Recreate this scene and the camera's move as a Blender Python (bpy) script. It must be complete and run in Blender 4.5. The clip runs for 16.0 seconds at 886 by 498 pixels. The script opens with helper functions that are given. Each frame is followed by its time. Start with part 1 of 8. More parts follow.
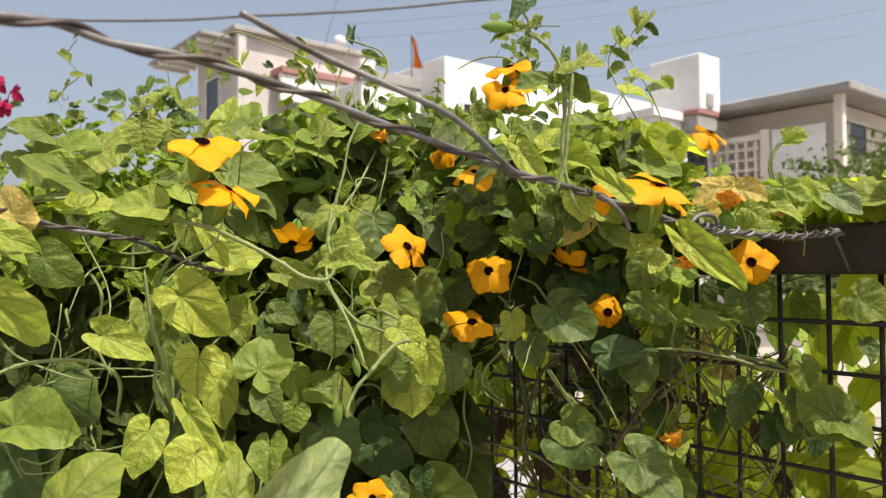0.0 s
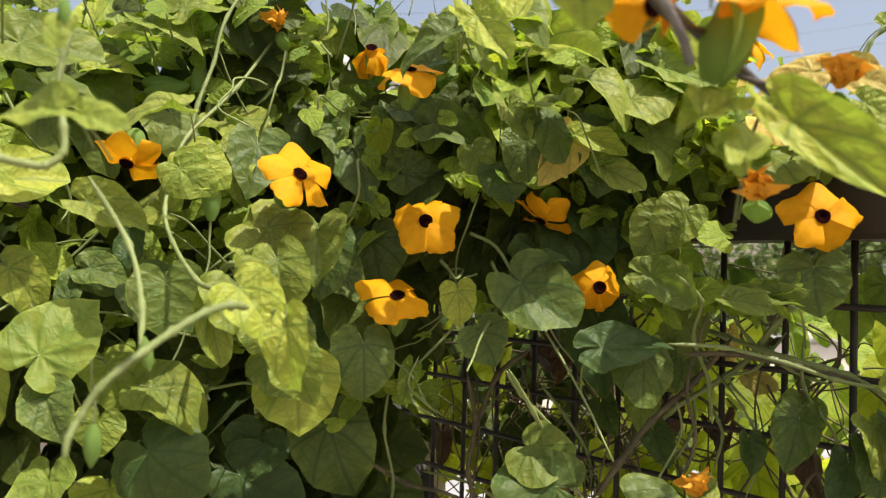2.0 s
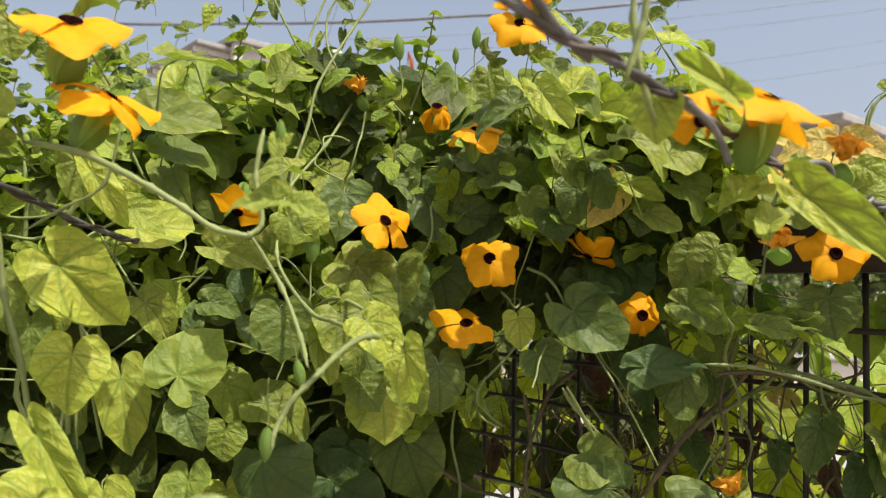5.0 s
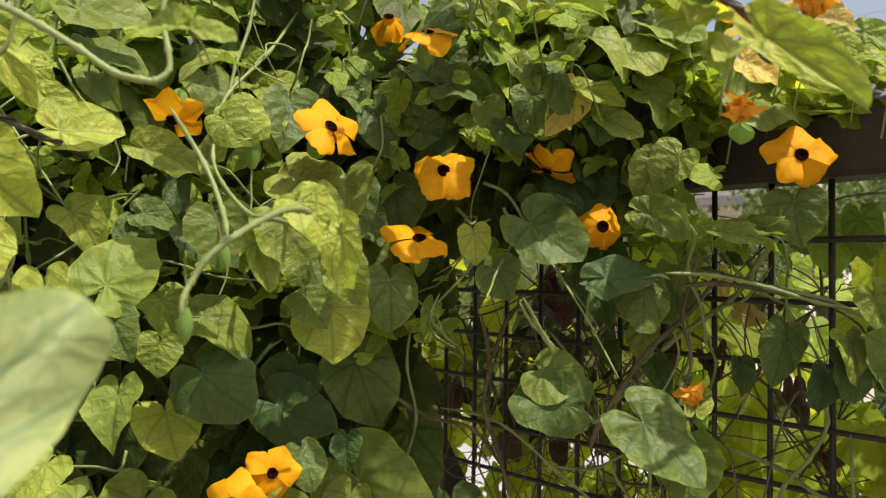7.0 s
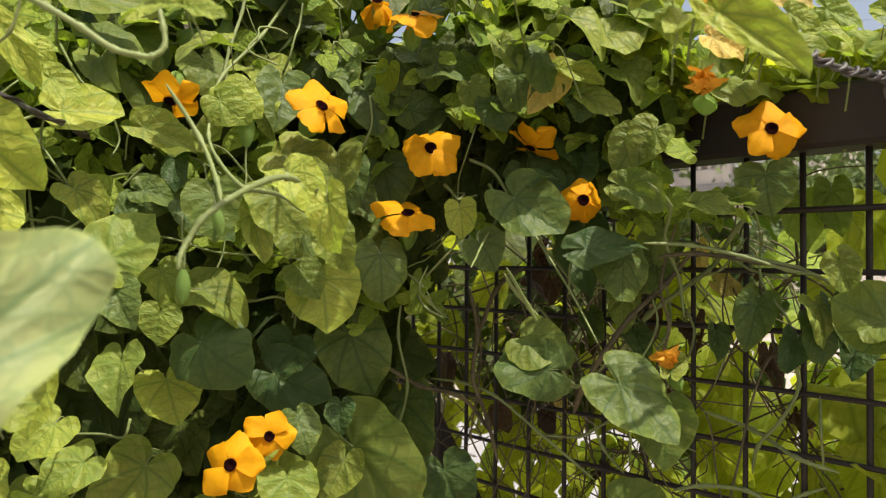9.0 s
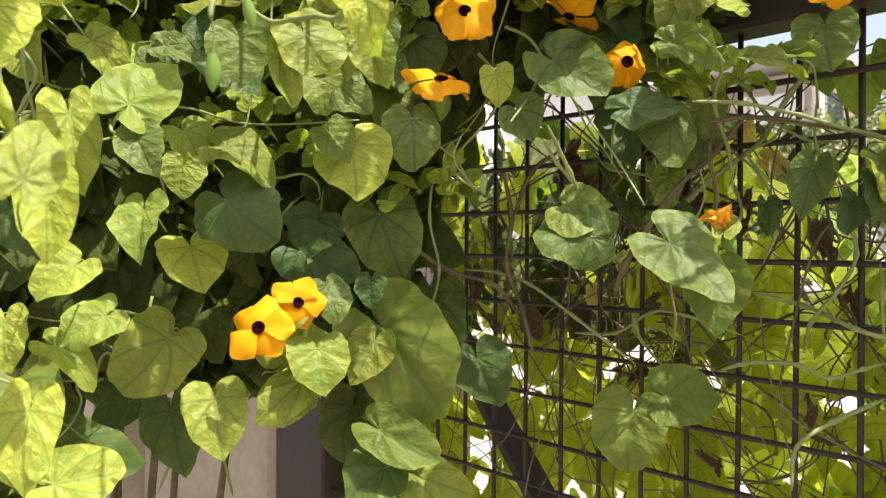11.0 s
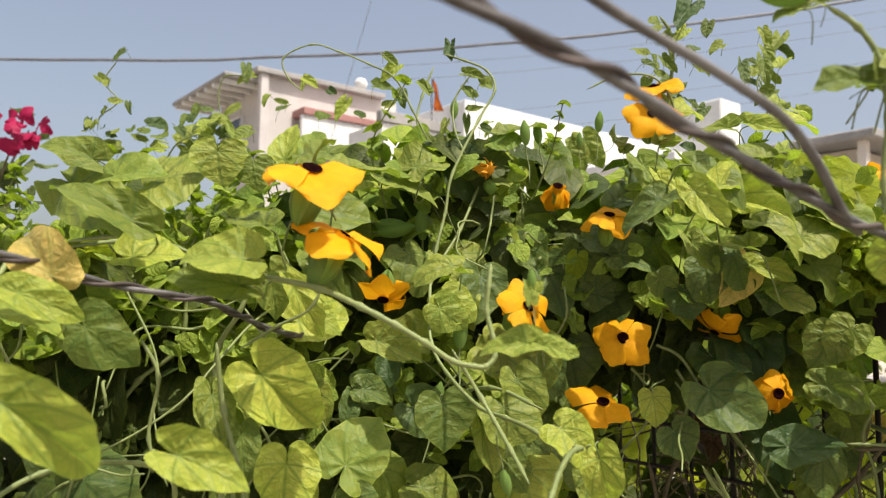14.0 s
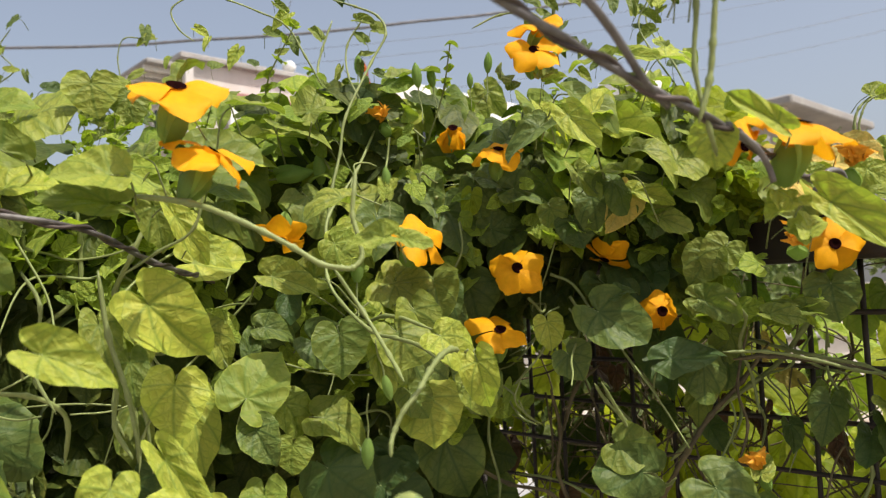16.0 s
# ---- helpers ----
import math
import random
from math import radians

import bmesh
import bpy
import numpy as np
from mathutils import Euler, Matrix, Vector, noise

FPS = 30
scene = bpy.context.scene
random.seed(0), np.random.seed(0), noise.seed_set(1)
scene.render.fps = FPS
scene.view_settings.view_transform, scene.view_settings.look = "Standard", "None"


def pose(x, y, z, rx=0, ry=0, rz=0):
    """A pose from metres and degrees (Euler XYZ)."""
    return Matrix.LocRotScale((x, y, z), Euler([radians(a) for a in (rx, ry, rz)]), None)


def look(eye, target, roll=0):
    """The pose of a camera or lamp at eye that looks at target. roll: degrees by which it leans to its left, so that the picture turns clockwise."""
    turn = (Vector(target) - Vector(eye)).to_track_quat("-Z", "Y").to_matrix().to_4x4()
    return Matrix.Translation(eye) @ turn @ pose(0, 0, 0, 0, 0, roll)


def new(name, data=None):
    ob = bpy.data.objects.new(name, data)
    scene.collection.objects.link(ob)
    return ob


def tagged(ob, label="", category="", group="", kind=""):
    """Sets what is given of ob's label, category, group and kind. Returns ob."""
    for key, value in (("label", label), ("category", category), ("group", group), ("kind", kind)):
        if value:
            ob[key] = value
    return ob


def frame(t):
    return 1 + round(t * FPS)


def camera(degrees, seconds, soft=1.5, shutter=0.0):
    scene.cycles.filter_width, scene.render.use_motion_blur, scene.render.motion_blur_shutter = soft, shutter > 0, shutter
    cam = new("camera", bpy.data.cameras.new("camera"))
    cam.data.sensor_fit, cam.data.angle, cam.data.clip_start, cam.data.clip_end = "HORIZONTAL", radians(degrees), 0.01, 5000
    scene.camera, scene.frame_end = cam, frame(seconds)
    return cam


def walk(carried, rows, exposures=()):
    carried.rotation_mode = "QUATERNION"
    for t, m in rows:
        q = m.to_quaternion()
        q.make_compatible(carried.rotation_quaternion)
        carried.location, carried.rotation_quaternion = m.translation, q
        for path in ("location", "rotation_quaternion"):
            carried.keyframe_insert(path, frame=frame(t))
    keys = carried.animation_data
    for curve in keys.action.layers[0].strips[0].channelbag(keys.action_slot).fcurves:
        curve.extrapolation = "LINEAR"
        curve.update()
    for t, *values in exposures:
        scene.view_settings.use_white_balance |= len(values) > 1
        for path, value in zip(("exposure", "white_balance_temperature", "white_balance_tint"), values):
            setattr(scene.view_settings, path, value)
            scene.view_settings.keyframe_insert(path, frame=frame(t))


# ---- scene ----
cam = camera(59.5, 16.0, 1.25)
cam.data.dof.use_dof = True
cam.data.dof.focus_distance = 0.52
cam.data.dof.aperture_fstop = 17.0
PATH = [
    (0, (0.368, -0.635, 1.748), (-1.179, 0.63, 1.817), -0.2),
    (0.5, (0.334, -0.597, 1.716), (-1.134, 0.762, 1.74), -1.2),
    (1, (0.271, -0.563, 1.671), (-1.238, 0.748, 1.707), 1.0),
    (1.5, (0.218, -0.496, 1.678), (-1.317, 0.787, 1.722), 2.5),
    (2, (0.215, -0.466, 1.72), (-1.284, 0.857, 1.788), 2.0),
    (2.5, (0.214, -0.488, 1.757), (-1.283, 0.838, 1.744), 1.5),
    (3, (0.21, -0.52, 1.753), (-1.352, 0.729, 1.771), 1.1),
    (3.2, (0.204, -0.528, 1.754), (-1.392, 0.676, 1.796), 1.0),
    (5.3, (0.253, -0.537, 1.72), (-1.255, 0.77, 1.848), 2.4),
    (5.5, (0.25, -0.535, 1.716), (-1.244, 0.788, 1.844), 3.1),
    (6, (0.236, -0.533, 1.698), (-1.258, 0.793, 1.788), 2.6),
    (6.5, (0.227, -0.515, 1.684), (-1.259, 0.823, 1.739), 1.4),
    (7, (0.239, -0.507, 1.684), (-1.248, 0.829, 1.749), 1.0),
    (7.5, (0.242, -0.499, 1.681), (-1.249, 0.833, 1.753), 0.8),
    (8, (0.232, -0.512, 1.672), (-1.255, 0.824, 1.74), 1.0),
    (8.2, (0.239, -0.515, 1.674), (-1.255, 0.814, 1.723), 1.0),
    (10.3, (0.271, -0.511, 1.659), (-1.216, 0.827, 1.701), -0.5),
    (10.5, (0.273, -0.507, 1.637), (-1.227, 0.815, 1.667), -0.3),
    (11, (0.232, -0.508, 1.6), (-1.277, 0.804, 1.591), 0.4),
    (11.5, (0.192, -0.485, 1.661), (-1.31, 0.836, 1.682), 0.9),
    (11.8, (0.185, -0.472, 1.709), (-1.313, 0.851, 1.783), 0.8),
    (12, (0.2, -0.465, 1.732), (-1.315, 0.84, 1.78), -0.5),
    (12.5, (0.219, -0.473, 1.754), (-1.252, 0.878, 1.864), -1.7),
    (13, (0.219, -0.538, 1.762), (-1.255, 0.807, 1.901), -1.2),
    (13.5, (0.22, -0.575, 1.761), (-1.307, 0.706, 1.927), -0.2),
    (14, (0.219, -0.613, 1.765), (-1.348, 0.616, 1.941), 0.7),
    (14.5, (0.219, -0.621, 1.749), (-1.367, 0.585, 1.922), 1.2),
    (15, (0.228, -0.615, 1.74), (-1.367, 0.582, 1.895), 1.3),
    (15.5, (0.235, -0.592, 1.723), (-1.322, 0.654, 1.873), -1.3),
    (16, (0.248, -0.598, 1.732), (-1.221, 0.753, 1.858), -2.3),
]
walk(cam, [(t, look(eye, target, roll)) for t, eye, target, roll in PATH],
     exposures=((0, 0.25), (0.6, 0.25), (1.2, 0.30), (1.7, 0.42), (2.3, 0.45), (3.2, 0.32), (5.3, 0.32), (6.0, 0.28), (8.2, 0.3), (10.3, 0.3), (10.5, 0.32), (11, 1.03), (11.5, 1.1), (12.0, 0.48), (12.5, 0.29), (16, 0.22)))

# ---- world, sun ----
SUN_DIR = Vector((0.46, 0.06, 0.885)).normalized()
world = bpy.data.worlds.new("sky_world")
scene.world = world
world.use_nodes = True
_n, _l = world.node_tree.nodes, world.node_tree.links
_sky = _n.new("ShaderNodeTexSky")
_sky.sky_type = "NISHITA"
_sky.sun_disc = False
_sky.sun_elevation = math.asin(SUN_DIR.z)
_sky.sun_rotation = math.atan2(SUN_DIR.x, SUN_DIR.y)
_sky.air_density, _sky.dust_density, _sky.ozone_density = 1.0, 6.0, 1.0
# dusty haze over the whole sky
_haze = _n.new("ShaderNodeMix")
_haze.data_type, _haze.blend_type = "RGBA", "ADD"
_haze.inputs[0].default_value = 1.0
_dir = _n.new("ShaderNodeTexCoord")
_sep = _n.new("ShaderNodeSeparateXYZ")
_l.new(_dir.outputs["Generated"], _sep.inputs[0])
_thin = _n.new("ShaderNodeMapRange")
_thin.interpolation_type = "SMOOTHSTEP"
for _i, _v in enumerate((0.1, 1.0, 1.0, 0.25)):
    _thin.inputs[_i + 1].default_value = _v
_l.new(_sep.outputs["Z"], _thin.inputs[0])
_veil = _n.new("ShaderNodeMix")
_veil.data_type = "RGBA"
_veil.inputs[6].default_value, _veil.inputs[7].default_value = (0, 0, 0, 1), (1.50, 1.46, 1.43, 1)
_l.new(_thin.outputs[0], _veil.inputs[0])
_l.new(_veil.outputs[2], _haze.inputs[7])
_l.new(_sky.outputs["Color"], _haze.inputs[6])
_l.new(_haze.outputs[2], _n["Background"].inputs["Color"])
_n["Background"].inputs["Strength"].default_value = 0.115
sun = new("sun", bpy.data.lights.new("sun", "SUN"))
sun.data.energy, sun.data.angle, sun.data.color = 5.0, radians(0.53), (1.0, 0.94, 0.85)
sun.matrix_world = look(SUN_DIR * 30, (0, 0, 0))


# ---- materials ----
def shader(name):
    m = bpy.data.materials.new(name)
    m.use_nodes = True
    return m, m.node_tree.nodes, m.node_tree.links, m.node_tree.nodes["Principled BSDF"]


def mathn(n, l, op, a, b=None, c=None):
    k = n.new("ShaderNodeMath")
    k.operation = op
    for i, v in enumerate((a, b, c)):
        if v is None:
            continue
        if isinstance(v, (int, float)):
            k.inputs[i].default_value = v
        else:
            l.new(v, k.inputs[i])
    return k.outputs[0]


def mixc(n, l, fac, a, b, mode="MIX"):
    k = n.new("ShaderNodeMix")
    k.data_type, k.blend_type = "RGBA", mode
    for sock, v in ((k.inputs[0], fac), (k.inputs[6], a), (k.inputs[7], b)):
        if isinstance(v, (int, float)):
            sock.default_value = v
        elif isinstance(v, tuple):
            sock.default_value = (*v, 1)
        else:
            l.new(v, sock)
    return k.outputs[2]


def ramp(n, l, fac, lo, hi):
    k = n.new("ShaderNodeMapRange")
    k.interpolation_type = "SMOOTHSTEP"
    k.inputs[1].default_value, k.inputs[2].default_value = lo, hi
    l.new(fac, k.inputs[0])
    return k.outputs[0]


def noisen(n, l, scale, detail=4, coord="Object", rough=0.6):
    tc = n.new("ShaderNodeTexCoord")
    k = n.new("ShaderNodeTexNoise")
    k.inputs["Scale"].default_value, k.inputs["Detail"].default_value = scale, detail
    k.inputs["Roughness"].default_value = rough
    l.new(tc.outputs[coord], k.inputs["Vector"])
    return k.outputs["Fac"]


def bumpn(n, l, b, height, strength, dist):
    k = n.new("ShaderNodeBump")
    k.inputs["Strength"].default_value, k.inputs["Distance"].default_value = strength, dist
    l.new(height, k.inputs["Height"])
    l.new(k.outputs[0], b.inputs["Normal"])


def plain(name, col, col2=None, rough=0.6, metal=0.0, scale=8.0, bump=0.2, dist=0.002, scale2=60.0):
    """A surface with two scales of variation and fine relief."""
    m, n, l, b = shader(name)
    col2 = col2 or tuple(c * 0.6 for c in col)
    big, fine = noisen(n, l, scale), noisen(n, l, scale2)
    f = ramp(n, l, mathn(n, l, "ADD", mathn(n, l, "MULTIPLY", big, 0.7), mathn(n, l, "MULTIPLY", fine, 0.3)), 0.35, 0.65)
    l.new(mixc(n, l, f, col2, col), b.inputs["Base Color"])
    b.inputs["Metallic"].default_value = metal
    b.inputs["Roughness"].default_value = rough
    bumpn(n, l, b, fine, bump, dist)
    return m


def leaf_material(name, col, thin, dry=(0.42, 0.36, 0.10), joined=False, light=0.42):
    """Soft, veined leaf: darker sunken veins, quilted relief, light shining through."""
    m, n, l, b = shader(name)
    uv = n.new("ShaderNodeUVMap")
    sep = n.new("ShaderNodeSeparateXYZ")
    l.new(uv.outputs[0], sep.inputs[0])
    x = mathn(n, l, "ABSOLUTE", mathn(n, l, "SUBTRACT", sep.outputs[0], 0.5))
    y = mathn(n, l, "SUBTRACT", sep.outputs[1], 0.3)
    r = mathn(n, l, "SQRT", mathn(n, l, "ADD", mathn(n, l, "MULTIPLY", x, x), mathn(n, l, "MULTIPLY", y, y)))
    ang = mathn(n, l, "ARCTAN2", x, y)
    d = x
    for a in (0.72, 1.5):
        bent = mathn(n, l, "ADD", mathn(n, l, "SUBTRACT", ang, a), mathn(n, l, "MULTIPLY", r, 0.45))
        d = mathn(n, l, "MINIMUM", d, mathn(n, l, "MULTIPLY", r, mathn(n, l, "ABSOLUTE", mathn(n, l, "SINE", bent))))
    vein = mathn(n, l, "SUBTRACT", 1.0, ramp(n, l, d, 0.0, 0.024))
    side = mathn(n, l, "PINGPONG", mathn(n, l, "ADD", mathn(n, l, "SUBTRACT", y, mathn(n, l, "MULTIPLY", x, 0.75)), mathn(n, l, "MULTIPLY", noisen(n, l, 5, 2, "UV"), 0.12)), 0.075)
    vein2 = mathn(n, l, "SUBTRACT", 1.0, ramp(n, l, side, 0.0, 0.015))
    vein2 = mathn(n, l, "MULTIPLY", vein2, 0.6)
    veins = mathn(n, l, "MAXIMUM", vein, vein2)
    if joined:
        rnd = n.new("ShaderNodeNewGeometry").outputs["Random Per Island"]
    else:
        rnd = n.new("ShaderNodeObjectInfo").outputs["Random"]
    coord = "UV"
    blotch = noisen(n, l, 4.5, 3, coord)
    grain = noisen(n, l, 40, 3, coord)
    cell = n.new("ShaderNodeTexVoronoi")
    cell.feature = "DISTANCE_TO_EDGE"
    cell.inputs["Scale"].default_value = 12
    warp = n.new("ShaderNodeTexNoise")
    warp.inputs["Scale"].default_value = 6
    l.new(uv.outputs[0], warp.inputs["Vector"])
    l.new(mixc(n, l, 0.16, uv.outputs[0], warp.outputs["Color"]), cell.inputs["Vector"])
    quilt = ramp(n, l, cell.outputs["Distance"], 0.0, 0.34)
    dark = tuple(c * 0.62 for c in col)
    pale = (min(1, col[0] * 1.65 + 0.02), col[1] * 1.3 + 0.01, col[2] * 1.2)
    c1 = mixc(n, l, rnd, dark, pale)
    c1 = mixc(n, l, mathn(n, l, "MULTIPLY", ramp(n, l, blotch, 0.35, 0.75), 0.38), c1, pale)
    c1 = mixc(n, l, mathn(n, l, "MULTIPLY", ramp(n, l, grain, 0.4, 0.7), 0.26), c1, dark)
    rim = n.new("ShaderNodeAttribute")
    rim.attribute_name = "rim"
    old = mathn(n, l, "MULTIPLY", ramp(n, l, mathn(n, l, "ADD", rim.outputs["Fac"], mathn(n, l, "MULTIPLY", blotch, 0.5)), 1.12, 1.42), ramp(n, l, rnd, 0.3, 0.9))
    c1 = mixc(n, l, old, c1, dry)
    # yellowing towards the rim, darker along the sunken net of veins
    yellow = tuple(min(1, c * f + a) for c, f, a in zip(col, (1.45, 1.32, 0.85), (0.02, 0.015, 0.0)))
    out = ramp(n, l, mathn(n, l, "ADD", rim.outputs["Fac"], mathn(n, l, "MULTIPLY", mathn(n, l, "SUBTRACT", blotch, 0.5), 1.3)), 0.45, 1.1)
    c1 = mixc(n, l, mathn(n, l, "MULTIPLY", mathn(n, l, "MULTIPLY", out, 0.6), ramp(n, l, rnd, 0.0, 0.8)), c1, yellow)
    c1 = mixc(n, l, mathn(n, l, "MULTIPLY", ramp(n, l, rim.outputs["Fac"], 0.95, 1.0), 0.45), c1, yellow)
    net = mathn(n, l, "MAXIMUM", veins, mathn(n, l, "MULTIPLY", mathn(n, l, "SUBTRACT", 1.0, ramp(n, l, cell.outputs["Distance"], 0.0, 0.12)), 0.6))
    c2 = mixc(n, l, mathn(n, l, "MULTIPLY", net, 0.66), c1, tuple(c * f for c, f in zip(col, (0.42, 0.58, 0.5))))
    l.new(c2, b.inputs["Base Color"])
    b.inputs["Roughness"].default_value = 0.52
    b.inputs["Specular IOR Level"].default_value = 0.16 if joined else 0.22
    b.inputs["Sheen Weight"].default_value = 0.06
    b.inputs["Sheen Tint"].default_value = (0.85, 1.0, 0.7, 1)
    h = mathn(n, l, "ADD", mathn(n, l, "MULTIPLY", veins, -0.25), mathn(n, l, "ADD", mathn(n, l, "MULTIPLY", blotch, 1.8), mathn(n, l, "ADD", mathn(n, l, "MULTIPLY", grain, 0.08), mathn(n, l, "ADD", mathn(n, l, "MULTIPLY", quilt, 0.45), mathn(n, l, "MULTIPLY", ramp(n, l, side, 0.0, 0.07), 0.55)))))
    k = n.new("ShaderNodeBump")
    k.inputs["Strength"].default_value, k.inputs["Distance"].default_value = 0.5, 0.0011
    l.new(h, k.inputs["Height"])
    l.new(k.outputs[0], b.inputs["Normal"])
    tr = n.new("ShaderNodeBsdfTranslucent")
    l.new(mixc(n, l, mathn(n, l, "MULTIPLY", veins, 0.3), mixc(n, l, rnd, tuple(c * 0.8 for c in thin), thin), dark), tr.inputs["Color"])
    l.new(k.outputs[0], tr.inputs["Normal"])
    mix = n.new("ShaderNodeMixShader")
    mix.inputs[0].default_value = light
    l.new(b.outputs[0], mix.inputs[1])
    l.new(tr.outputs[0], mix.inputs[2])
    l.new(mix.outputs[0], n["Material Output"].inputs["Surface"])
    return m


def petal_material(name, col, thin, rough=0.5, light=0.3):
    m, n, l, b = shader(name)
    fine = noisen(n, l, 60, 3, "UV")
    big = noisen(n, l, 4, 2, "UV")
    c = mixc(n, l, ramp(n, l, big, 0.3, 0.7), tuple(v * 0.8 for v in col), col)
    stripe = n.new("ShaderNodeTexNoise")
    stripe.inputs["Scale"].default_value, stripe.inputs["Detail"].default_value = 7.0, 3.0
    grow = n.new("ShaderNodeMapping")
    grow.inputs["Scale"].default_value = (5.0, 0.35, 1.0)
    l.new(n.new("ShaderNodeUVMap").outputs[0], grow.inputs[0])
    l.new(grow.outputs[0], stripe.inputs["Vector"])
    c = mixc(n, l, mathn(n, l, "MULTIPLY", ramp(n, l, stripe.outputs[0], 0.45, 0.7), 0.35), c, (col[0] * 0.85, col[1] * 0.66, col[2]))
    c = mixc(n, l, mathn(n, l, "MULTIPLY", n.new("ShaderNodeObjectInfo").outputs["Random"], 0.4), c, (min(1, col[0] * 1.05), col[1] * 1.18, col[2]))
    l.new(mixc(n, l, mathn(n, l, "MULTIPLY", fine, 0.25), c, tuple(v * 0.6 for v in col)), b.inputs["Base Color"])
    b.inputs["Roughness"].default_value = rough
    b.inputs["Specular IOR Level"].default_value = 0.12
    bumpn(n, l, b, mathn(n, l, "ADD", mathn(n, l, "MULTIPLY", fine, 0.4), stripe.outputs[0]), 0.4, 0.001)
    tr = n.new("ShaderNodeBsdfTranslucent")
    tr.inputs["Color"].default_value = (*thin, 1)
    mix = n.new("ShaderNodeMixShader")
    mix.inputs[0].default_value = light
    l.new(b.outputs[0], mix.inputs[1])
    l.new(tr.outputs[0], mix.inputs[2])
    l.new(mix.outputs[0], n["Material Output"].inputs["Surface"])
    return m


# leaf ages; the young tone also paints sunlit leaves, the deep one shaded leaves
YOUNG_SUNLIT = leaf_material("young_sunlit_leaf", (0.250, 0.325, 0.056), (0.46, 0.66, 0.05), light=0.31)
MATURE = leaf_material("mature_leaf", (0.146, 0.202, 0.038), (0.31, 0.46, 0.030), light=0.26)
DEEP_SHADED = leaf_material("deep_shaded_leaf", (0.060, 0.108, 0.027), (0.15, 0.24, 0.020), light=0.17)
YELLOW = leaf_material("yellowing_leaf", (0.64, 0.51, 0.15), (0.62, 0.50, 0.11), dry=(0.60, 0.46, 0.16))
PALE = leaf_material("pale_leaf", (0.25, 0.33, 0.15), (0.36, 0.46, 0.13), light=0.30)
DRY = leaf_material("dry_leaf", (0.065, 0.040, 0.024), (0.10, 0.05, 0.02), dry=(0.12, 0.08, 0.045), light=0.15)
# massed leaf with the shade of the hedge's inside put into its colour
MASS_SHADED = leaf_material("massed_shaded_leaf", (0.041, 0.070, 0.014), (0.09, 0.16, 0.010), joined=True, light=0.18)
# lit copy of the massed leaf: sunlight put into a paler green
MASS_LIT = leaf_material("massed_lit_leaf", (0.200, 0.300, 0.048), (0.44, 0.62, 0.030), joined=True, light=0.36)
# young leaf whose strong see-through colour stands in for sun from behind
MASS_YOUNG = leaf_material("massed_young_backlit_leaf", (0.20, 0.27, 0.03), (0.70, 0.78, 0.04), joined=True, light=0.55)
PETAL = petal_material("orange_petal", (0.88, 0.405, 0.008), (0.95, 0.46, 0.01))
PETAL_DRY = petal_material("wilted_petal", (0.74, 0.34, 0.03), (0.8, 0.36, 0.03), light=0.2)
THROAT = plain("dark_throat", (0.014, 0.004, 0.004), (0.006, 0.002, 0.002), rough=0.95)
THROAT.node_tree.nodes["Principled BSDF"].inputs["Specular IOR Level"].default_value = 0.0
CALYX = petal_material("green_calyx", (0.21, 0.32, 0.08), (0.42, 0.58, 0.09), light=0.35)
STEM = plain("green_stem", (0.22, 0.26, 0.085), (0.14, 0.17, 0.05), rough=0.6, scale=20, scale2=300, bump=0.5, dist=0.0008)
STEM_OLD = plain("brown_stem", (0.145, 0.115, 0.055), (0.055, 0.043, 0.02), rough=0.8, scale=30, scale2=250, bump=0.6, dist=0.001)
IRON = plain("dark_painted_iron", (0.024, 0.015, 0.010), (0.013, 0.008, 0.006), rough=0.62, metal=0.0, scale=14, scale2=120, bump=0.35, dist=0.001)
STEEL = plain("weathered_wire", (0.21, 0.20, 0.195), (0.07, 0.06, 0.056), rough=0.58, metal=0.45, scale=25, scale2=180, bump=0.4, dist=0.0006)
RUST = plain("rusty_wire", (0.12, 0.095, 0.085), (0.055, 0.042, 0.038), rough=0.6, metal=0.5, scale=30, scale2=180, bump=0.5, dist=0.0006)
PLASTER = plain("cream_plaster", (0.41, 0.355, 0.275), (0.29, 0.245, 0.185), rough=0.85, scale=5, scale2=70, bump=0.35, dist=0.003)
MAGENTA = petal_material("magenta_bract", (0.36, 0.016, 0.07), (0.42, 0.016, 0.09), light=0.22)
CONCRETE = plain("pale_concrete", (0.36, 0.35, 0.34), (0.26, 0.25, 0.24), rough=0.9, scale=0.6, scale2=14, bump=0.3, dist=0.01)
EARTH = plain("dusty_ground", (0.34, 0.29, 0.23), (0.22, 0.19, 0.15), rough=0.95, scale=0.3, scale2=9, bump=0.5, dist=0.02)
# pink render greyed to paint in the haze of distance
WALL_PINK = plain("hazed_pinkish_render", (0.56, 0.525, 0.50), (0.49, 0.455, 0.43), rough=0.85, scale=1.2, scale2=12)
WALL_WHITE = plain("white_wash", (0.80, 0.79, 0.77), (0.66, 0.65, 0.63), rough=0.85, scale=0.8, scale2=9)
WALL_BEIGE = plain("beige_render", (0.72, 0.65, 0.57), (0.62, 0.55, 0.47), rough=0.85, scale=0.9, scale2=10)
WALL_GREY = plain("grey_cement", (0.36, 0.34, 0.32), (0.26, 0.25, 0.24), rough=0.9, scale=0.8, scale2=9)
# red trim paint, washed out in colour for distance haze
RED_TRIM = plain("hazed_red_paint", (0.38, 0.18, 0.16), (0.30, 0.15, 0.13), rough=0.6, scale=2)
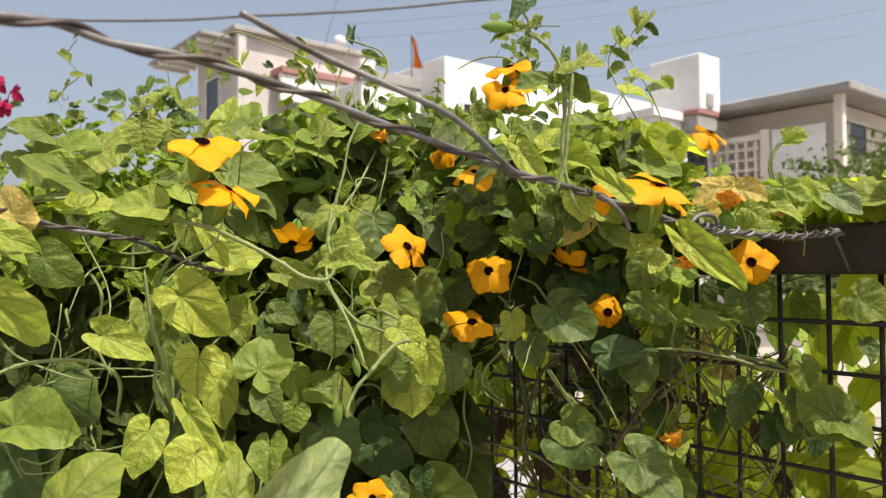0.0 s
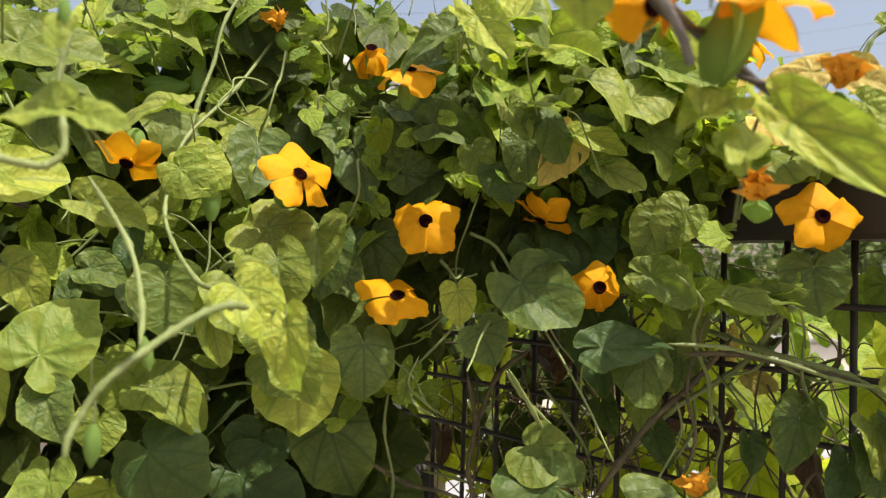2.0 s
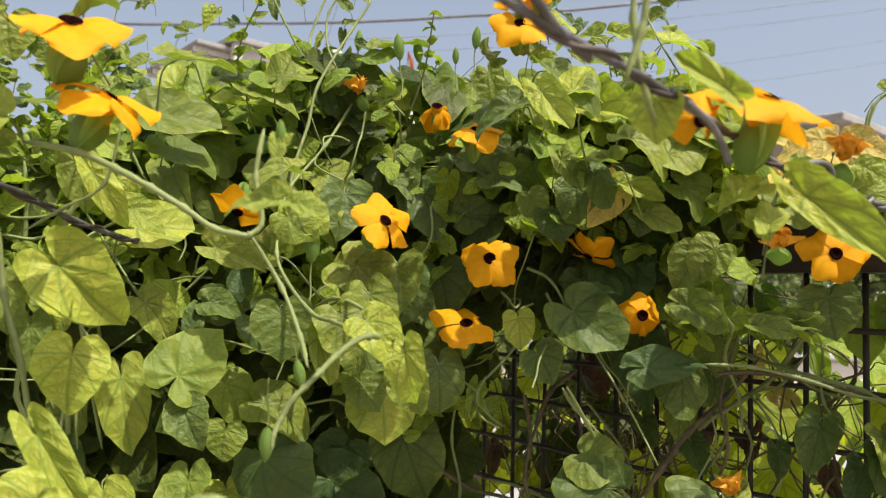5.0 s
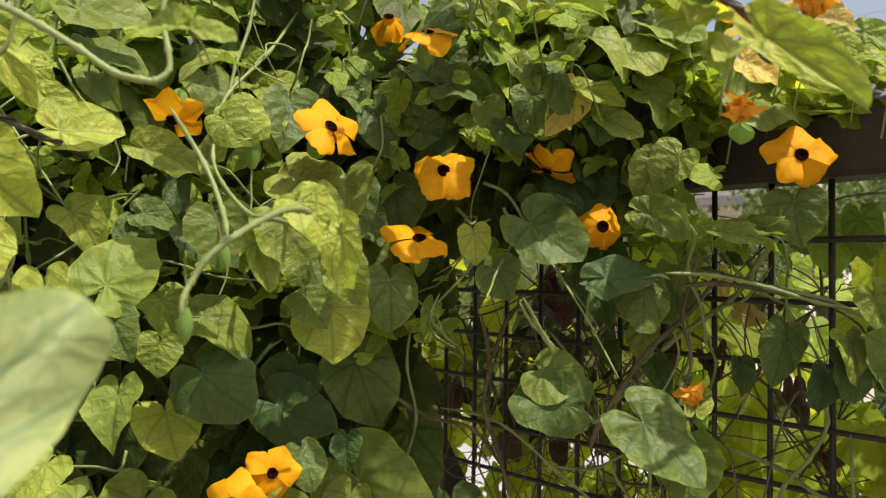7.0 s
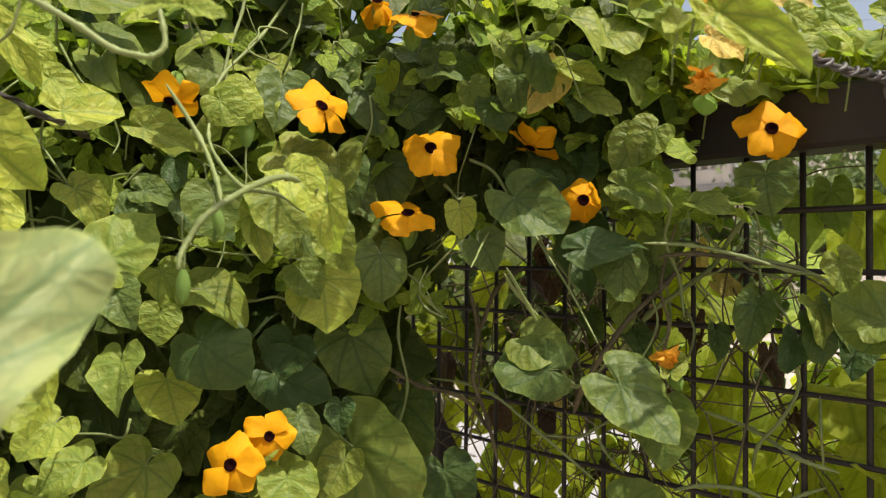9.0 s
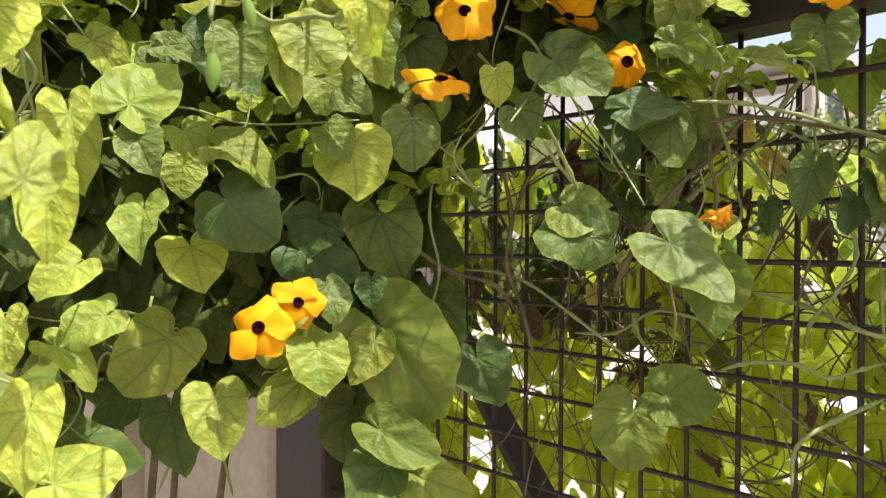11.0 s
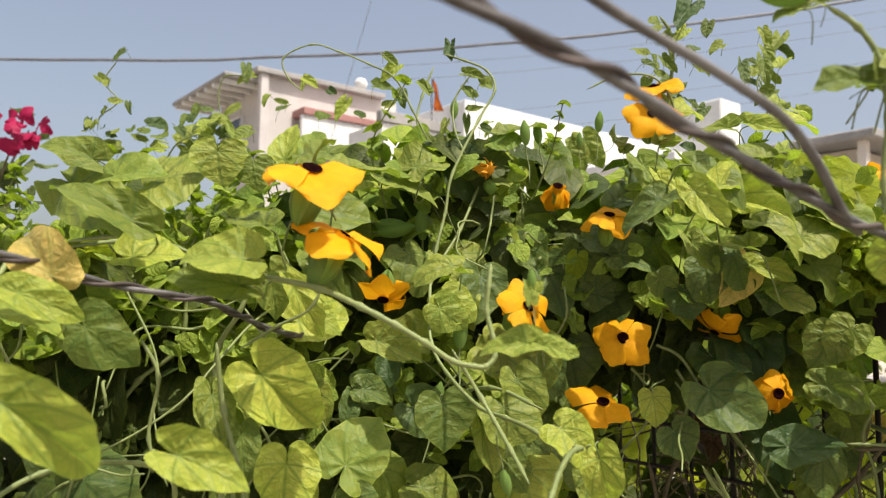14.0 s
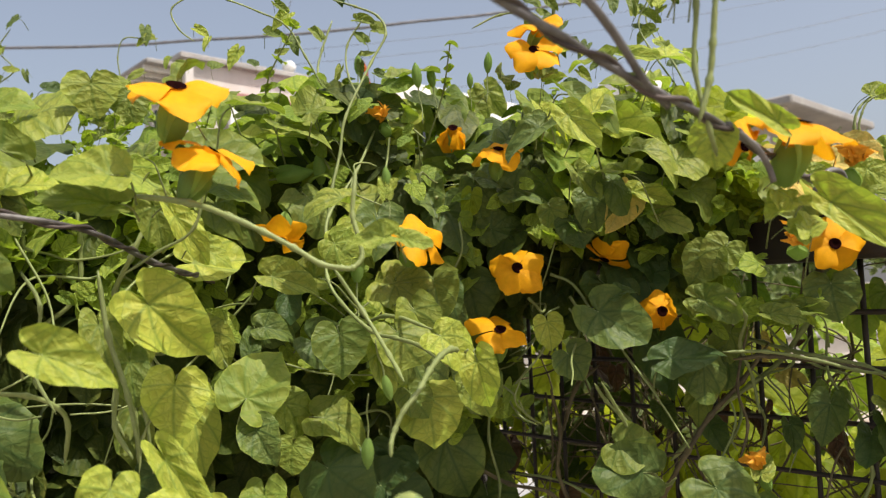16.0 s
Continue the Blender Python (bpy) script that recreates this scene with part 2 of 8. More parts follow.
DARK_GLASS = plain("dark_window", (0.03, 0.035, 0.04), (0.02, 0.02, 0.025), rough=0.15, scale=3, bump=0.02)
SAFFRON = plain("saffron_cloth", (0.75, 0.22, 0.03), (0.6, 0.16, 0.02), rough=0.8, scale=6)
CABLE = plain("grey_cable", (0.16, 0.16, 0.17), (0.10, 0.10, 0.11), rough=0.5, scale=10)
# far foliage, haze put in as a paler green
FAR_LEAF = leaf_material("hazed_distant_leaf", (0.10, 0.15, 0.055), (0.18, 0.26, 0.05), joined=True, light=0.25)


# ---- builders ----
def mesh_from(name, bm, mat, smooth=True):
    me = bpy.data.meshes.new(name)
    bm.to_mesh(me)
    bm.free()
    me.materials.append(mat)
    if smooth:
        for p in me.polygons:
            p.use_smooth = True
    return me


def part(name, bm, mat, parent, label="", smooth=False):
    ob = new(name, bm if isinstance(bm, bpy.types.Mesh) else mesh_from(name, bm, mat, smooth))
    ob.parent = parent
    if label:
        tagged(ob, label)
    return ob


def thing(name, label, category, group="", kind="", at=(0, 0, 0)):
    ob = new(name)
    ob.location = at
    ob.empty_display_size = 0.05
    return tagged(ob, label, category, group, kind)


def box(bm, c, s, rot=None, bevel=0.0):
    """A box with centre c and full sizes s, its edges bevelled."""
    made = bmesh.ops.create_cube(bm, size=1.0)["verts"]
    m = Matrix.Translation(c) @ (rot.to_4x4() if rot else Matrix()) @ Matrix.Diagonal((*s, 1))
    bmesh.ops.transform(bm, matrix=m, verts=made)
    if bevel:
        edges = list({e for v in made for e in v.link_edges})
        bmesh.ops.bevel(bm, geom=edges, offset=bevel, segments=1, affect="EDGES")
    return bm


def spline(points, per=6):
    """Catmull-Rom through the points."""
    p = [Vector(q) for q in points]
    if len(p) < 3:
        return p
    p = [p[0] * 2 - p[1]] + p + [p[-1] * 2 - p[-2]]
    out = []
    for i in range(1, len(p) - 2):
        for k in range(per):
            t = k / per
            a, b, c, d = p[i - 1], p[i], p[i + 1], p[i + 2]
            out.append(0.5 * ((2 * b) + (c - a) * t + (2 * a - 5 * b + 4 * c - d) * t * t + (3 * b - a - 3 * c + d) * t ** 3))
    return out + [p[-2]]


def tube(bm, points, r0, r1=None, sides=7, wobble=0.0, rng=None):
    """A tapering tube along the points."""
    r1 = r0 if r1 is None else r1
    rings, n = [], len(points)
    up = Vector((0.3, 0.2, 0.93))
    for i, q in enumerate(points):
        t = (points[min(i + 1, n - 1)] - points[max(i - 1, 0)]).normalized()
        s = t.cross(up)
        if s.length < 0.05:
            s = t.cross(Vector((1, 0, 0)))
        s.normalize()
        up = s.cross(t).normalized()
        r = r0 + (r1 - r0) * i / max(1, n - 1)
        if wobble and rng:
            r *= 1 + rng.uniform(-wobble, wobble)
        rings.append([bm.verts.new(q + r * (s * math.cos(a) + up * math.sin(a))) for a in (2 * math.pi * k / sides for k in range(sides))])
    for a, b in zip(rings, rings[1:]):
        for k in range(sides):
            bm.faces.new((a[k], a[(k + 1) % sides], b[(k + 1) % sides], b[k]))
    bm.faces.new(rings[0][::-1])
    bm.faces.new(rings[-1])
    return bm


def leaf_arrays(width, fold, curl, wave, lobe, seed, segs=26, rings=(0.4, 0.75, 1.0)):
    """Heart-shaped leaf, stalk at the origin, tip at y = 1: vertices, faces, uv and how near the rim."""
    rng = random.Random(seed)
    ph, ph2 = rng.uniform(0, 6.28), rng.uniform(0, 6.28)
    lop, twist, rolled, sway = rng.uniform(-0.5, 0.5), rng.uniform(-0.5, 0.5), rng.uniform(0.0, 0.9), rng.uniform(-0.12, 0.12)
    pt = rng.choice((0.0, 0.45, 0.75, 1.0))
    keys = [(0, 0.90 + 0.10 * pt), (0.2, 0.885 + 0.015 * pt), (0.45, 0.84 - 0.04 * pt), (0.8, 0.75 - 0.04 * pt), (1.2, 0.63), (1.6, 0.57), (2.0, 0.52 + 0.05 * lobe), (2.4, 0.44 + 0.10 * lobe), (2.8, 0.29 + 0.13 * lobe), (3.1416, 0.05)]
    verts, uvs, rim = [(0.0, 0.0, 0.0)], [(0.5, 0.3)], [0.0]
    for f in rings:
        for k in range(segs):
            th = 2 * math.pi * k / segs - math.pi
            a = abs(th)
            for (a0, r0), (a1, r1) in zip(keys, keys[1:]):
                if a <= a1 + 1e-6:
                    t = (a - a0) / (a1 - a0)
                    t = t * t * (3 - 2 * t) * 0.5 + t * 0.5
                    r = r0 + (r1 - r0) * t
                    break
            r *= 1 + 0.035 * math.sin(5 * th + ph2) + 0.02 * math.sin(11 * th + ph)
            x, y = f * r * math.sin(th) * width, f * r * math.cos(th)
            z = fold * abs(x) * (1 - 0.4 * abs(x)) - curl * max(0, y) ** 2 - curl * 1.0 * x * x + 1.4 * wave * math.sin(3 * th + ph) * (f * r) ** 2 + wave * 0.5 * math.sin(7 * th + ph2) * f ** 3 * r
            z += 0.014 * math.sin(9 * th + ph) * f * (1 - f) * 4 + 0.035 * math.sin(5.0 * y + 3.0 * abs(x) + ph2) * f + (0.15 * noise.noise(Vector((x * 2.4 + ph, y * 2.4, ph2))) + 0.055 * noise.noise(Vector((x * 6 + ph, y * 6, ph2)))) * f
            z += lop * fold * x + rolled * max(0.0, abs(x) - 0.30) ** 2 * (2.2 if x * lop > 0 else 0.6)
            turn = twist * max(0.0, y)
            verts.append((x * math.cos(turn) - z * math.sin(turn) * 0.6 + sway * y * y, y, z + x * math.sin(turn)))
            uvs.append((0.5 + x * 0.5 / max(0.6, width), 0.3 + y * 0.6))
            rim.append(f)
    faces = []
    for k in range(segs):
        faces.append((0, 1 + k, 1 + (k + 1) % segs))
    for j in range(len(rings) - 1):
        a, b = 1 + j * segs, 1 + (j + 1) * segs
        for k in range(segs):
            faces.append((a + k, b + k, b + (k + 1) % segs, a + (k + 1) % segs))
    return verts, faces, uvs, rim


def leaf_mesh(name, arrays, mat):
    verts, faces, uvs, rim = arrays
    me = bpy.data.meshes.new(name)
    me.from_pydata(verts, [], faces)
    lay = me.uv_layers.new(name="UVMap")
    loops = np.zeros(len(me.loops), dtype=np.int32)
    me.loops.foreach_get("vertex_index", loops)
    lay.data.foreach_set("uv", np.array(uvs, dtype=np.float32)[loops].ravel())
    at = me.attributes.new("rim", "FLOAT", "POINT")
    at.data.foreach_set("value", np.array(rim, dtype=np.float32))
    me.materials.append(mat)
    me.polygons.foreach_set("use_smooth", np.ones(len(me.polygons), dtype=bool))
    return me


# width, fold, curl, wave, lobe
SHAPES = [(0.95, 0.36, 0.22, 0.06, 0.6), (0.85, 0.52, 0.30, 0.08, 0.3), (1.05, 0.26, 0.36, 0.09, 0.9), (0.72, 0.60, 0.22, 0.06, 0.1),
          (1.12, 0.18, 0.18, 0.08, 1.0), (0.80, 0.42, 0.48, 0.09, 0.5), (1.0, -0.20, 0.30, 0.09, 0.8), (0.60, 0.70, 0.36, 0.07, 0.0)]
LEAF_ARRAYS = [leaf_arrays(*s, seed=i + 40 * k, segs=44, rings=(0.25, 0.5, 0.72, 0.88, 1.0)) for k in range(3) for i, s in enumerate(SHAPES)]
SMALL_ARRAYS = [leaf_arrays(w * 0.82, f, c, v, b * 0.25, seed=i, segs=24, rings=(0.5, 1.0)) for i, (w, f, c, v, b) in enumerate(SHAPES)]
# y, m and d also grade leaves from sunlit to shaded by colour
TONES = {"y": YOUNG_SUNLIT, "m": MATURE, "d": DEEP_SHADED, "o": YELLOW, "b": DRY, "p": PALE}
LEAF_MESH = {}


def leaf_data(shape, tone):
    if (shape, tone) not in LEAF_MESH:
        LEAF_MESH[shape, tone] = leaf_mesh("leaf", LEAF_ARRAYS[shape], TONES[tone])
    return LEAF_MESH[shape, tone]


def turn_to(normal, tip):
    """Rotation that lays a leaf's face along normal and its tip along tip."""
    z = Vector(normal).normalized()
    y = Vector(tip) - z * Vector(tip).dot(z)
    if y.length < 1e-4:
        y = z.orthogonal()
    y.normalize()
    x = y.cross(z)
    return Matrix((x, y, z)).transposed().to_4x4()


STALKS = [mesh_from("leaf_stalk", tube(bmesh.new(), spline([(0, 0, 0), (0.03 * k, -0.22, -0.10), (0.10 * (k - 1), -0.30, -0.40), (0.16 * (k - 1), -0.34, -0.95)], 4), 0.012, 0.019, 6), STEM) for k in range(3)]


def leaf(plant, at, normal, tip, length, shape=0, tone="m", wide=1.0):
    ob = new("leaf", leaf_data(shape + 8 * (int(abs(at[1] + at[2]) * 1000) % 3), tone))
    ob.parent = plant
    ob.matrix_local = Matrix.Translation(at) @ turn_to(normal, tip) @ Matrix.Diagonal((length * wide, length, length, 1))
    stalk = new("leaf_stalk", STALKS[(shape + int(abs(at[0]) * 1000)) % 3])
    stalk.parent = ob
    return ob


def leaf_mass(name, plant, items, mat, label):
    """Many leaves in one mesh: items of (position, normal, tip, length, shape)."""
    vs, fs, us, rs, base = [], [], [], [], 0
    for at, nor, tip, length, shape in items:
        v, f, u, r = SMALL_ARRAYS[shape]
        m = np.array(turn_to(nor, tip))[:3, :3]
        vs.append(np.array(v) * length @ m.T + np.array(at))
        fs.extend([tuple(i + base for i in q) for q in f])
        us.extend(u)
        rs.extend(r)
        base += len(v)
    me = leaf_mesh(name, (np.concatenate(vs).tolist(), fs, us, rs), mat)
    ob = new(name, me)
    ob.parent = plant
    return tagged(ob, label, kind="stuff")


def petal_arrays(seed, reflex=0.18, half=0.455, cup=0.0):
    """One petal, from the throat at the origin out to y = 1."""
    rng = random.Random(seed)
    ph = rng.uniform(0, 6.28)
    rows, cols = 9, 9
    verts, uvs = [], []
    for i in range(rows):
        t = i / (rows - 1)
        for j in range(cols):
            s = j / (cols - 1) * 2 - 1
            w = 0.09 + (half - 0.09) * math.sin(min(1, t / 0.72) * math.pi / 2) ** 1.1
            w *= 1 - 0.10 * (max(0, t - 0.72) / 0.28) ** 2
            y = 0.12 + 0.88 * t - 0.32 * abs(s) ** 2.3 * t ** 3 + 0.045 * math.cos(3.4 * s + ph) * t ** 4 + 0.02 * math.cos(9 * s + 2 * ph) * t ** 5
            x = s * w
            z = -reflex * t * t + cup * s * s * t + 0.09 * t * math.sin(2.2 * s + ph) + 0.022 * math.sin(8 * s + ph) * t * t + 0.05 * math.sin(5 * t + ph) * t
            verts.append((x, y, z))
            uvs.append((0.5 + 0.5 * s, t))
    faces = [(i * cols + j, i * cols + j + 1, (i + 1) * cols + j + 1, (i + 1) * cols + j) for i in range(rows - 1) for j in range(cols - 1)]
    return verts, faces, uvs, [0.0] * len(verts)


PETALS = [leaf_mesh("petal", petal_arrays(k, 0.06 + 0.05 * k), PETAL) for k in range(7)]


def bract_mesh(mat):
    """Ovate keeled bract of the calyx, stalk at the origin, along y."""
    verts, uvs, rows, cols = [], [], 7, 5
    for i in range(rows):
        t = i / (rows - 1)
        for j in range(cols):
            s = j / (cols - 1) * 2 - 1
            w = 0.5 * math.sin(math.pi * min(1, 0.08 + t * 0.9)) ** 0.7
            verts.append((s * w, t, 0.42 * (1 - s * s) * math.sin(math.pi * (0.1 + 0.8 * t)) + 0.02))
            uvs.append((0.5 + 0.5 * s, t))
    faces = [(i * cols + j, i * cols + j + 1, (i + 1) * cols + j + 1, (i + 1) * cols + j) for i in range(rows - 1) for j in range(cols - 1)]
    return leaf_mesh("bract", (verts, faces, uvs, [0.0] * len(verts)), mat)


BRACT = bract_mesh(CALYX)


def throat_mesh():
    bm = bmesh.new()
    rows = [(0.19, 0.03), (0.155, 0.032), (0.10, 0.01), (0.06, -0.03), (0.0, -0.05)]
    rings = []
    for r, z in rows[:-1]:
        rings.append([bm.verts.new((r * math.cos(a) * (1 + 0.06 * math.sin(3 * a)), r * math.sin(a), z)) for a in (2 * math.pi * k / 14 for k in range(14))])
    end = bm.verts.new((0, 0, rows[-1][1]))
    for a, b in zip(rings, rings[1:]):
        for k in range(14):
            bm.faces.new((a[k], a[(k + 1) % 14], b[(k + 1) % 14], b[k]))
    for k in range(14):
        bm.faces.new((rings[-1][k], rings[-1][(k + 1) % 14], end))
    return mesh_from("eye", bm, THROAT)


def tubeflower_mesh():
    bm = bmesh.new()
    prof = [(0.21, 0.0), (0.19, -0.2), (0.22, -0.45), (0.16, -0.75), (0.07, -0.95)]
    rings = [[bm.verts.new((r * math.cos(a), r * math.sin(a), z)) for a in (2 * math.pi * k / 12 for k in range(12))] for r, z in prof]
    for a, b in zip(rings, rings[1:]):
        for k in range(12):
            bm.faces.new((a[k], b[k], b[(k + 1) % 12], a[(k + 1) % 12]))
    return mesh_from("corolla_tube", bm, PETAL)


EYE, COROLLA = throat_mesh(), tubeflower_mesh()


BLOOMS = []


def flower(plant, at, axis, up, radius, seed=0, label="open orange five-petalled flower with a black eye", squash=0.0):
    """A black-eyed flower that faces along axis; up is the way its upper petal points."""
    rng = random.Random(seed)
    BLOOMS.append(Vector(at))
    hub = new("flower", EYE)
    hub.parent = plant
    tagged(hub, label)
    hub.matrix_local = Matrix.Translation(at) @ turn_to(axis, up) @ Matrix.Scale(radius, 4)
    for k in range(5):
        p = new("petal", PETALS[rng.randrange(7)])
        p.parent = hub
        p.matrix_local = (Matrix.Rotation(radians(72 * k + rng.uniform(-6, 6)), 4, "Z") @ Matrix.Translation((0, 0, -0.012 * (k % 3)))
                          @ Matrix.Rotation(radians(rng.uniform(-20, 14) - squash), 4, "X") @ Matrix.Rotation(radians(rng.uniform(-9, 9)), 4, "Y")
                          @ Matrix.Diagonal((rng.uniform(0.9, 1.1), rng.uniform(0.9, 1.06), 1, 1)))
    c = new("corolla_tube", COROLLA)
    c.parent = hub
    for k in (0, 1):
        q = new("bract", BRACT)
        q.parent = hub
        q.matrix_local = Matrix.Translation((0, 0, -1.15)) @ Matrix.Rotation(radians(90 + 180 * k), 4, "Z") @ Matrix.Rotation(radians(76), 4, "X") @ Matrix.Scale(0.96, 4)
        tagged(q, "green keeled bract")
    return hub


def wilted(plant, at, axis, radius, seed=0):
    """A shrivelled flower, its petals folded and crumpled."""
    rng = random.Random(seed)
    bm = bmesh.new()
    for k in range(7):
        v, f, u, r = petal_arrays(seed * 7 + k, 0.1, 0.5, 0.9)
        m = (Matrix.Rotation(radians(51 * k + rng.uniform(-20, 20)), 4, "Z") @ Matrix.Rotation(radians(rng.uniform(56, 84)), 4, "X") @ Matrix.Scale(rng.uniform(0.6, 1.0), 4))
        vs = []
        for q in v:
            w = m @ Vector(q)
            w += Vector((noise.noise(w * 6), noise.noise(w * 6 + Vector((5, 0, 0))), noise.noise(w * 6 + Vector((0, 5, 0))))) * 0.15
            vs.append(bm.verts.new(w))
        for q in f:
            bm.faces.new([vs[i] for i in q])
    ob = new("wilted_flower", mesh_from("wilted_flower", bm, PETAL_DRY))
    ob.parent = plant
    tagged(ob, "shrivelled wilted orange flower")
    ob.matrix_local = Matrix.Translation(at) @ turn_to(axis, (0.1, 0.2, 1)) @ Matrix.Scale(radius, 4)
    for k in (0, 1):
        q = new("bract", BRACT)
        q.parent = ob
        q.matrix_local = Matrix.Translation((0, 0, -0.8)) @ Matrix.Rotation(radians(180 * k), 4, "Z") @ Matrix.Rotation(radians(80), 4, "X") @ Matrix.Scale(0.8, 4)
    return ob


BUD_STALK = mesh_from("stalk", tube(bmesh.new(), spline([(0, 0.05, 0), (0.05, -0.4, 0.03), (-0.06, -0.9, -0.25), (0.1, -1.5, -0.9)], 5), 0.075, 0.06, 6), STEM)


def bud(plant, at, tip, length):
    """A closed bud: two keeled bracts meeting at a point."""
    ob = new("bud", BRACT)
    ob.parent = plant
    tagged(ob, "closed pale green flower bud")
    side = Vector(tip).cross(Vector((0.77, -0.63, 0))).normalized()
    ob.matrix_local = Matrix.Translation(at) @ turn_to(Vector(tip).cross(side), tip) @ Matrix.Diagonal((length * 0.42, length, length * 0.42, 1))
    q = new("bract", BRACT)
    q.parent = ob
    q.matrix_local = Matrix.Rotation(radians(180), 4, "Y")
    stalk = new("stalk", BUD_STALK)
    stalk.parent = ob
    return ob


def stem(plant, points, r0, r1=None, mat=None, name="stem", seed=1):
    """A slender shoot with swollen joints and tapered ends."""
    line = spline(points, 7)
    rng, n = random.Random(seed), len(line)
    ob = bmesh.new()
    tube(ob, line, r0, r1, 8, 0.10, rng)
    rings = [ob.verts[i * 8:(i + 1) * 8] for i in range(n)] if ob.verts.ensure_lookup_table() is None else []
    for i, ring in enumerate(rings):
        f = 1.0 + (0.45 if i % 7 == 0 and 0 < i < n - 1 else 0.0)
        f *= min(1.0, 0.35 + 0.3 * min(i, n - 1 - i))
        for v in ring:
            v.co = line[i] + (v.co - line[i]) * f
    return part(name, ob, mat or STEM, plant, smooth=True)


# ---- ground ----
bm = bmesh.new()
grid = bmesh.ops.create_grid(bm, x_segments=60, y_segments=60, size=1.0)
for v in bm.verts:
    v.co = Vector((math.copysign(abs(v.co.x) ** 3 * 900, v.co.x), math.copysign(abs(v.co.y) ** 3 * 900, v.co.y), 0))
    v.co.z = 0.02 * noise.noise(v.co * 0.4) - 0.03
ground = tagged(new("ground", mesh_from("ground", bm, EARTH)), "dusty bare earth ground", "ground", kind="structure")

# street axes: u to the right along the houses, d away from the gate
FWD, RGT, EYE0 = Vector((-0.7754, 0.6315, 0)), Vector((0.6315, 0.7754, 0)), Vector((0.371, -0.636, 0))
STREET = Matrix((RGT, FWD, Vector((0, 0, 1)))).transposed()


def far(u, d, z=0.0):
    p = EYE0 + RGT * u + FWD * d
    return Vector((p.x, p.y, z))


def slab(u0, u1, d0, d1, z0, z1, bm=None, bevel=0.02):
    bm = bm or bmesh.new()
    return box(bm, far((u0 + u1) / 2, (d0 + d1) / 2, (z0 + z1) / 2), (abs(u1 - u0), abs(d1 - d0), abs(z1 - z0)), STREET, bevel)


road = tagged(new("road", mesh_from("road", slab(-40, 40, 2.2, 9.0, -0.03, 0.03), CONCRETE, False)), "pale worn concrete road beyond the gate", "road", kind="structure")

# ---- gate ----
gate = thing("iron_gate", "dark brown iron gate with welded square wire mesh", "gate")
GX0, GX1, GZ0, GZ1 = -0.56, 0.62, 0.12, 1.788
rail = bmesh.new()
box(rail, ((GX0 + GX1) / 2, 0.004, 1.768), (GX1 - GX0, 0.036, 0.040), None, 0.003)
part("top_rail", rail, IRON, gate)
b2 = bmesh.new()
box(b2, ((GX0 + GX1) / 2, 0.004, GZ0), (GX1 - GX0, 0.036, 0.040), None, 0.003)
part("bottom_rail", b2, IRON, gate)
for x0, w in ((GX0 - 0.045, 0.11), (GX1, 0.036)):
    b2 = bmesh.new()
    box(b2, (x0, 0.004, (GZ0 + 1.746) / 2), (w, 0.036, 1.745 - GZ0), None, 0.003)
    part("stile", b2, IRON, gate)
b2 = bmesh.new()
tube(b2, [Vector((GX0 + 0.02, 0.026, 1.73)), Vector((-0.30, 0.026, 1.435)), Vector((GX1 - 0.05, 0.026, 0.45))], 0.016, 0.016, 4)
part("brace", b2, IRON, gate)


def wire_mesh(a, b, r, seed):
    rng = random.Random(seed)
    n = 9
    pts = [Vector(a).lerp(Vector(b), i / (n - 1)) + Vector((rng.uniform(-1, 1), rng.uniform(-1, 1), rng.uniform(-1, 1))) * 0.0008 for i in range(n)]
    return tube(bmesh.new(), pts, r, r, 6, 0.05, rng)


for k in range(-8, 22):
    x = (k - 6) * 0.04
    if GX0 + 0.03 < x < GX1 - 0.02:
        part("mesh_wire", wire_mesh((x, 0.002, 1.75), (x, 0.002, GZ0), 0.0021, k + 50), IRON, gate, smooth=True)
for h in range(1, 41):
    z = 1.75 - 0.04 * h
    if z > GZ0 + 0.03:
        part("mesh_wire", wire_mesh((GX0 + 0.01, -0.0018, z), (GX1 - 0.015, -0.0018, z), 0.0021, h + 200), IRON, gate, smooth=True)

# pillar and compound wall beside the gate
bm = bmesh.new()
box(bm, (-0.890, 0.16, 0.79), (0.45, 0.36, 1.60), None, 0.008)
box(bm, (-0.890, 0.16, 1.62), (0.46, 0.42, 0.06), None, 0.006)
pillar = tagged(new("gate_pillar", mesh_from("gate_pillar", bm, PLASTER, False)), "cream plastered gate pillar overgrown with vine", "pillar", kind="structure")
bm = bmesh.new()
box(bm, (-1.87, 0.03, 0.75), (1.5, 0.22, 1.5), None, 0.006)
wall = tagged(new("wall_west", mesh_from("wall_west", bm, PLASTER, False)), "cream plastered compound wall", "wall", kind="structure")

# ---- houses across the street ----
def block(x0, x1, y0, y1, z0, z1, bevel=0.02):
    return box(bmesh.new(), ((x0 + x1) / 2, (y0 + y1) / 2, (z0 + z1) / 2), (abs(x1 - x0), abs(y1 - y0), abs(z1 - z0)), None, bevel)


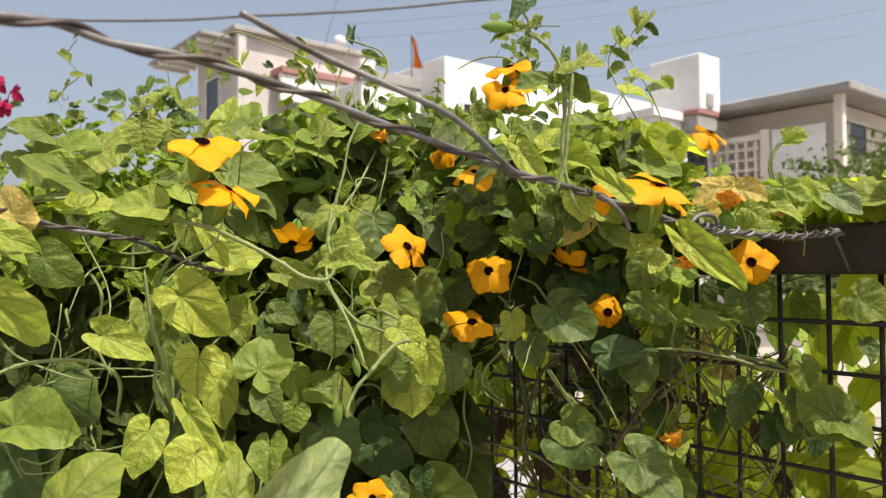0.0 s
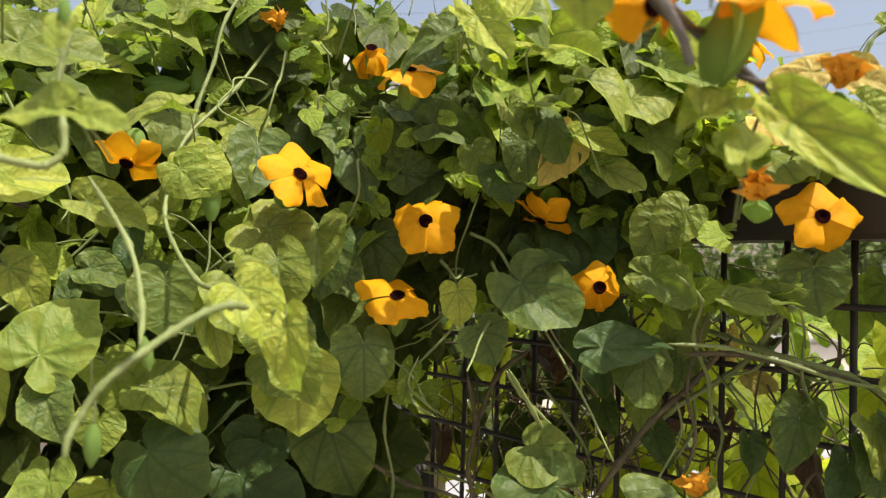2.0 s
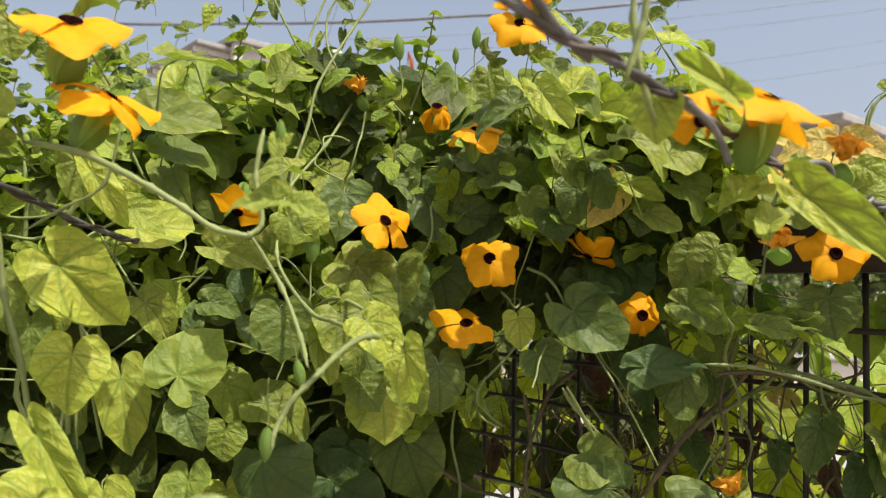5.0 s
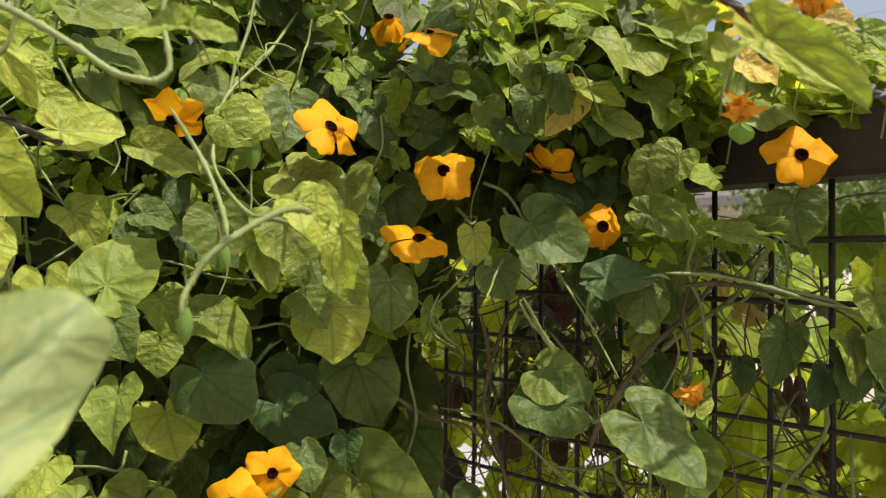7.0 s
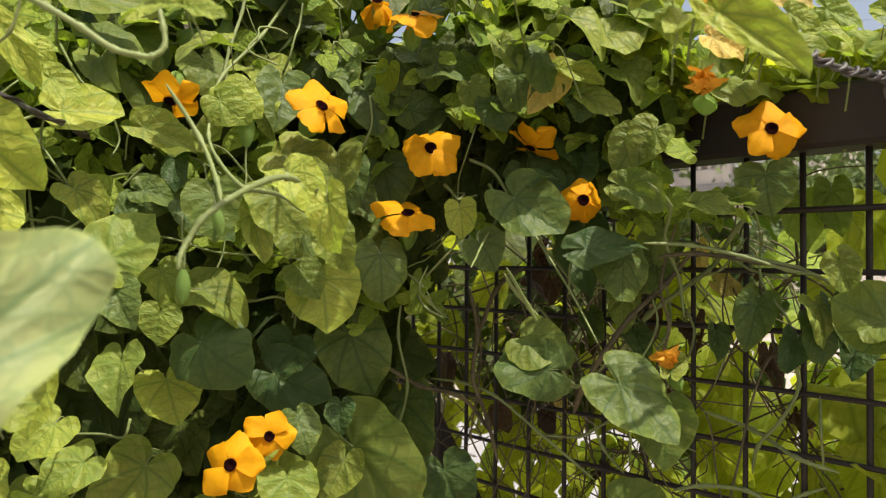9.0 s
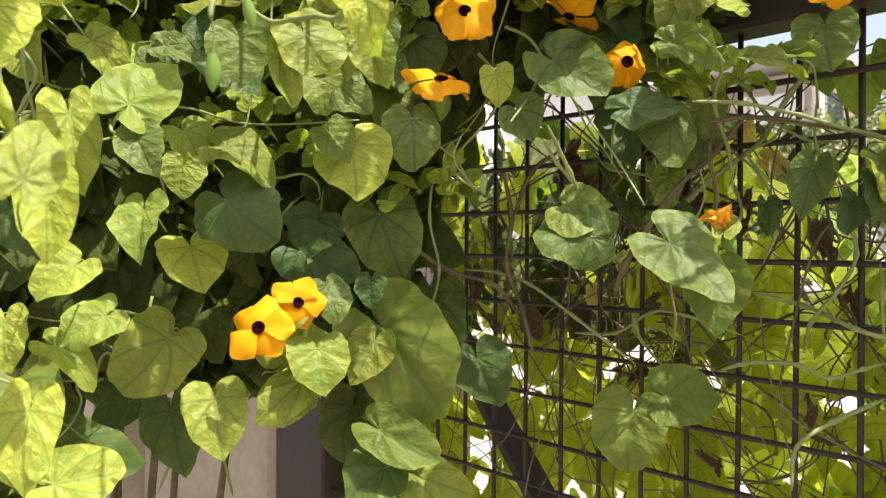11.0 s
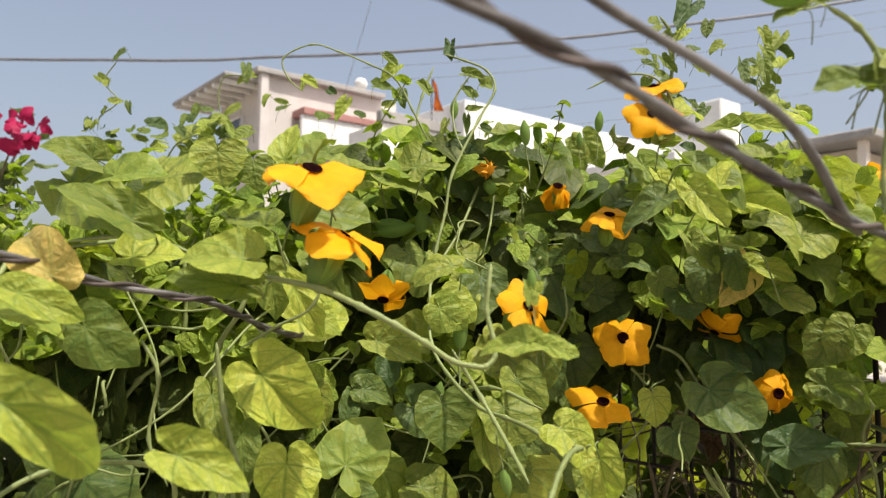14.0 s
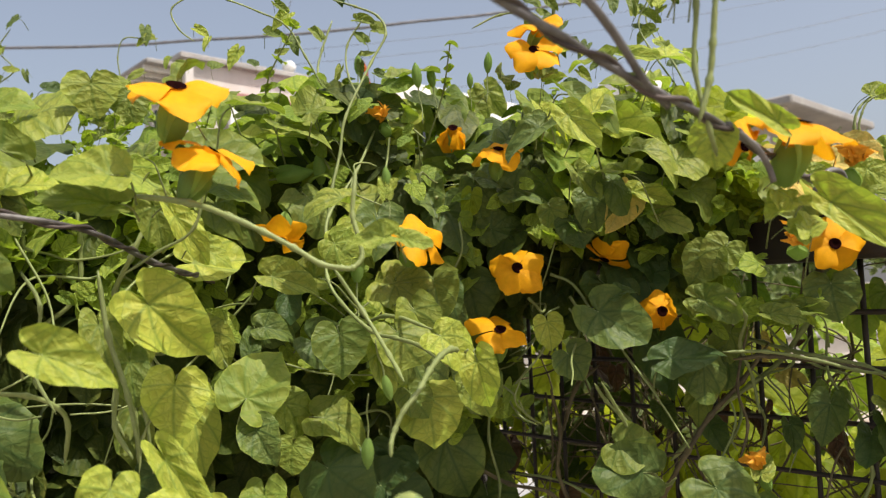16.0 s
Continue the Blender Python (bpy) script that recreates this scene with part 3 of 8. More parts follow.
def window(house, x0, x1, y0, y1, z0, z1):
    """A recessed dark window with a frame; thin along the axis in which it is narrow."""
    w = part("window", block(x0, x1, y0, y1, z0, z1, 0), DARK_GLASS, house)
    e, t = 0.06, 0.05
    for s in (0, 1):
        zz = z0 if s == 0 else z1
        part("frame", block(x0 - t, x1 + t, y0 - t, y1 + t, zz - e / 2, zz + e / 2, 0.005), WALL_WHITE, w)
    if abs(x1 - x0) < abs(y1 - y0):
        for yy in (y0, y1):
            part("frame", block(x0 - t, x1 + t, yy - e / 2, yy + e / 2, z0 + e / 2, z1 - e / 2, 0.005), WALL_WHITE, w)
    else:
        for xx in (x0, x1):
            part("frame", block(xx - e / 2, xx + e / 2, y0 - t, y1 + t, z0 + e / 2, z1 - e / 2, 0.005), WALL_WHITE, w)
    return w


# beige house with a flat overhanging roof and a lattice balcony
h1 = thing("house", "beige two-storey house with flat overhanging roof and lattice balcony", "house", at=(-11, 23, 0))
h1.matrix_world = Matrix.Translation((0, 0, 0))
part("wall", block(-13.2, -9.3, 21.3, 26, 0, 6.55), WALL_BEIGE, h1)
part("roof", block(-13.8, -8.4, 20.26, 26.4, 6.58, 6.83, 0.04), WALL_GREY, h1, "grey concrete roof slab")
part("lower_slab", block(-13.8, -8.6, 20.3, 26.2, 3.85, 4.05, 0.03), WALL_GREY, h1)
part("column", block(-8.95, -8.72, 20.5, 20.73, 4.05, 6.58), WALL_BEIGE, h1)
part("column", block(-11.0, -10.74, 20.4, 20.66, 4.05, 5.9), WALL_BEIGE, h1)
part("parapet", block(-13.7, -11.0, 20.42, 20.56, 4.05, 4.5), WALL_BEIGE, h1)
part("parapet", block(-13.7, -11.0, 20.42, 20.56, 5.62, 5.8), WALL_BEIGE, h1)
for i in range(9):
    x = -13.6 + i * 0.3
    part("lattice_bar", block(x, x + 0.09, 20.44, 20.54, 4.5, 5.62, 0.01), WALL_BEIGE, h1)
for i in range(3):
    part("lattice_bar", block(-13.6, -11.05, 20.45, 20.53, 4.750 + i * 0.3, 4.830 + i * 0.3, 0.01), WALL_BEIGE, h1)
part("side_wall", block(-10.7, -9.2, 20.5, 20.6, 4.05, 5.85), WALL_WHITE, h1, "white balcony side wall")
window(h1, -9.32, -9.24, 22, 23.2, 4.8, 6.1)
window(h1, -12.4, -11.2, 21.2, 21.32, 0.6, 2)
for z in (5.1, 5.5, 5.85):
    part("balcony_rail", tube(bmesh.new(), [Vector((-8.83, 20.73, z)), Vector((-8.83, 25.5, z))], 0.025, None, 6), IRON, h1)

# white block with the concrete water tank on its roof
h2 = thing("house", "whitewashed house seen behind the vine", "house")
part("wall", block(-17.5, -12.6, 17.6, 22, 0, 6.2), WALL_WHITE, h2)
part("roof_parapet", block(-17.6, -12.5, 17.5, 17.7, 6.2, 6.45), WALL_WHITE, h2)
part("roof_parapet", block(-12.7, -12.5, 17.7, 22, 6.2, 6.45), WALL_WHITE, h2)
window(h2, -12.6, -12.52, 19, 20.2, 4.1, 5.4)
tank = thing("water_tank", "square white concrete roof water tank with red base", "water tank", at=(-12.8, 19.4, 5.94))
tank.matrix_world = Matrix.Translation((0, 0, 0))
part("body", block(-13.72, -12.0, 19, 20.05, 6.5, 8.13, 0.03), WALL_WHITE, tank)
part("base", block(-13.7, -12.05, 18.95, 19.95, 5.94, 6.36, 0.02), WALL_GREY, tank)
part("band", block(-13.75, -12.0, 18.9, 19.98, 6.36, 6.5, 0.02), RED_TRIM, tank, "red painted band")
part("hatch", block(-11.99, -11.96, 19.3, 19.65, 6.59, 6.99, 0.005), WALL_GREY, tank)

# tall white wall block
h3 = thing("house", "tall plain white house with a stepped roofline", "house")
part("wall", block(-24.0, -19.0, 15.3, 27.0, 0, 8.93), WALL_WHITE, h3)
part("wall", block(-21.5, -19.5, 12.4, 14.7, 0, 7.78), WALL_WHITE, h3)
part("parapet", block(-19.7, -19.4, 12.3, 14.7, 7.78, 8.13), WALL_GREY, h3)
window(h3, -19.02, -18.94, 16, 17.2, 6.18, 7.48)

# pinkish house with a projecting canopy
h4 = thing("house", "pinkish rendered house with projecting canopy and red trim", "house")
part("wall", block(-28.6, -24.5, 10.85, 16.35, 0, 10.13), WALL_PINK, h4)
part("roof", block(-29.6, -24.2, 10.35, 15.65, 10.13, 10.33, 0.03), WALL_GREY, h4, "thin grey roof slab")
part("canopy", block(-29.8, -24.6, 9.35, 10.85, 9.88, 10.03, 0.03), WALL_GREY, h4)
for i in range(7):
    part("canopy_beam", block(-29.6 + i * 0.75, -29.45 + i * 0.75, 9.4, 10.83, 9.73, 9.88, 0.01), WALL_WHITE, h4)
part("trim", block(-24.5, -23.6, 11.85, 17.05, 8.78, 9.03, 0.02), RED_TRIM, h4, "red painted ledge")
part("parapet", block(-23.9, -23.7, 11.85, 18.45, 7.83, 8.78), WALL_WHITE, h4)
part("pillar", block(-24.6, -24.3, 10.55, 10.85, 0, 10.13), WALL_PINK, h4)
window(h4, -27.5, -26.3, 10.75, 10.87, 7.43, 9.03)
window(h4, -24.52, -24.42, 13.45, 14.65, 6.83, 8.23)
dish = thing("satellite_dish", "small white satellite dish on the roof", "satellite dish")
bm = bmesh.new()
bmesh.ops.create_uvsphere(bm, u_segments=20, v_segments=10, radius=0.27)
bmesh.ops.delete(bm, geom=[v for v in bm.verts if v.co.z > -0.08], context="VERTS")
bmesh.ops.solidify(bm, geom=bm.faces[:], thickness=0.02)
bmesh.ops.transform(bm, matrix=Matrix.Translation((-24.6, 14.75, 10.66)) @ Euler((radians(-50), 0, radians(60))).to_matrix().to_4x4(), verts=bm.verts)
part("reflector", bm, WALL_WHITE, dish, smooth=True)
part("mast", tube(bmesh.new(), [Vector((-24.6, 14.75, 10.03)), Vector((-24.6, 14.75, 10.50))], 0.03, None, 8), STEEL, dish)

flag = thing("flag", "saffron cloth pennant on a thin pole", "flag")
FP = Vector((-19.87, 14.60, 0))
part("pole", tube(bmesh.new(), [Vector((FP.x, FP.y, 7.7)), Vector((FP.x, FP.y, 9.68))], 0.02, 0.012, 6), IRON, flag)
bm = bmesh.new()
rows = [[bm.verts.new(FP + RGT * (0.02 + 0.34 * (i / 6) ** 0.7 * (1 - j / 5) + 0.03 * math.sin(i * 1.3 + j)) + FWD * 0.03 * math.sin(j * 1.7 + i) + Vector((0, 0, 9.66 - i * 0.18))) for j in range(5)] for i in range(7)]
for a, b in zip(rows, rows[1:]):
    for j in range(4):
        bm.faces.new((a[j], a[j + 1], b[j + 1], b[j]))
bmesh.ops.solidify(bm, geom=bm.faces[:], thickness=0.006)
part("cloth", bm, SAFFRON, flag, smooth=True)

# low compound wall across the road, with coping
bm = slab(-14, 20, 9.6, 9.8, -0.03, 1.05)
far_wall = tagged(new("wall_far", mesh_from("wall_far", bm, WALL_BEIGE, False)), "pale compound wall across the road", "wall", kind="structure")
bm = slab(-14, 20, 9.52, 9.88, 1.053, 1.12)
tagged(new("trim", mesh_from("trim", bm, WALL_GREY, False)), "grey coping on the far wall", "coping", kind="structure")


# ---- overhead cables ----
def cable(name, a, b, sag, r, label, seed):
    rng = random.Random(seed)
    n = 40
    pts = []
    for i in range(n + 1):
        t = i / n
        p = a.lerp(b, t)
        p.z -= sag * 4 * t * (1 - t)
        p.z += 0.012 * math.sin(t * 70 + seed) * rng.uniform(0.3, 1)
        pts.append(p)
    ob = thing(name, label, "cable")
    part("cable", tube(bmesh.new(), pts, r, r, 7), CABLE, ob, smooth=True)


cable("overhead_cable", far(-14, 9, 5.62), far(12, 9, 7.34), 1.62, 0.018, "thick grey overhead cable sagging between poles", 1)
for i, (za, zb) in enumerate(((11.0, 15.7), (11.9, 16.7), (9.9, 15.1), (9.3, 14.3))):
    cable("power_line", far(-4, 30 + i, za), far(34, 30 + i, zb + 1.5), 1.0, 0.009, "thin power line high above the houses", 5 + i)
cable("drop_wire", far(-2.2, 26, 16.4), far(-4.5, 26, 7.4), 0.1, 0.012, "thin wire dropping down to a roof", 11)


# ---- trees across the street ----
def tree(at, height, spread, seed, label, count=2600):
    rng = random.Random(seed)
    t = thing("tree", label, "tree", "greenery across the road")
    base = Vector(at)
    tr = bmesh.new()
    top = base + Vector((0, 0, height * 0.55))
    tube(tr, spline([base, base.lerp(top, 0.5) + Vector((0.1, 0.05, 0)), top], 5), 0.14, 0.07, 9)
    part("trunk", tr, STEM_OLD, t, smooth=True)
    ends = []
    for k in range(9):
        a = k * 2.4 + rng.random()
        e = base + Vector((math.cos(a) * spread * rng.uniform(0.4, 0.9), math.sin(a) * spread * rng.uniform(0.4, 0.9), height * rng.uniform(0.6, 0.95)))
        lb = bmesh.new()
        tube(lb, spline([top - Vector((0, 0, rng.uniform(0, height * 0.2))), top.lerp(e, 0.5) + Vector((0, 0, 0.15)), e], 4), 0.05, 0.015, 6)
        part("limb", lb, STEM_OLD, t, smooth=True)
        ends += [e, top.lerp(e, 0.6)]
    items = []
    for k in range(count):
        c = rng.choice(ends)
        off = Vector((rng.gauss(0, 1), rng.gauss(0, 1), rng.gauss(0, 0.8))) * spread * 0.22
        nor = Vector((rng.gauss(0, 1), rng.gauss(0, 1), abs(rng.gauss(0, 1)) + 0.4))
        items.append((tuple(c + off), nor, Vector((rng.gauss(0, 1), rng.gauss(0, 1), -0.5)), rng.uniform(0.06, 0.13), rng.randrange(8)))
    leaf_mass("crown", t, items, FAR_LEAF, "loose green crown")


tree(far(7.5, 14.0), 3.7, 1.5, 3, "bushy green street tree with a loose crown")
tree(far(9.6, 14.6), 4.3, 1.7, 4, "bushy green street tree with a loose crown")
tree(far(6.6, 12.0), 3.6, 1.3, 5, "low leafy bush-like tree beyond the road", 1600)
tree(far(9.5, 11.6), 3.4, 1.6, 6, "low leafy bush-like tree beyond the road", 1600)
for i in range(7):
    tree(far(-6.5 + i * 1.9, 11.2 + 0.5 * math.sin(i * 2)), 2.6 + 0.5 * math.sin(i * 1.7), 1.3, 20 + i, "low leafy shrub by the far wall", 1100)

# ---- the vine on the gate ----
vine = thing("flowering_vine", "dense green climbing vine with orange flowers hanging over the gate", "vine")
TOCAM = Vector((0.72, -0.60, 0.30))

# flowers facing out
flower(vine, (-0.158, -0.244, 1.773), (0.74, 0.02, 0.46), (-0.2, 0.1, 1), 0.0225, 1, squash=6)
flower(vine, (-0.170, -0.240, 1.765), (0.35, -0.35, -0.85), (0.3, 0, 1), 0.017, 19, squash=24)
flower(vine, (-0.139, -0.168, 1.752), (0.75, -0.62, 0.22), (0, 0, 1), 0.0225, 2)
flower(vine, (-0.146, -0.182, 1.707), (0.50, -0.40, 0.84), (0, 0, 1), 0.0245, 3, squash=-4)
flower(vine, (-0.060, -0.102, 1.716), (0.76, -0.65, 0.0), (0, 0, 1), 0.0205, 4, squash=34)
flower(vine, (0.041, -0.046, 1.758), (0.62, -0.74, 0.2), (0, 0, 1), 0.0215, 5)
flower(vine, (-0.100, -0.183, 1.904), (0.62, -0.50, 0.50), (0, 0, 1), 0.021, 6, squash=-4)
flower(vine, (-0.106, -0.173, 1.927), (0.2, -0.45, 0.85), (0.3, 0.2, 1), 0.021, 16)
flower(vine, (-0.204, -0.166, 1.870), (0.58, -0.42, 0.62), (0, 0, 1), 0.021, 7, squash=40)
flower(vine, (-0.133, -0.189, 1.838), (0.50, -0.34, 0.85), (0, 0, 1), 0.021, 8, squash=0)
flower(vine, (-0.061, -0.462, 1.825), (0.55, -0.13, 0.76), (-0.5, 0.5, 0.4), 0.0235, 9, squash=0)
flower(vine, (-0.060, -0.446, 1.799), (0.38, 0.36, 0.80), (-0.4, 0.4, 0.6), 0.0225, 10, squash=-6)
flower(vine, (0.122, -0.285, 1.796), (0.40, -0.04, 0.88), (-0.5, 0.5, 0.4), 0.0235, 11, squash=2)
flower(vine, (0.108, -0.306, 1.787), (0.70, -0.55, -0.25), (-0.5, 0.5, 0.4), 0.0135, 12, squash=38)
flower(vine, (-0.028, 0.010, 1.880), (0.55, 0.05, 0.75), (-0.5, 0.5, 0.4), 0.022, 13, squash=12)
flower(vine, (-0.230, -0.313, 1.777), (0.40, -0.42, -0.80), (0.4, -0.2, 1), 0.021, 14, squash=10)
flower(vine, (-0.166, -0.274, 1.566), (0.80, -0.40, 0.15), (0.3, 0.3, 1), 0.0175, 15)
flower(vine, (-0.165, -0.300, 1.553), (0.68, -0.66, 0.25), (0.2, 0, 1), 0.0205, 17)
flower(vine, (-0.111, -0.097, 1.757), (-0.1, -0.45, -0.80), (0.2, 0, 1), 0.021, 18, squash=10)
wilted(vine, (-0.220, -0.226, 1.870), (0.2, -0.5, 0.8), 0.015, 1)
wilted(vine, (0.105, -0.189, 1.788), (0.3, -0.3, 0.9), 0.0145, 2)
wilted(vine, (0.003, -0.096, 1.609), (-0.3, -0.2, 0.9), 0.016, 3)
wilted(vine, (0.075, -0.186, 1.752), (0.3, -0.6, 0.5), 0.014, 4)
# large leaves that stand out: place of the stalk, facing, tip, length, shape, tone (also carries sun and shade), width
leaf(vine, (-0.150, -0.440, 1.735), (0.95, -0.24, 0.22), (0.32, 0.63, -0.70), 0.041, 1, "y", 0.94)
leaf(vine, (-0.121, -0.439, 1.695), (0.94, -0.21, 0.28), (0.24, -0.20, -0.95), 0.026, 1, "y", 1.21)
leaf(vine, (-0.225, -0.384, 1.671), (0.91, -0.29, 0.30), (0.32, 0.05, -0.94), 0.045, 1, "y", 0.69)
leaf(vine, (-0.194, -0.362, 1.675), (0.87, -0.35, 0.34), (-0.02, 0.67, 0.74), 0.039, 0, "y", 0.96)
leaf(vine, (-0.169, -0.235, 1.662), (0.81, -0.56, 0.18), (0.23, 0.01, -0.97), 0.036, 0, "y", 1.23)
leaf(vine, (-0.044, -0.312, 1.688), (0.80, -0.57, 0.18), (0.33, 0.18, -0.93), 0.021, 1, "m", 0.97)
leaf(vine, (-0.190, -0.308, 1.656), (0.74, -0.39, 0.55), (0.62, 0.72, -0.32), 0.036, 5, "m", 1.03)
leaf(vine, (-0.212, -0.324, 1.666), (0.77, -0.38, 0.52), (0.64, 0.34, -0.69), 0.025, 5, "y", 1.30)
leaf(vine, (-0.184, -0.336, 1.643), (0.93, -0.32, 0.17), (0.10, -0.22, -0.97), 0.018, 1, "y", 1.41)
leaf(vine, (-0.219, -0.317, 1.598), (0.80, -0.31, 0.51), (0.54, 0.02, -0.84), 0.029, 1, "y", 1.41)
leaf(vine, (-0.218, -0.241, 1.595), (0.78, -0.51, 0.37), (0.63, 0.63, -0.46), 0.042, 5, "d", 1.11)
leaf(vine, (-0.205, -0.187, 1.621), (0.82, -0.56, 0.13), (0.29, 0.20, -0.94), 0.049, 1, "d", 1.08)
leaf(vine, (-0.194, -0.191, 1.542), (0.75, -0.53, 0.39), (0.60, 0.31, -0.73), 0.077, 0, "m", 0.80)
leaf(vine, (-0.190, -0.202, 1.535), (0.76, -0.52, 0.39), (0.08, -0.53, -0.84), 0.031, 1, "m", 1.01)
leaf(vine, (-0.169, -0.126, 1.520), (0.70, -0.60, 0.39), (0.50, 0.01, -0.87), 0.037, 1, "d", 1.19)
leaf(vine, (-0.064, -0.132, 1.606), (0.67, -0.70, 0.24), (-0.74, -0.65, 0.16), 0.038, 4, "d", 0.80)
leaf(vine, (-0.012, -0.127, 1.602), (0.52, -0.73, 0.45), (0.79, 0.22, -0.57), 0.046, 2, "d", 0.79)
leaf(vine, (-0.000, -0.101, 1.584), (0.50, -0.80, 0.31), (0.28, -0.19, -0.94), 0.033, 1, "m", 1.12)
leaf(vine, (-0.068, -0.043, 1.498), (0.48, -0.79, 0.37), (0.85, 0.53, 0.02), 0.037, 1, "m", 1.20)
leaf(vine, (-0.085, -0.058, 1.486), (0.49, -0.79, 0.37), (0.08, -0.39, -0.92), 0.043, 0, "m", 1.11)
leaf(vine, (-0.180, -0.413, 1.519), (0.82, -0.22, 0.53), (0.46, -0.29, -0.84), 0.039, 5, "y", 0.83)
leaf(vine, (-0.164, -0.406, 1.486), (0.75, -0.24, 0.62), (0.27, 0.96, 0.04), 0.035, 3, "y", 1.04)
leaf(vine, (-0.204, -0.308, 1.508), (0.76, -0.39, 0.53), (0.52, -0.14, -0.84), 0.036, 1, "m", 1.05)
leaf(vine, (-0.181, -0.263, 1.516), (0.70, -0.42, 0.57), (-0.05, -0.83, -0.55), 0.036, 5, "m", 0.92)
leaf(vine, (-0.189, -0.197, 1.475), (0.69, -0.54, 0.48), (0.72, 0.51, -0.47), 0.049, 3, "m", 0.83)
leaf(vine, (-0.192, -0.191, 1.448), (0.70, -0.50, 0.51), (-0.27, -0.85, -0.46), 0.036, 3, "d", 1.42)
leaf(vine, (-0.184, -0.172, 1.442), (0.64, -0.51, 0.57), (0.74, 0.60, -0.30), 0.044, 5, "m", 0.86)
leaf(vine, (-0.264, -0.310, 1.491), (0.82, -0.36, 0.44), (0.45, -0.07, -0.89), 0.042, 1, "d", 0.96)
leaf(vine, (-0.284, -0.331, 1.496), (0.82, -0.26, 0.51), (0.03, -0.87, -0.50), 0.032, 5, "d", 0.88)
leaf(vine, (-0.093, -0.133, 1.717), (0.57, -0.72, 0.40), (0.75, 0.26, -0.60), 0.044, 3, "d", 1.15)
leaf(vine, (-0.047, -0.115, 1.683), (0.41, -0.63, 0.66), (0.67, 0.70, 0.25), 0.042, 5, "d", 0.69)
leaf(vine, (-0.125, -0.153, 1.711), (0.68, -0.71, 0.16), (0.23, 0.00, -0.97), 0.022, 3, "y", 1.21)
leaf(vine, (-0.114, -0.144, 1.687), (0.63, -0.72, 0.29), (0.60, 0.22, -0.77), 0.021, 1, "d", 1.48)
leaf(vine, (-0.034, -0.096, 1.724), (0.44, -0.76, 0.47), (0.89, 0.41, -0.18), 0.028, 5, "m", 0.80)
leaf(vine, (0.022, -0.052, 1.712), (0.32, -0.66, 0.68), (-0.95, -0.26, 0.19), 0.040, 7, "m", 0.56)
leaf(vine, (0.034, -0.039, 1.731), (0.37, -0.92, 0.13), (0.12, -0.09, -0.99), 0.027, 1, "d", 1.36)
leaf(vine, (-0.032, -0.084, 1.756), (0.45, -0.88, 0.18), (-0.30, -0.33, -0.89), 0.026, 1, "m", 1.18)
leaf(vine, (-0.135, -0.304, 1.699), (0.95, -0.26, 0.17), (0.21, 0.14, -0.97), 0.030, 3, "m", 0.63)
leaf(vine, (-0.156, -0.268, 1.696), (0.78, -0.51, 0.37), (0.53, 0.23, -0.81), 0.021, 5, "m", 1.44)
leaf(vine, (-0.044, -0.332, 1.710), (0.75, -0.53, 0.39), (0.65, 0.52, -0.55), 0.020, 5, "m", 0.89)
leaf(vine, (-0.188, -0.345, 1.750), (0.80, -0.35, 0.49), (0.53, 0.80, -0.29), 0.033, 3, "m", 0.78)
leaf(vine, (-0.179, -0.303, 1.771), (0.84, -0.45, 0.31), (0.53, 0.56, -0.63), 0.022, 5, "y", 1.28)
leaf(vine, (-0.229, -0.378, 1.761), (0.80, -0.26, 0.55), (0.28, 0.96, 0.05), 0.038, 3, "y", 1.03)
leaf(vine, (-0.179, -0.405, 1.782), (0.95, -0.26, 0.18), (0.28, 0.39, -0.88), 0.017, 5, "y", 1.00)
leaf(vine, (-0.172, -0.400, 1.767), (0.91, -0.28, 0.30), (0.40, 0.73, -0.55), 0.021, 7, "y", 1.27)
leaf(vine, (-0.236, -0.368, 1.716), (0.88, -0.33, 0.33), (0.47, 0.58, -0.67), 0.029, 5, "m", 0.99)
leaf(vine, (-0.224, -0.331, 1.717), (0.87, -0.37, 0.32), (0.43, 0.89, -0.12), 0.026, 5, "d", 0.86)
leaf(vine, (-0.190, -0.314, 1.707), (0.83, -0.44, 0.34), (0.56, 0.65, -0.52), 0.031, 1, "d", 1.03)
leaf(vine, (-0.150, -0.155, 1.814), (0.67, -0.66, 0.34), (0.73, 0.68, -0.10), 0.036, 5, "d", 0.95)
leaf(vine, (-0.124, -0.144, 1.796), (0.68, -0.74, -0.00), (0.32, 0.30, -0.90), 0.018, 5, "m", 1.37)
leaf(vine, (-0.172, -0.159, 1.784), (0.70, -0.69, 0.21), (0.67, 0.73, 0.13), 0.033, 5, "d", 0.88)
leaf(vine, (-0.114, -0.130, 1.786), (0.66, -0.74, 0.12), (0.27, 0.08, -0.96), 0.022, 1, "d", 1.42)
leaf(vine, (-0.058, -0.100, 1.784), (0.50, -0.73, 0.46), (0.85, 0.31, -0.43), 0.026, 7, "m", 1.03)
leaf(vine, (-0.072, -0.112, 1.804), (0.45, -0.64, 0.62), (0.89, 0.40, -0.23), 0.032, 7, "y", 0.78)
leaf(vine, (-0.035, -0.573, 1.739), (0.94, -0.08, 0.33), (0.27, 0.78, -0.57), 0.036, 3, "y", 0.59)
leaf(vine, (-0.043, -0.519, 1.718), (0.85, -0.34, 0.40), (0.49, 0.80, -0.34), 0.026, 1, "y", 0.70)
leaf(vine, (-0.071, -0.486, 1.787), (0.80, -0.33, 0.50), (-0.39, -0.92, 0.01), 0.027, 3, "y", 1.14)
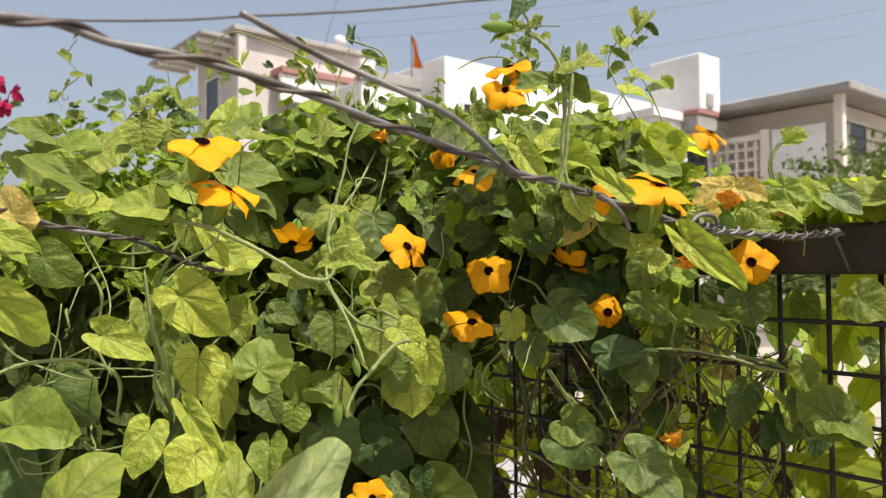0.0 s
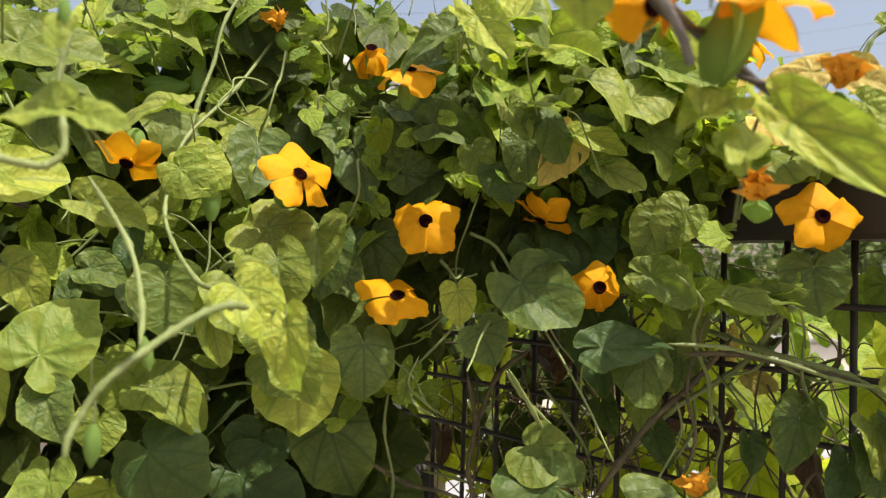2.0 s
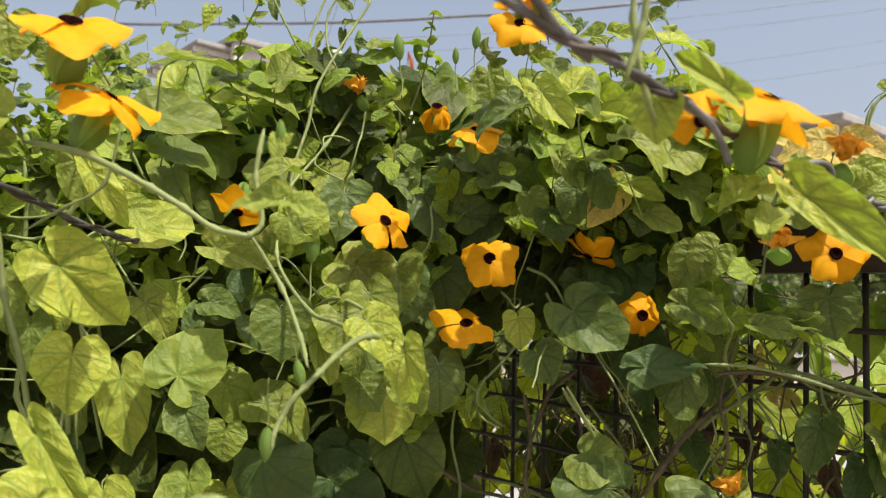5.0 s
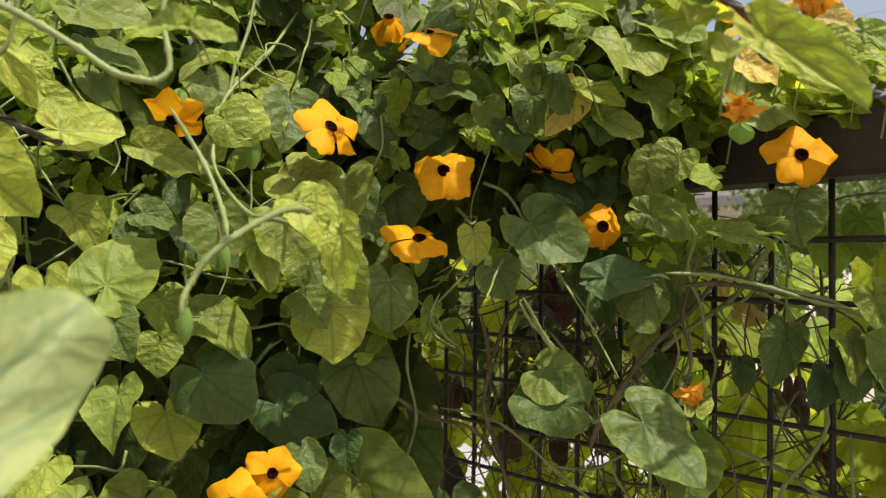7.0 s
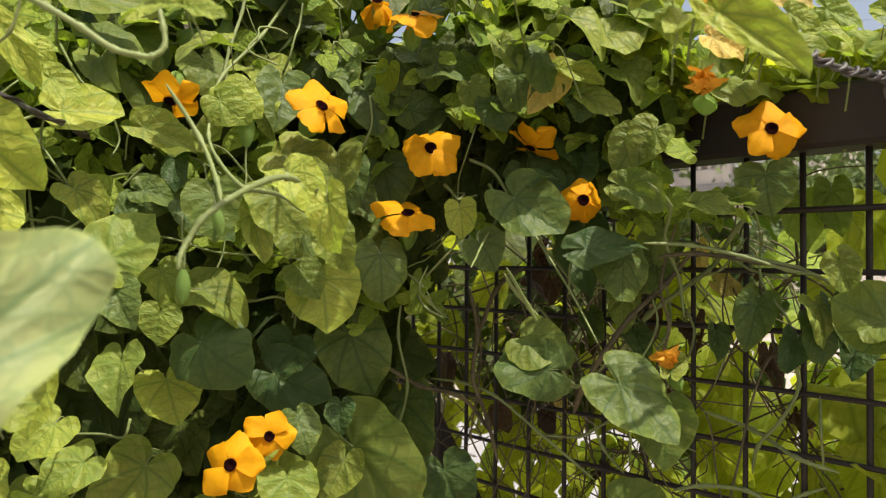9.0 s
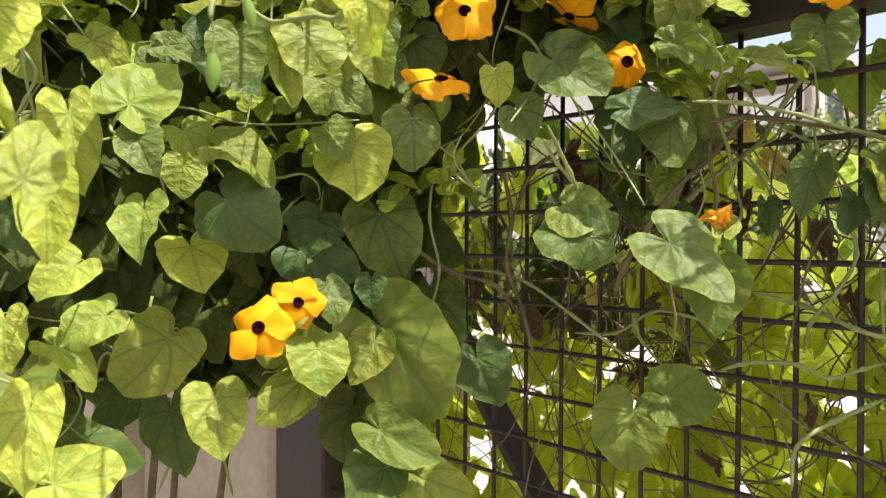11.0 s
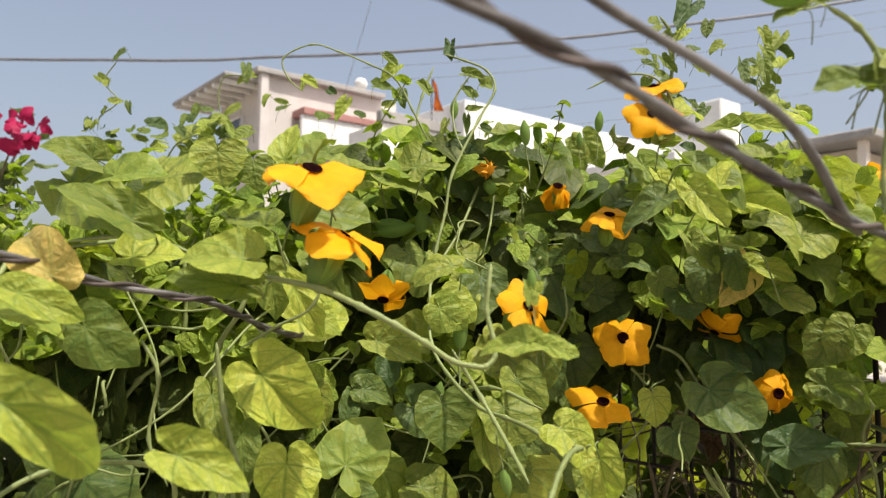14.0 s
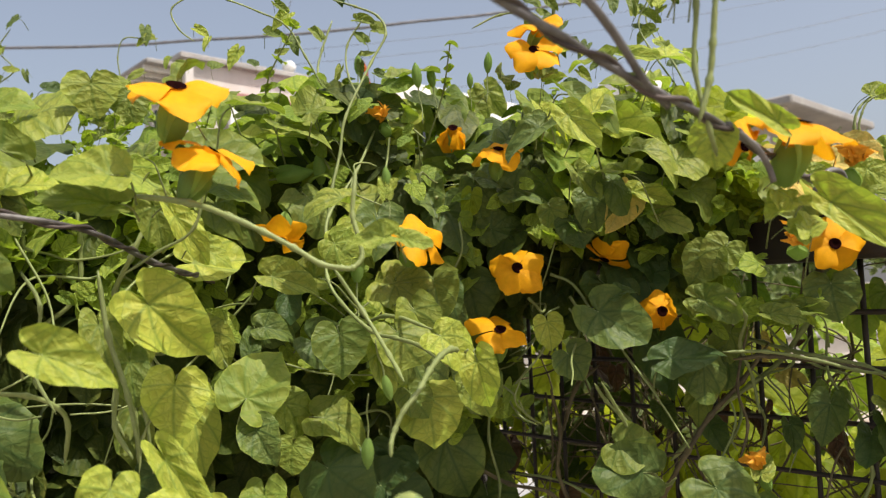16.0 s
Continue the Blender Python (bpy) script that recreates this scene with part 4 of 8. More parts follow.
leaf(vine, (-0.082, -0.483, 1.777), (0.90, -0.39, 0.21), (-0.42, -0.89, 0.16), 0.031, 7, "m", 0.69)
leaf(vine, (-0.211, -0.511, 1.846), (0.91, -0.22, 0.36), (-0.36, -0.85, 0.39), 0.029, 7, "m", 0.94)
leaf(vine, (-0.143, -0.509, 1.807), (0.92, -0.24, 0.32), (-0.37, -0.82, 0.44), 0.043, 3, "m", 0.62)
leaf(vine, (-0.102, -0.549, 1.779), (0.94, -0.19, 0.28), (-0.34, -0.52, 0.79), 0.026, 5, "o", 0.89)
leaf(vine, (-0.099, -0.560, 1.772), (0.86, -0.19, 0.47), (0.37, 0.87, -0.33), 0.025, 7, "y", 0.87)
leaf(vine, (-0.126, -0.530, 1.759), (0.93, -0.26, 0.27), (0.38, 0.66, -0.65), 0.026, 5, "m", 1.03)
leaf(vine, (-0.158, -0.316, 1.712), (0.83, -0.46, 0.32), (0.36, -0.01, -0.93), 0.027, 1, "m", 1.36)
leaf(vine, (-0.235, -0.326, 1.716), (0.80, -0.54, 0.25), (0.58, 0.81, -0.13), 0.025, 5, "d", 1.10)
leaf(vine, (-0.042, -0.223, 1.840), (0.49, -0.77, 0.40), (0.65, 0.02, -0.76), 0.032, 3, "y", 0.69)
leaf(vine, (-0.070, -0.217, 1.839), (0.54, -0.74, 0.41), (-0.39, -0.65, -0.65), 0.033, 3, "d", 0.79)
leaf(vine, (-0.041, -0.336, 1.713), (0.59, -0.67, 0.45), (0.77, 0.32, -0.55), 0.021, 5, "y", 1.16)
leaf(vine, (-0.135, -0.431, 1.779), (0.96, -0.16, 0.23), (0.28, 0.50, -0.82), 0.031, 7, "y", 0.67)
leaf(vine, (-0.149, -0.467, 1.846), (0.89, -0.37, 0.27), (0.26, -0.07, -0.96), 0.018, 1, "m", 1.53)
leaf(vine, (-0.143, -0.451, 1.841), (0.88, -0.39, 0.28), (0.27, -0.09, -0.96), 0.014, 5, "m", 1.54)
leaf(vine, (-0.187, -0.442, 1.726), (0.85, -0.32, 0.41), (0.51, 0.41, -0.75), 0.028, 5, "m", 0.66)
leaf(vine, (-0.061, -0.491, 1.664), (0.88, -0.24, 0.40), (0.27, -0.43, -0.86), 0.025, 1, "y", 0.88)
leaf(vine, (-0.066, -0.463, 1.647), (0.84, -0.24, 0.48), (0.16, -0.74, -0.66), 0.023, 1, "y", 1.28)
leaf(vine, (-0.083, -0.460, 1.667), (0.88, -0.28, 0.38), (0.47, 0.40, -0.79), 0.037, 7, "y", 0.59)
leaf(vine, (0.106, -0.048, 1.643), (0.38, -0.83, 0.41), (-0.90, -0.23, 0.36), 0.031, 2, "m", 1.06)
leaf(vine, (0.104, -0.048, 1.642), (0.31, -0.69, 0.65), (0.95, 0.30, -0.13), 0.032, 5, "m", 1.19)
leaf(vine, (0.122, -0.043, 1.731), (0.35, -0.88, 0.31), (0.84, 0.16, -0.51), 0.024, 5, "m", 1.45)
leaf(vine, (0.118, -0.251, 1.766), (0.48, -0.76, 0.43), (0.75, 0.10, -0.65), 0.044, 3, "y", 0.46)
leaf(vine, (0.110, -0.335, 1.788), (0.47, -0.88, 0.06), (-0.15, -0.15, -0.98), 0.013, 5, "y", 1.46)
leaf(vine, (0.130, -0.327, 1.789), (0.55, -0.83, 0.07), (-0.67, -0.39, 0.63), 0.022, 3, "y", 0.50)
leaf(vine, (-0.232, -0.369, 1.833), (0.75, -0.28, 0.59), (0.41, 0.91, -0.10), 0.044, 3, "m", 0.96)
leaf(vine, (0.088, -0.492, 1.648), (0.90, -0.43, 0.11), (0.21, 0.64, 0.74), 0.048, 2, "p", 0.54)
leaf(vine, (0.073, -0.504, 1.637), (0.89, -0.29, 0.35), (0.43, 0.26, -0.87), 0.029, 5, "p", 0.85)
leaf(vine, (-0.162, -0.431, 1.787), (0.97, -0.24, 0.04), (0.11, 0.25, -0.96), 0.026, 5, "m", 0.87)
leaf(vine, (-0.135, -0.418, 1.625), (0.94, -0.21, 0.25), (0.26, 0.03, -0.96), 0.035, 3, "y", 0.87)
leaf(vine, (-0.169, -0.396, 1.589), (0.86, -0.21, 0.47), (0.16, -0.76, -0.63), 0.025, 3, "y", 1.28)
leaf(vine, (-0.190, -0.375, 1.562), (0.76, -0.20, 0.61), (0.05, -0.93, -0.37), 0.027, 5, "y", 1.10)
leaf(vine, (-0.194, -0.398, 1.547), (0.79, -0.20, 0.57), (0.55, 0.63, -0.55), 0.030, 5, "y", 0.76)
leaf(vine, (-0.239, -0.322, 1.541), (0.85, -0.30, 0.43), (0.15, -0.65, -0.74), 0.043, 5, "m", 1.16)
leaf(vine, (-0.169, -0.259, 1.537), (0.75, -0.40, 0.53), (0.51, -0.17, -0.85), 0.028, 1, "y", 1.36)
leaf(vine, (-0.256, -0.285, 1.499), (0.76, -0.32, 0.56), (0.56, -0.10, -0.82), 0.029, 1, "m", 1.52)
leaf(vine, (-0.186, -0.264, 1.509), (0.70, -0.37, 0.61), (-0.00, -0.85, -0.52), 0.026, 5, "m", 1.31)
leaf(vine, (-0.173, -0.279, 1.554), (0.71, -0.42, 0.56), (-0.65, -0.09, 0.75), 0.020, 1, "m", 1.60)
leaf(vine, (-0.084, -0.124, 1.730), (0.43, -0.63, 0.64), (0.55, 0.75, 0.37), 0.020, 5, "d", 0.89)
leaf(vine, (-0.020, -0.080, 1.760), (0.38, -0.87, 0.30), (-0.40, -0.45, -0.80), 0.025, 1, "m", 1.17)
leaf(vine, (-0.030, -0.095, 1.723), (0.39, -0.78, 0.49), (0.91, 0.23, -0.34), 0.029, 3, "m", 0.94)
leaf(vine, (0.005, -0.071, 1.712), (0.27, -0.66, 0.70), (0.95, 0.30, -0.09), 0.024, 7, "m", 1.09)
leaf(vine, (-0.154, -0.260, 1.698), (0.74, -0.53, 0.41), (0.64, 0.38, -0.67), 0.030, 5, "d", 1.04)
leaf(vine, (-0.180, -0.296, 1.777), (0.79, -0.40, 0.47), (0.62, 0.49, -0.61), 0.023, 5, "y", 1.32)
leaf(vine, (-0.168, -0.252, 1.668), (0.78, -0.50, 0.38), (0.56, 0.28, -0.78), 0.022, 1, "m", 1.22)
leaf(vine, (-0.179, -0.434, 1.718), (0.89, -0.21, 0.40), (0.45, 0.41, -0.79), 0.017, 5, "m", 0.88)
leaf(vine, (-0.219, -0.228, 1.616), (0.73, -0.52, 0.44), (0.07, -0.58, -0.81), 0.026, 1, "d", 1.60)
leaf(vine, (-0.080, -0.135, 1.623), (0.54, -0.71, 0.44), (0.82, 0.35, -0.45), 0.027, 3, "m", 1.60)
leaf(vine, (0.078, -0.148, 1.808), (0.46, -0.80, 0.39), (-0.83, -0.55, -0.13), 0.022, 5, "o", 0.98)
leaf(vine, (0.089, -0.143, 1.806), (0.42, -0.74, 0.53), (0.90, 0.27, -0.35), 0.019, 3, "o", 1.12)
leaf(vine, (0.089, -0.198, 1.787), (0.49, -0.77, 0.40), (0.81, 0.24, -0.54), 0.015, 5, "y", 0.92)
leaf(vine, (0.101, -0.155, 1.791), (0.45, -0.80, 0.40), (0.85, 0.24, -0.47), 0.014, 5, "y", 0.97)
leaf(vine, (0.115, -0.058, 1.807), (0.35, -0.89, 0.30), (-0.69, -0.03, 0.72), 0.019, 1, "y", 0.89)
leaf(vine, (0.117, -0.065, 1.805), (0.34, -0.82, 0.46), (0.81, 0.01, -0.58), 0.022, 1, "p", 0.96)
leaf(vine, (0.093, -0.103, 1.795), (0.36, -0.72, 0.59), (0.93, 0.30, -0.21), 0.020, 5, "y", 0.80)
leaf(vine, (0.090, -0.144, 1.780), (0.42, -0.77, 0.48), (0.87, 0.49, 0.02), 0.024, 5, "y", 0.76)
leaf(vine, (0.090, -0.086, 1.811), (0.43, -0.82, 0.38), (0.88, 0.27, -0.40), 0.021, 5, "y", 0.85)
leaf(vine, (0.084, -0.066, 1.849), (0.48, -0.86, 0.15), (0.85, 0.50, 0.17), 0.014, 3, "y", 0.80)
leaf(vine, (-0.331, -0.017, 1.942), (0.74, -0.62, 0.26), (0.52, 0.29, -0.80), 0.032, 5, "m", 1.16)
leaf(vine, (-0.361, -0.020, 1.944), (0.70, -0.57, 0.43), (0.64, 0.26, -0.72), 0.028, 5, "y", 1.12)
leaf(vine, (0.003, 0.032, 1.732), (0.38, -0.89, 0.25), (0.18, -0.20, -0.96), 0.029, 1, "m", 0.94)
leaf(vine, (0.021, 0.043, 1.718), (0.34, -0.90, 0.28), (0.19, -0.22, -0.96), 0.033, 1, "y", 0.91)
leaf(vine, (0.046, 0.032, 1.724), (0.31, -0.91, 0.26), (0.16, -0.22, -0.96), 0.030, 5, "m", 0.90)
leaf(vine, (-0.319, -0.004, 1.952), (0.73, -0.64, 0.25), (0.47, 0.20, -0.86), 0.034, 5, "m", 0.90)
leaf(vine, (-0.472, -0.519, 1.695), (0.95, -0.14, 0.29), (0.30, 0.08, -0.95), 0.046, 1, "d", 1.01)
leaf(vine, (-0.467, -0.503, 1.646), (0.93, -0.15, 0.34), (0.24, -0.46, -0.86), 0.033, 1, "d", 1.39)
# leaves, buds and shoots round them
leaf(vine, (-0.198, -0.264, 1.525), (0.84, -0.45, 0.30), (0.29, 0.85, 0.45), 0.038, 0, "m", 0.98)
leaf(vine, (-0.232, -0.116, 1.561), (0.56, -0.65, 0.51), (0.48, -0.24, -0.84), 0.055, 5, "d", 1.00)
leaf(vine, (-0.181, -0.312, 1.625), (0.76, -0.56, 0.34), (0.61, 0.46, -0.64), 0.036, 6, "d", 1.12)
leaf(vine, (-0.181, -0.358, 1.617), (0.46, -0.64, 0.61), (0.46, -0.42, -0.79), 0.031, 1, "y", 0.97)
leaf(vine, (-0.172, -0.222, 1.744), (0.63, -0.50, 0.60), (0.53, -0.29, -0.80), 0.038, 3, "m", 1.06)
leaf(vine, (-0.185, -0.247, 1.743), (0.69, -0.27, 0.67), (0.64, -0.21, -0.74), 0.033, 5, "m", 1.02)
leaf(vine, (-0.052, -0.048, 1.751), (0.62, -0.44, 0.66), (-0.60, -0.80, 0.01), 0.032, 4, "m", 1.08)
leaf(vine, (-0.082, -0.072, 1.692), (0.24, -0.74, 0.63), (0.37, -0.53, -0.76), 0.047, 1, "d", 0.83)
leaf(vine, (-0.039, -0.087, 1.678), (0.66, -0.66, 0.36), (0.25, -0.24, -0.94), 0.031, 6, "d", 0.95)
leaf(vine, (0.003, -0.097, 1.608), (0.56, -0.44, 0.71), (-0.23, 0.74, 0.64), 0.025, 7, "m", 0.92)
leaf(vine, (-0.188, -0.190, 1.700), (0.85, -0.31, 0.42), (0.45, 0.02, -0.89), 0.031, 0, "m", 0.97)
leaf(vine, (-0.186, -0.360, 1.656), (0.68, -0.52, 0.52), (0.63, 0.04, -0.78), 0.025, 1, "d", 1.04)
leaf(vine, (-0.196, -0.421, 1.561), (0.72, -0.59, 0.37), (0.37, -0.12, -0.92), 0.025, 1, "y", 1.07)
leaf(vine, (-0.169, -0.252, 1.575), (0.67, -0.38, 0.64), (0.68, -0.04, -0.73), 0.024, 6, "d", 0.95)
leaf(vine, (-0.175, -0.215, 1.576), (0.56, -0.63, 0.52), (0.39, -0.37, -0.85), 0.019, 1, "d", 1.09)
leaf(vine, (-0.314, -0.389, 1.733), (0.49, -0.65, 0.57), (0.71, -0.09, -0.70), 0.045, 7, "y", 1.10)
leaf(vine, (-0.276, -0.397, 1.517), (0.60, -0.46, 0.66), (0.65, -0.22, -0.73), 0.067, 7, "m", 1.11)
leaf(vine, (-0.273, -0.381, 1.471), (0.46, -0.63, 0.63), (0.81, 0.58, 0.00), 0.054, 5, "d", 1.01)
leaf(vine, (-0.287, -0.395, 1.666), (0.53, -0.66, 0.52), (0.49, -0.25, -0.83), 0.044, 5, "m", 0.75)
leaf(vine, (-0.264, -0.404, 1.620), (0.51, -0.68, 0.52), (0.68, -0.04, -0.73), 0.034, 5, "d", 0.94)
leaf(vine, (-0.263, -0.196, 1.837), (0.23, -0.58, 0.78), (0.92, -0.14, -0.37), 0.059, 7, "y", 0.86)
leaf(vine, (-0.207, -0.175, 1.802), (0.53, -0.60, 0.60), (0.68, -0.13, -0.73), 0.043, 1, "d", 0.99)
leaf(vine, (-0.067, -0.096, 1.794), (0.80, -0.49, 0.34), (0.23, -0.25, -0.94), 0.026, 0, "d", 1.01)
leaf(vine, (-0.186, -0.251, 1.743), (0.79, -0.36, 0.49), (0.60, 0.61, -0.52), 0.032, 4, "m", 1.18)
leaf(vine, (-0.152, -0.259, 1.725), (0.89, -0.35, 0.29), (0.34, 0.09, -0.93), 0.034, 3, "m", 0.98)
leaf(vine, (-0.225, -0.342, 1.701), (0.87, -0.41, 0.27), (-0.19, 0.22, 0.96), 0.021, 7, "d", 0.93)
leaf(vine, (-0.064, -0.059, 1.722), (0.40, -0.44, 0.80), (0.88, 0.42, -0.21), 0.036, 4, "m", 0.99)
leaf(vine, (-0.192, -0.184, 1.699), (0.62, -0.66, 0.44), (0.29, -0.31, -0.90), 0.043, 0, "d", 0.95)
leaf(vine, (-0.149, -0.203, 1.679), (0.85, -0.44, 0.29), (0.28, -0.08, -0.95), 0.032, 6, "d", 1.01)
leaf(vine, (-0.174, -0.214, 1.737), (0.65, -0.64, 0.42), (0.28, -0.30, -0.91), 0.034, 5, "d", 1.06)
leaf(vine, (-0.188, -0.171, 1.741), (0.81, -0.49, 0.31), (0.38, 0.05, -0.92), 0.033, 2, "d", 0.98)
leaf(vine, (-0.237, -0.251, 1.811), (0.54, -0.26, 0.79), (0.79, 0.49, -0.38), 0.034, 0, "m", 1.06)
leaf(vine, (-0.244, -0.135, 1.906), (0.45, -0.37, 0.81), (0.76, -0.33, -0.57), 0.046, 7, "m", 0.89)
leaf(vine, (-0.151, -0.159, 1.851), (0.66, -0.37, 0.66), (-0.05, 0.86, 0.51), 0.037, 7, "d", 0.97)
leaf(vine, (-0.257, -0.268, 1.885), (0.17, -0.71, 0.68), (-0.77, 0.34, 0.55), 0.049, 7, "y", 0.71)
leaf(vine, (-0.250, -0.232, 1.895), (0.19, -0.68, 0.71), (-0.44, 0.59, 0.68), 0.035, 3, "m", 0.91)
leaf(vine, (-0.215, -0.208, 1.908), (0.47, -0.48, 0.75), (0.19, 0.87, 0.45), 0.039, 7, "m", 0.93)
leaf(vine, (-0.266, -0.339, 1.882), (0.50, -0.52, 0.69), (-0.86, -0.36, 0.36), 0.033, 5, "m", 1.10)
leaf(vine, (-0.279, -0.295, 1.860), (0.54, -0.27, 0.79), (0.06, 0.96, 0.29), 0.050, 7, "y", 0.84)
leaf(vine, (-0.242, -0.260, 1.859), (0.11, -0.66, 0.74), (-0.91, 0.23, 0.34), 0.051, 7, "m", 0.70)
leaf(vine, (-0.266, -0.227, 1.874), (0.21, -0.60, 0.77), (0.88, 0.47, 0.12), 0.031, 4, "y", 0.92)
leaf(vine, (-0.228, -0.194, 1.874), (0.43, -0.39, 0.81), (-0.90, -0.26, 0.36), 0.035, 7, "y", 1.27)
leaf(vine, (-0.265, -0.160, 1.893), (0.24, -0.57, 0.78), (0.95, -0.01, -0.31), 0.037, 3, "y", 0.72)
leaf(vine, (-0.100, -0.155, 1.911), (0.33, -0.49, 0.80), (0.45, 0.83, 0.33), 0.020, 2, "y", 1.03)
leaf(vine, (-0.058, -0.162, 1.890), (0.21, -0.60, 0.77), (-0.97, -0.09, 0.20), 0.030, 7, "y", 0.85)
leaf(vine, (-0.052, -0.144, 1.894), (0.17, -0.62, 0.76), (0.98, 0.04, -0.19), 0.029, 7, "y", 0.80)
leaf(vine, (-0.091, -0.187, 1.857), (0.36, -0.47, 0.80), (0.77, -0.35, -0.54), 0.034, 7, "y", 0.60)
leaf(vine, (-0.078, -0.112, 1.802), (0.82, -0.55, 0.16), (-0.14, -0.46, -0.88), 0.031, 1, "o", 0.85)
leaf(vine, (-0.177, -0.160, 1.826), (0.51, -0.30, 0.80), (0.86, 0.19, -0.47), 0.034, 3, "d", 1.10)
leaf(vine, (-0.215, -0.190, 1.820), (0.45, -0.55, 0.71), (0.73, -0.24, -0.64), 0.038, 3, "d", 0.87)
leaf(vine, (-0.179, -0.168, 1.819), (0.53, -0.78, 0.33), (0.35, -0.15, -0.93), 0.028, 6, "d", 0.94)
leaf(vine, (-0.054, -0.146, 1.812), (0.14, -0.64, 0.75), (-0.96, 0.12, 0.28), 0.041, 7, "m", 0.64)
leaf(vine, (-0.259, -0.179, 1.865), (0.54, -0.26, 0.79), (0.05, 0.96, 0.29), 0.040, 7, "y", 0.95)
leaf(vine, (-0.243, -0.131, 1.858), (0.66, -0.10, 0.75), (0.03, -0.98, -0.15), 0.045, 7, "m", 0.80)
leaf(vine, (-0.255, -0.207, 1.855), (0.50, -0.43, 0.75), (0.86, 0.19, -0.47), 0.028, 5, "m", 0.95)
leaf(vine, (-0.272, -0.319, 1.837), (0.50, -0.31, 0.80), (0.32, 0.94, 0.16), 0.029, 1, "y", 1.12)
leaf(vine, (-0.274, -0.321, 1.828), (0.73, -0.08, 0.68), (0.40, 0.85, -0.34), 0.031, 2, "m", 0.97)
leaf(vine, (-0.100, -0.140, 1.819), (0.35, -0.47, 0.80), (0.77, -0.35, -0.54), 0.037, 7, "m", 0.68)
leaf(vine, (-0.042, -0.197, 1.846), (0.58, -0.21, 0.78), (-0.01, 0.96, 0.28), 0.034, 3, "y", 0.62)
leaf(vine, (-0.037, -0.150, 1.870), (0.59, -0.20, 0.78), (-0.53, -0.83, 0.18), 0.026, 1, "m", 1.02)
leaf(vine, (-0.032, -0.139, 1.873), (0.69, -0.03, 0.72), (-0.21, 0.95, 0.24), 0.034, 7, "y", 0.60)
leaf(vine, (-0.106, -0.168, 1.888), (0.57, -0.41, 0.72), (-0.26, 0.73, 0.63), 0.031, 7, "m", 0.76)
leaf(vine, (-0.037, -0.082, 1.837), (0.46, -0.40, 0.78), (0.88, 0.31, -0.36), 0.029, 1, "m", 1.02)
leaf(vine, (-0.284, -0.312, 1.807), (0.53, -0.66, 0.52), (0.65, -0.08, -0.75), 0.036, 5, "m", 0.87)
leaf(vine, (-0.261, -0.346, 1.804), (0.20, -0.61, 0.77), (0.87, -0.25, -0.42), 0.048, 7, "m", 0.80)
leaf(vine, (-0.228, -0.309, 1.739), (0.47, -0.65, 0.59), (0.52, -0.34, -0.79), 0.023, 5, "d", 0.93)
leaf(vine, (-0.214, -0.253, 1.789), (0.65, -0.66, 0.38), (0.36, -0.16, -0.92), 0.035, 7, "m", 0.87)
leaf(vine, (-0.206, -0.245, 1.794), (0.85, -0.24, 0.46), (0.41, -0.22, -0.88), 0.034, 1, "d", 1.06)
leaf(vine, (-0.141, -0.323, 1.796), (0.56, -0.34, 0.75), (-0.33, -0.93, -0.16), 0.025, 2, "m", 1.04)
leaf(vine, (-0.028, -0.324, 1.700), (0.59, -0.78, 0.19), (0.32, 0.00, -0.94), 0.025, 3, "y", 0.98)
leaf(vine, (0.123, -0.288, 1.752), (0.39, -0.55, 0.74), (-0.23, 0.72, 0.65), 0.019, 7, "y", 0.82)
leaf(vine, (0.116, -0.286, 1.765), (0.44, -0.45, 0.78), (-0.33, -0.89, -0.32), 0.016, 1, "y", 0.93)
leaf(vine, (0.116, -0.288, 1.754), (0.76, -0.48, 0.43), (0.65, 0.56, -0.52), 0.010, 3, "y", 0.93)
leaf(vine, (0.114, -0.294, 1.764), (0.77, -0.47, 0.42), (-0.39, 0.19, 0.91), 0.010, 7, "y", 0.88)
leaf(vine, (0.016, -0.415, 1.756), (0.52, -0.55, 0.66), (-0.69, -0.72, -0.06), 0.019, 7, "y", 0.92)
leaf(vine, (0.020, -0.409, 1.755), (0.47, -0.51, 0.72), (0.84, 0.50, -0.21), 0.013, 7, "y", 0.98)
leaf(vine, (0.019, -0.416, 1.772), (0.90, -0.36, 0.25), (-0.25, 0.04, 0.96), 0.009, 7, "y", 0.88)
leaf(vine, (0.019, -0.414, 1.774), (0.42, -0.87, 0.27), (0.32, 0.42, 0.86), 0.006, 3, "y", 0.91)
leaf(vine, (0.087, -0.066, 1.793), (0.36, -0.55, 0.75), (-0.93, -0.16, 0.33), 0.034, 3, "y", 0.94)
leaf(vine, (0.087, -0.063, 1.808), (0.57, -0.36, 0.75), (-0.82, -0.28, 0.50), 0.029, 3, "y", 0.97)
leaf(vine, (-0.130, 0.039, 1.956), (0.67, -0.36, 0.66), (0.55, 0.83, -0.10), 0.034, 7, "y", 1.03)
leaf(vine, (-0.217, -0.516, 1.829), (0.47, -0.58, 0.68), (0.89, 0.27, -0.38), 0.060, 5, "m", 0.60)
leaf(vine, (-0.171, -0.490, 1.831), (0.35, -0.54, 0.77), (0.67, 0.71, 0.19), 0.026, 4, "m", 1.39)
leaf(vine, (-0.216, -0.295, 1.750), (0.27, -0.75, 0.60), (-0.96, -0.21, 0.17), 0.060, 7, "m", 0.76)
leaf(vine, (-0.126, -0.295, 1.712), (0.90, -0.31, 0.29), (0.39, 0.35, -0.85), 0.028, 4, "m", 1.02)
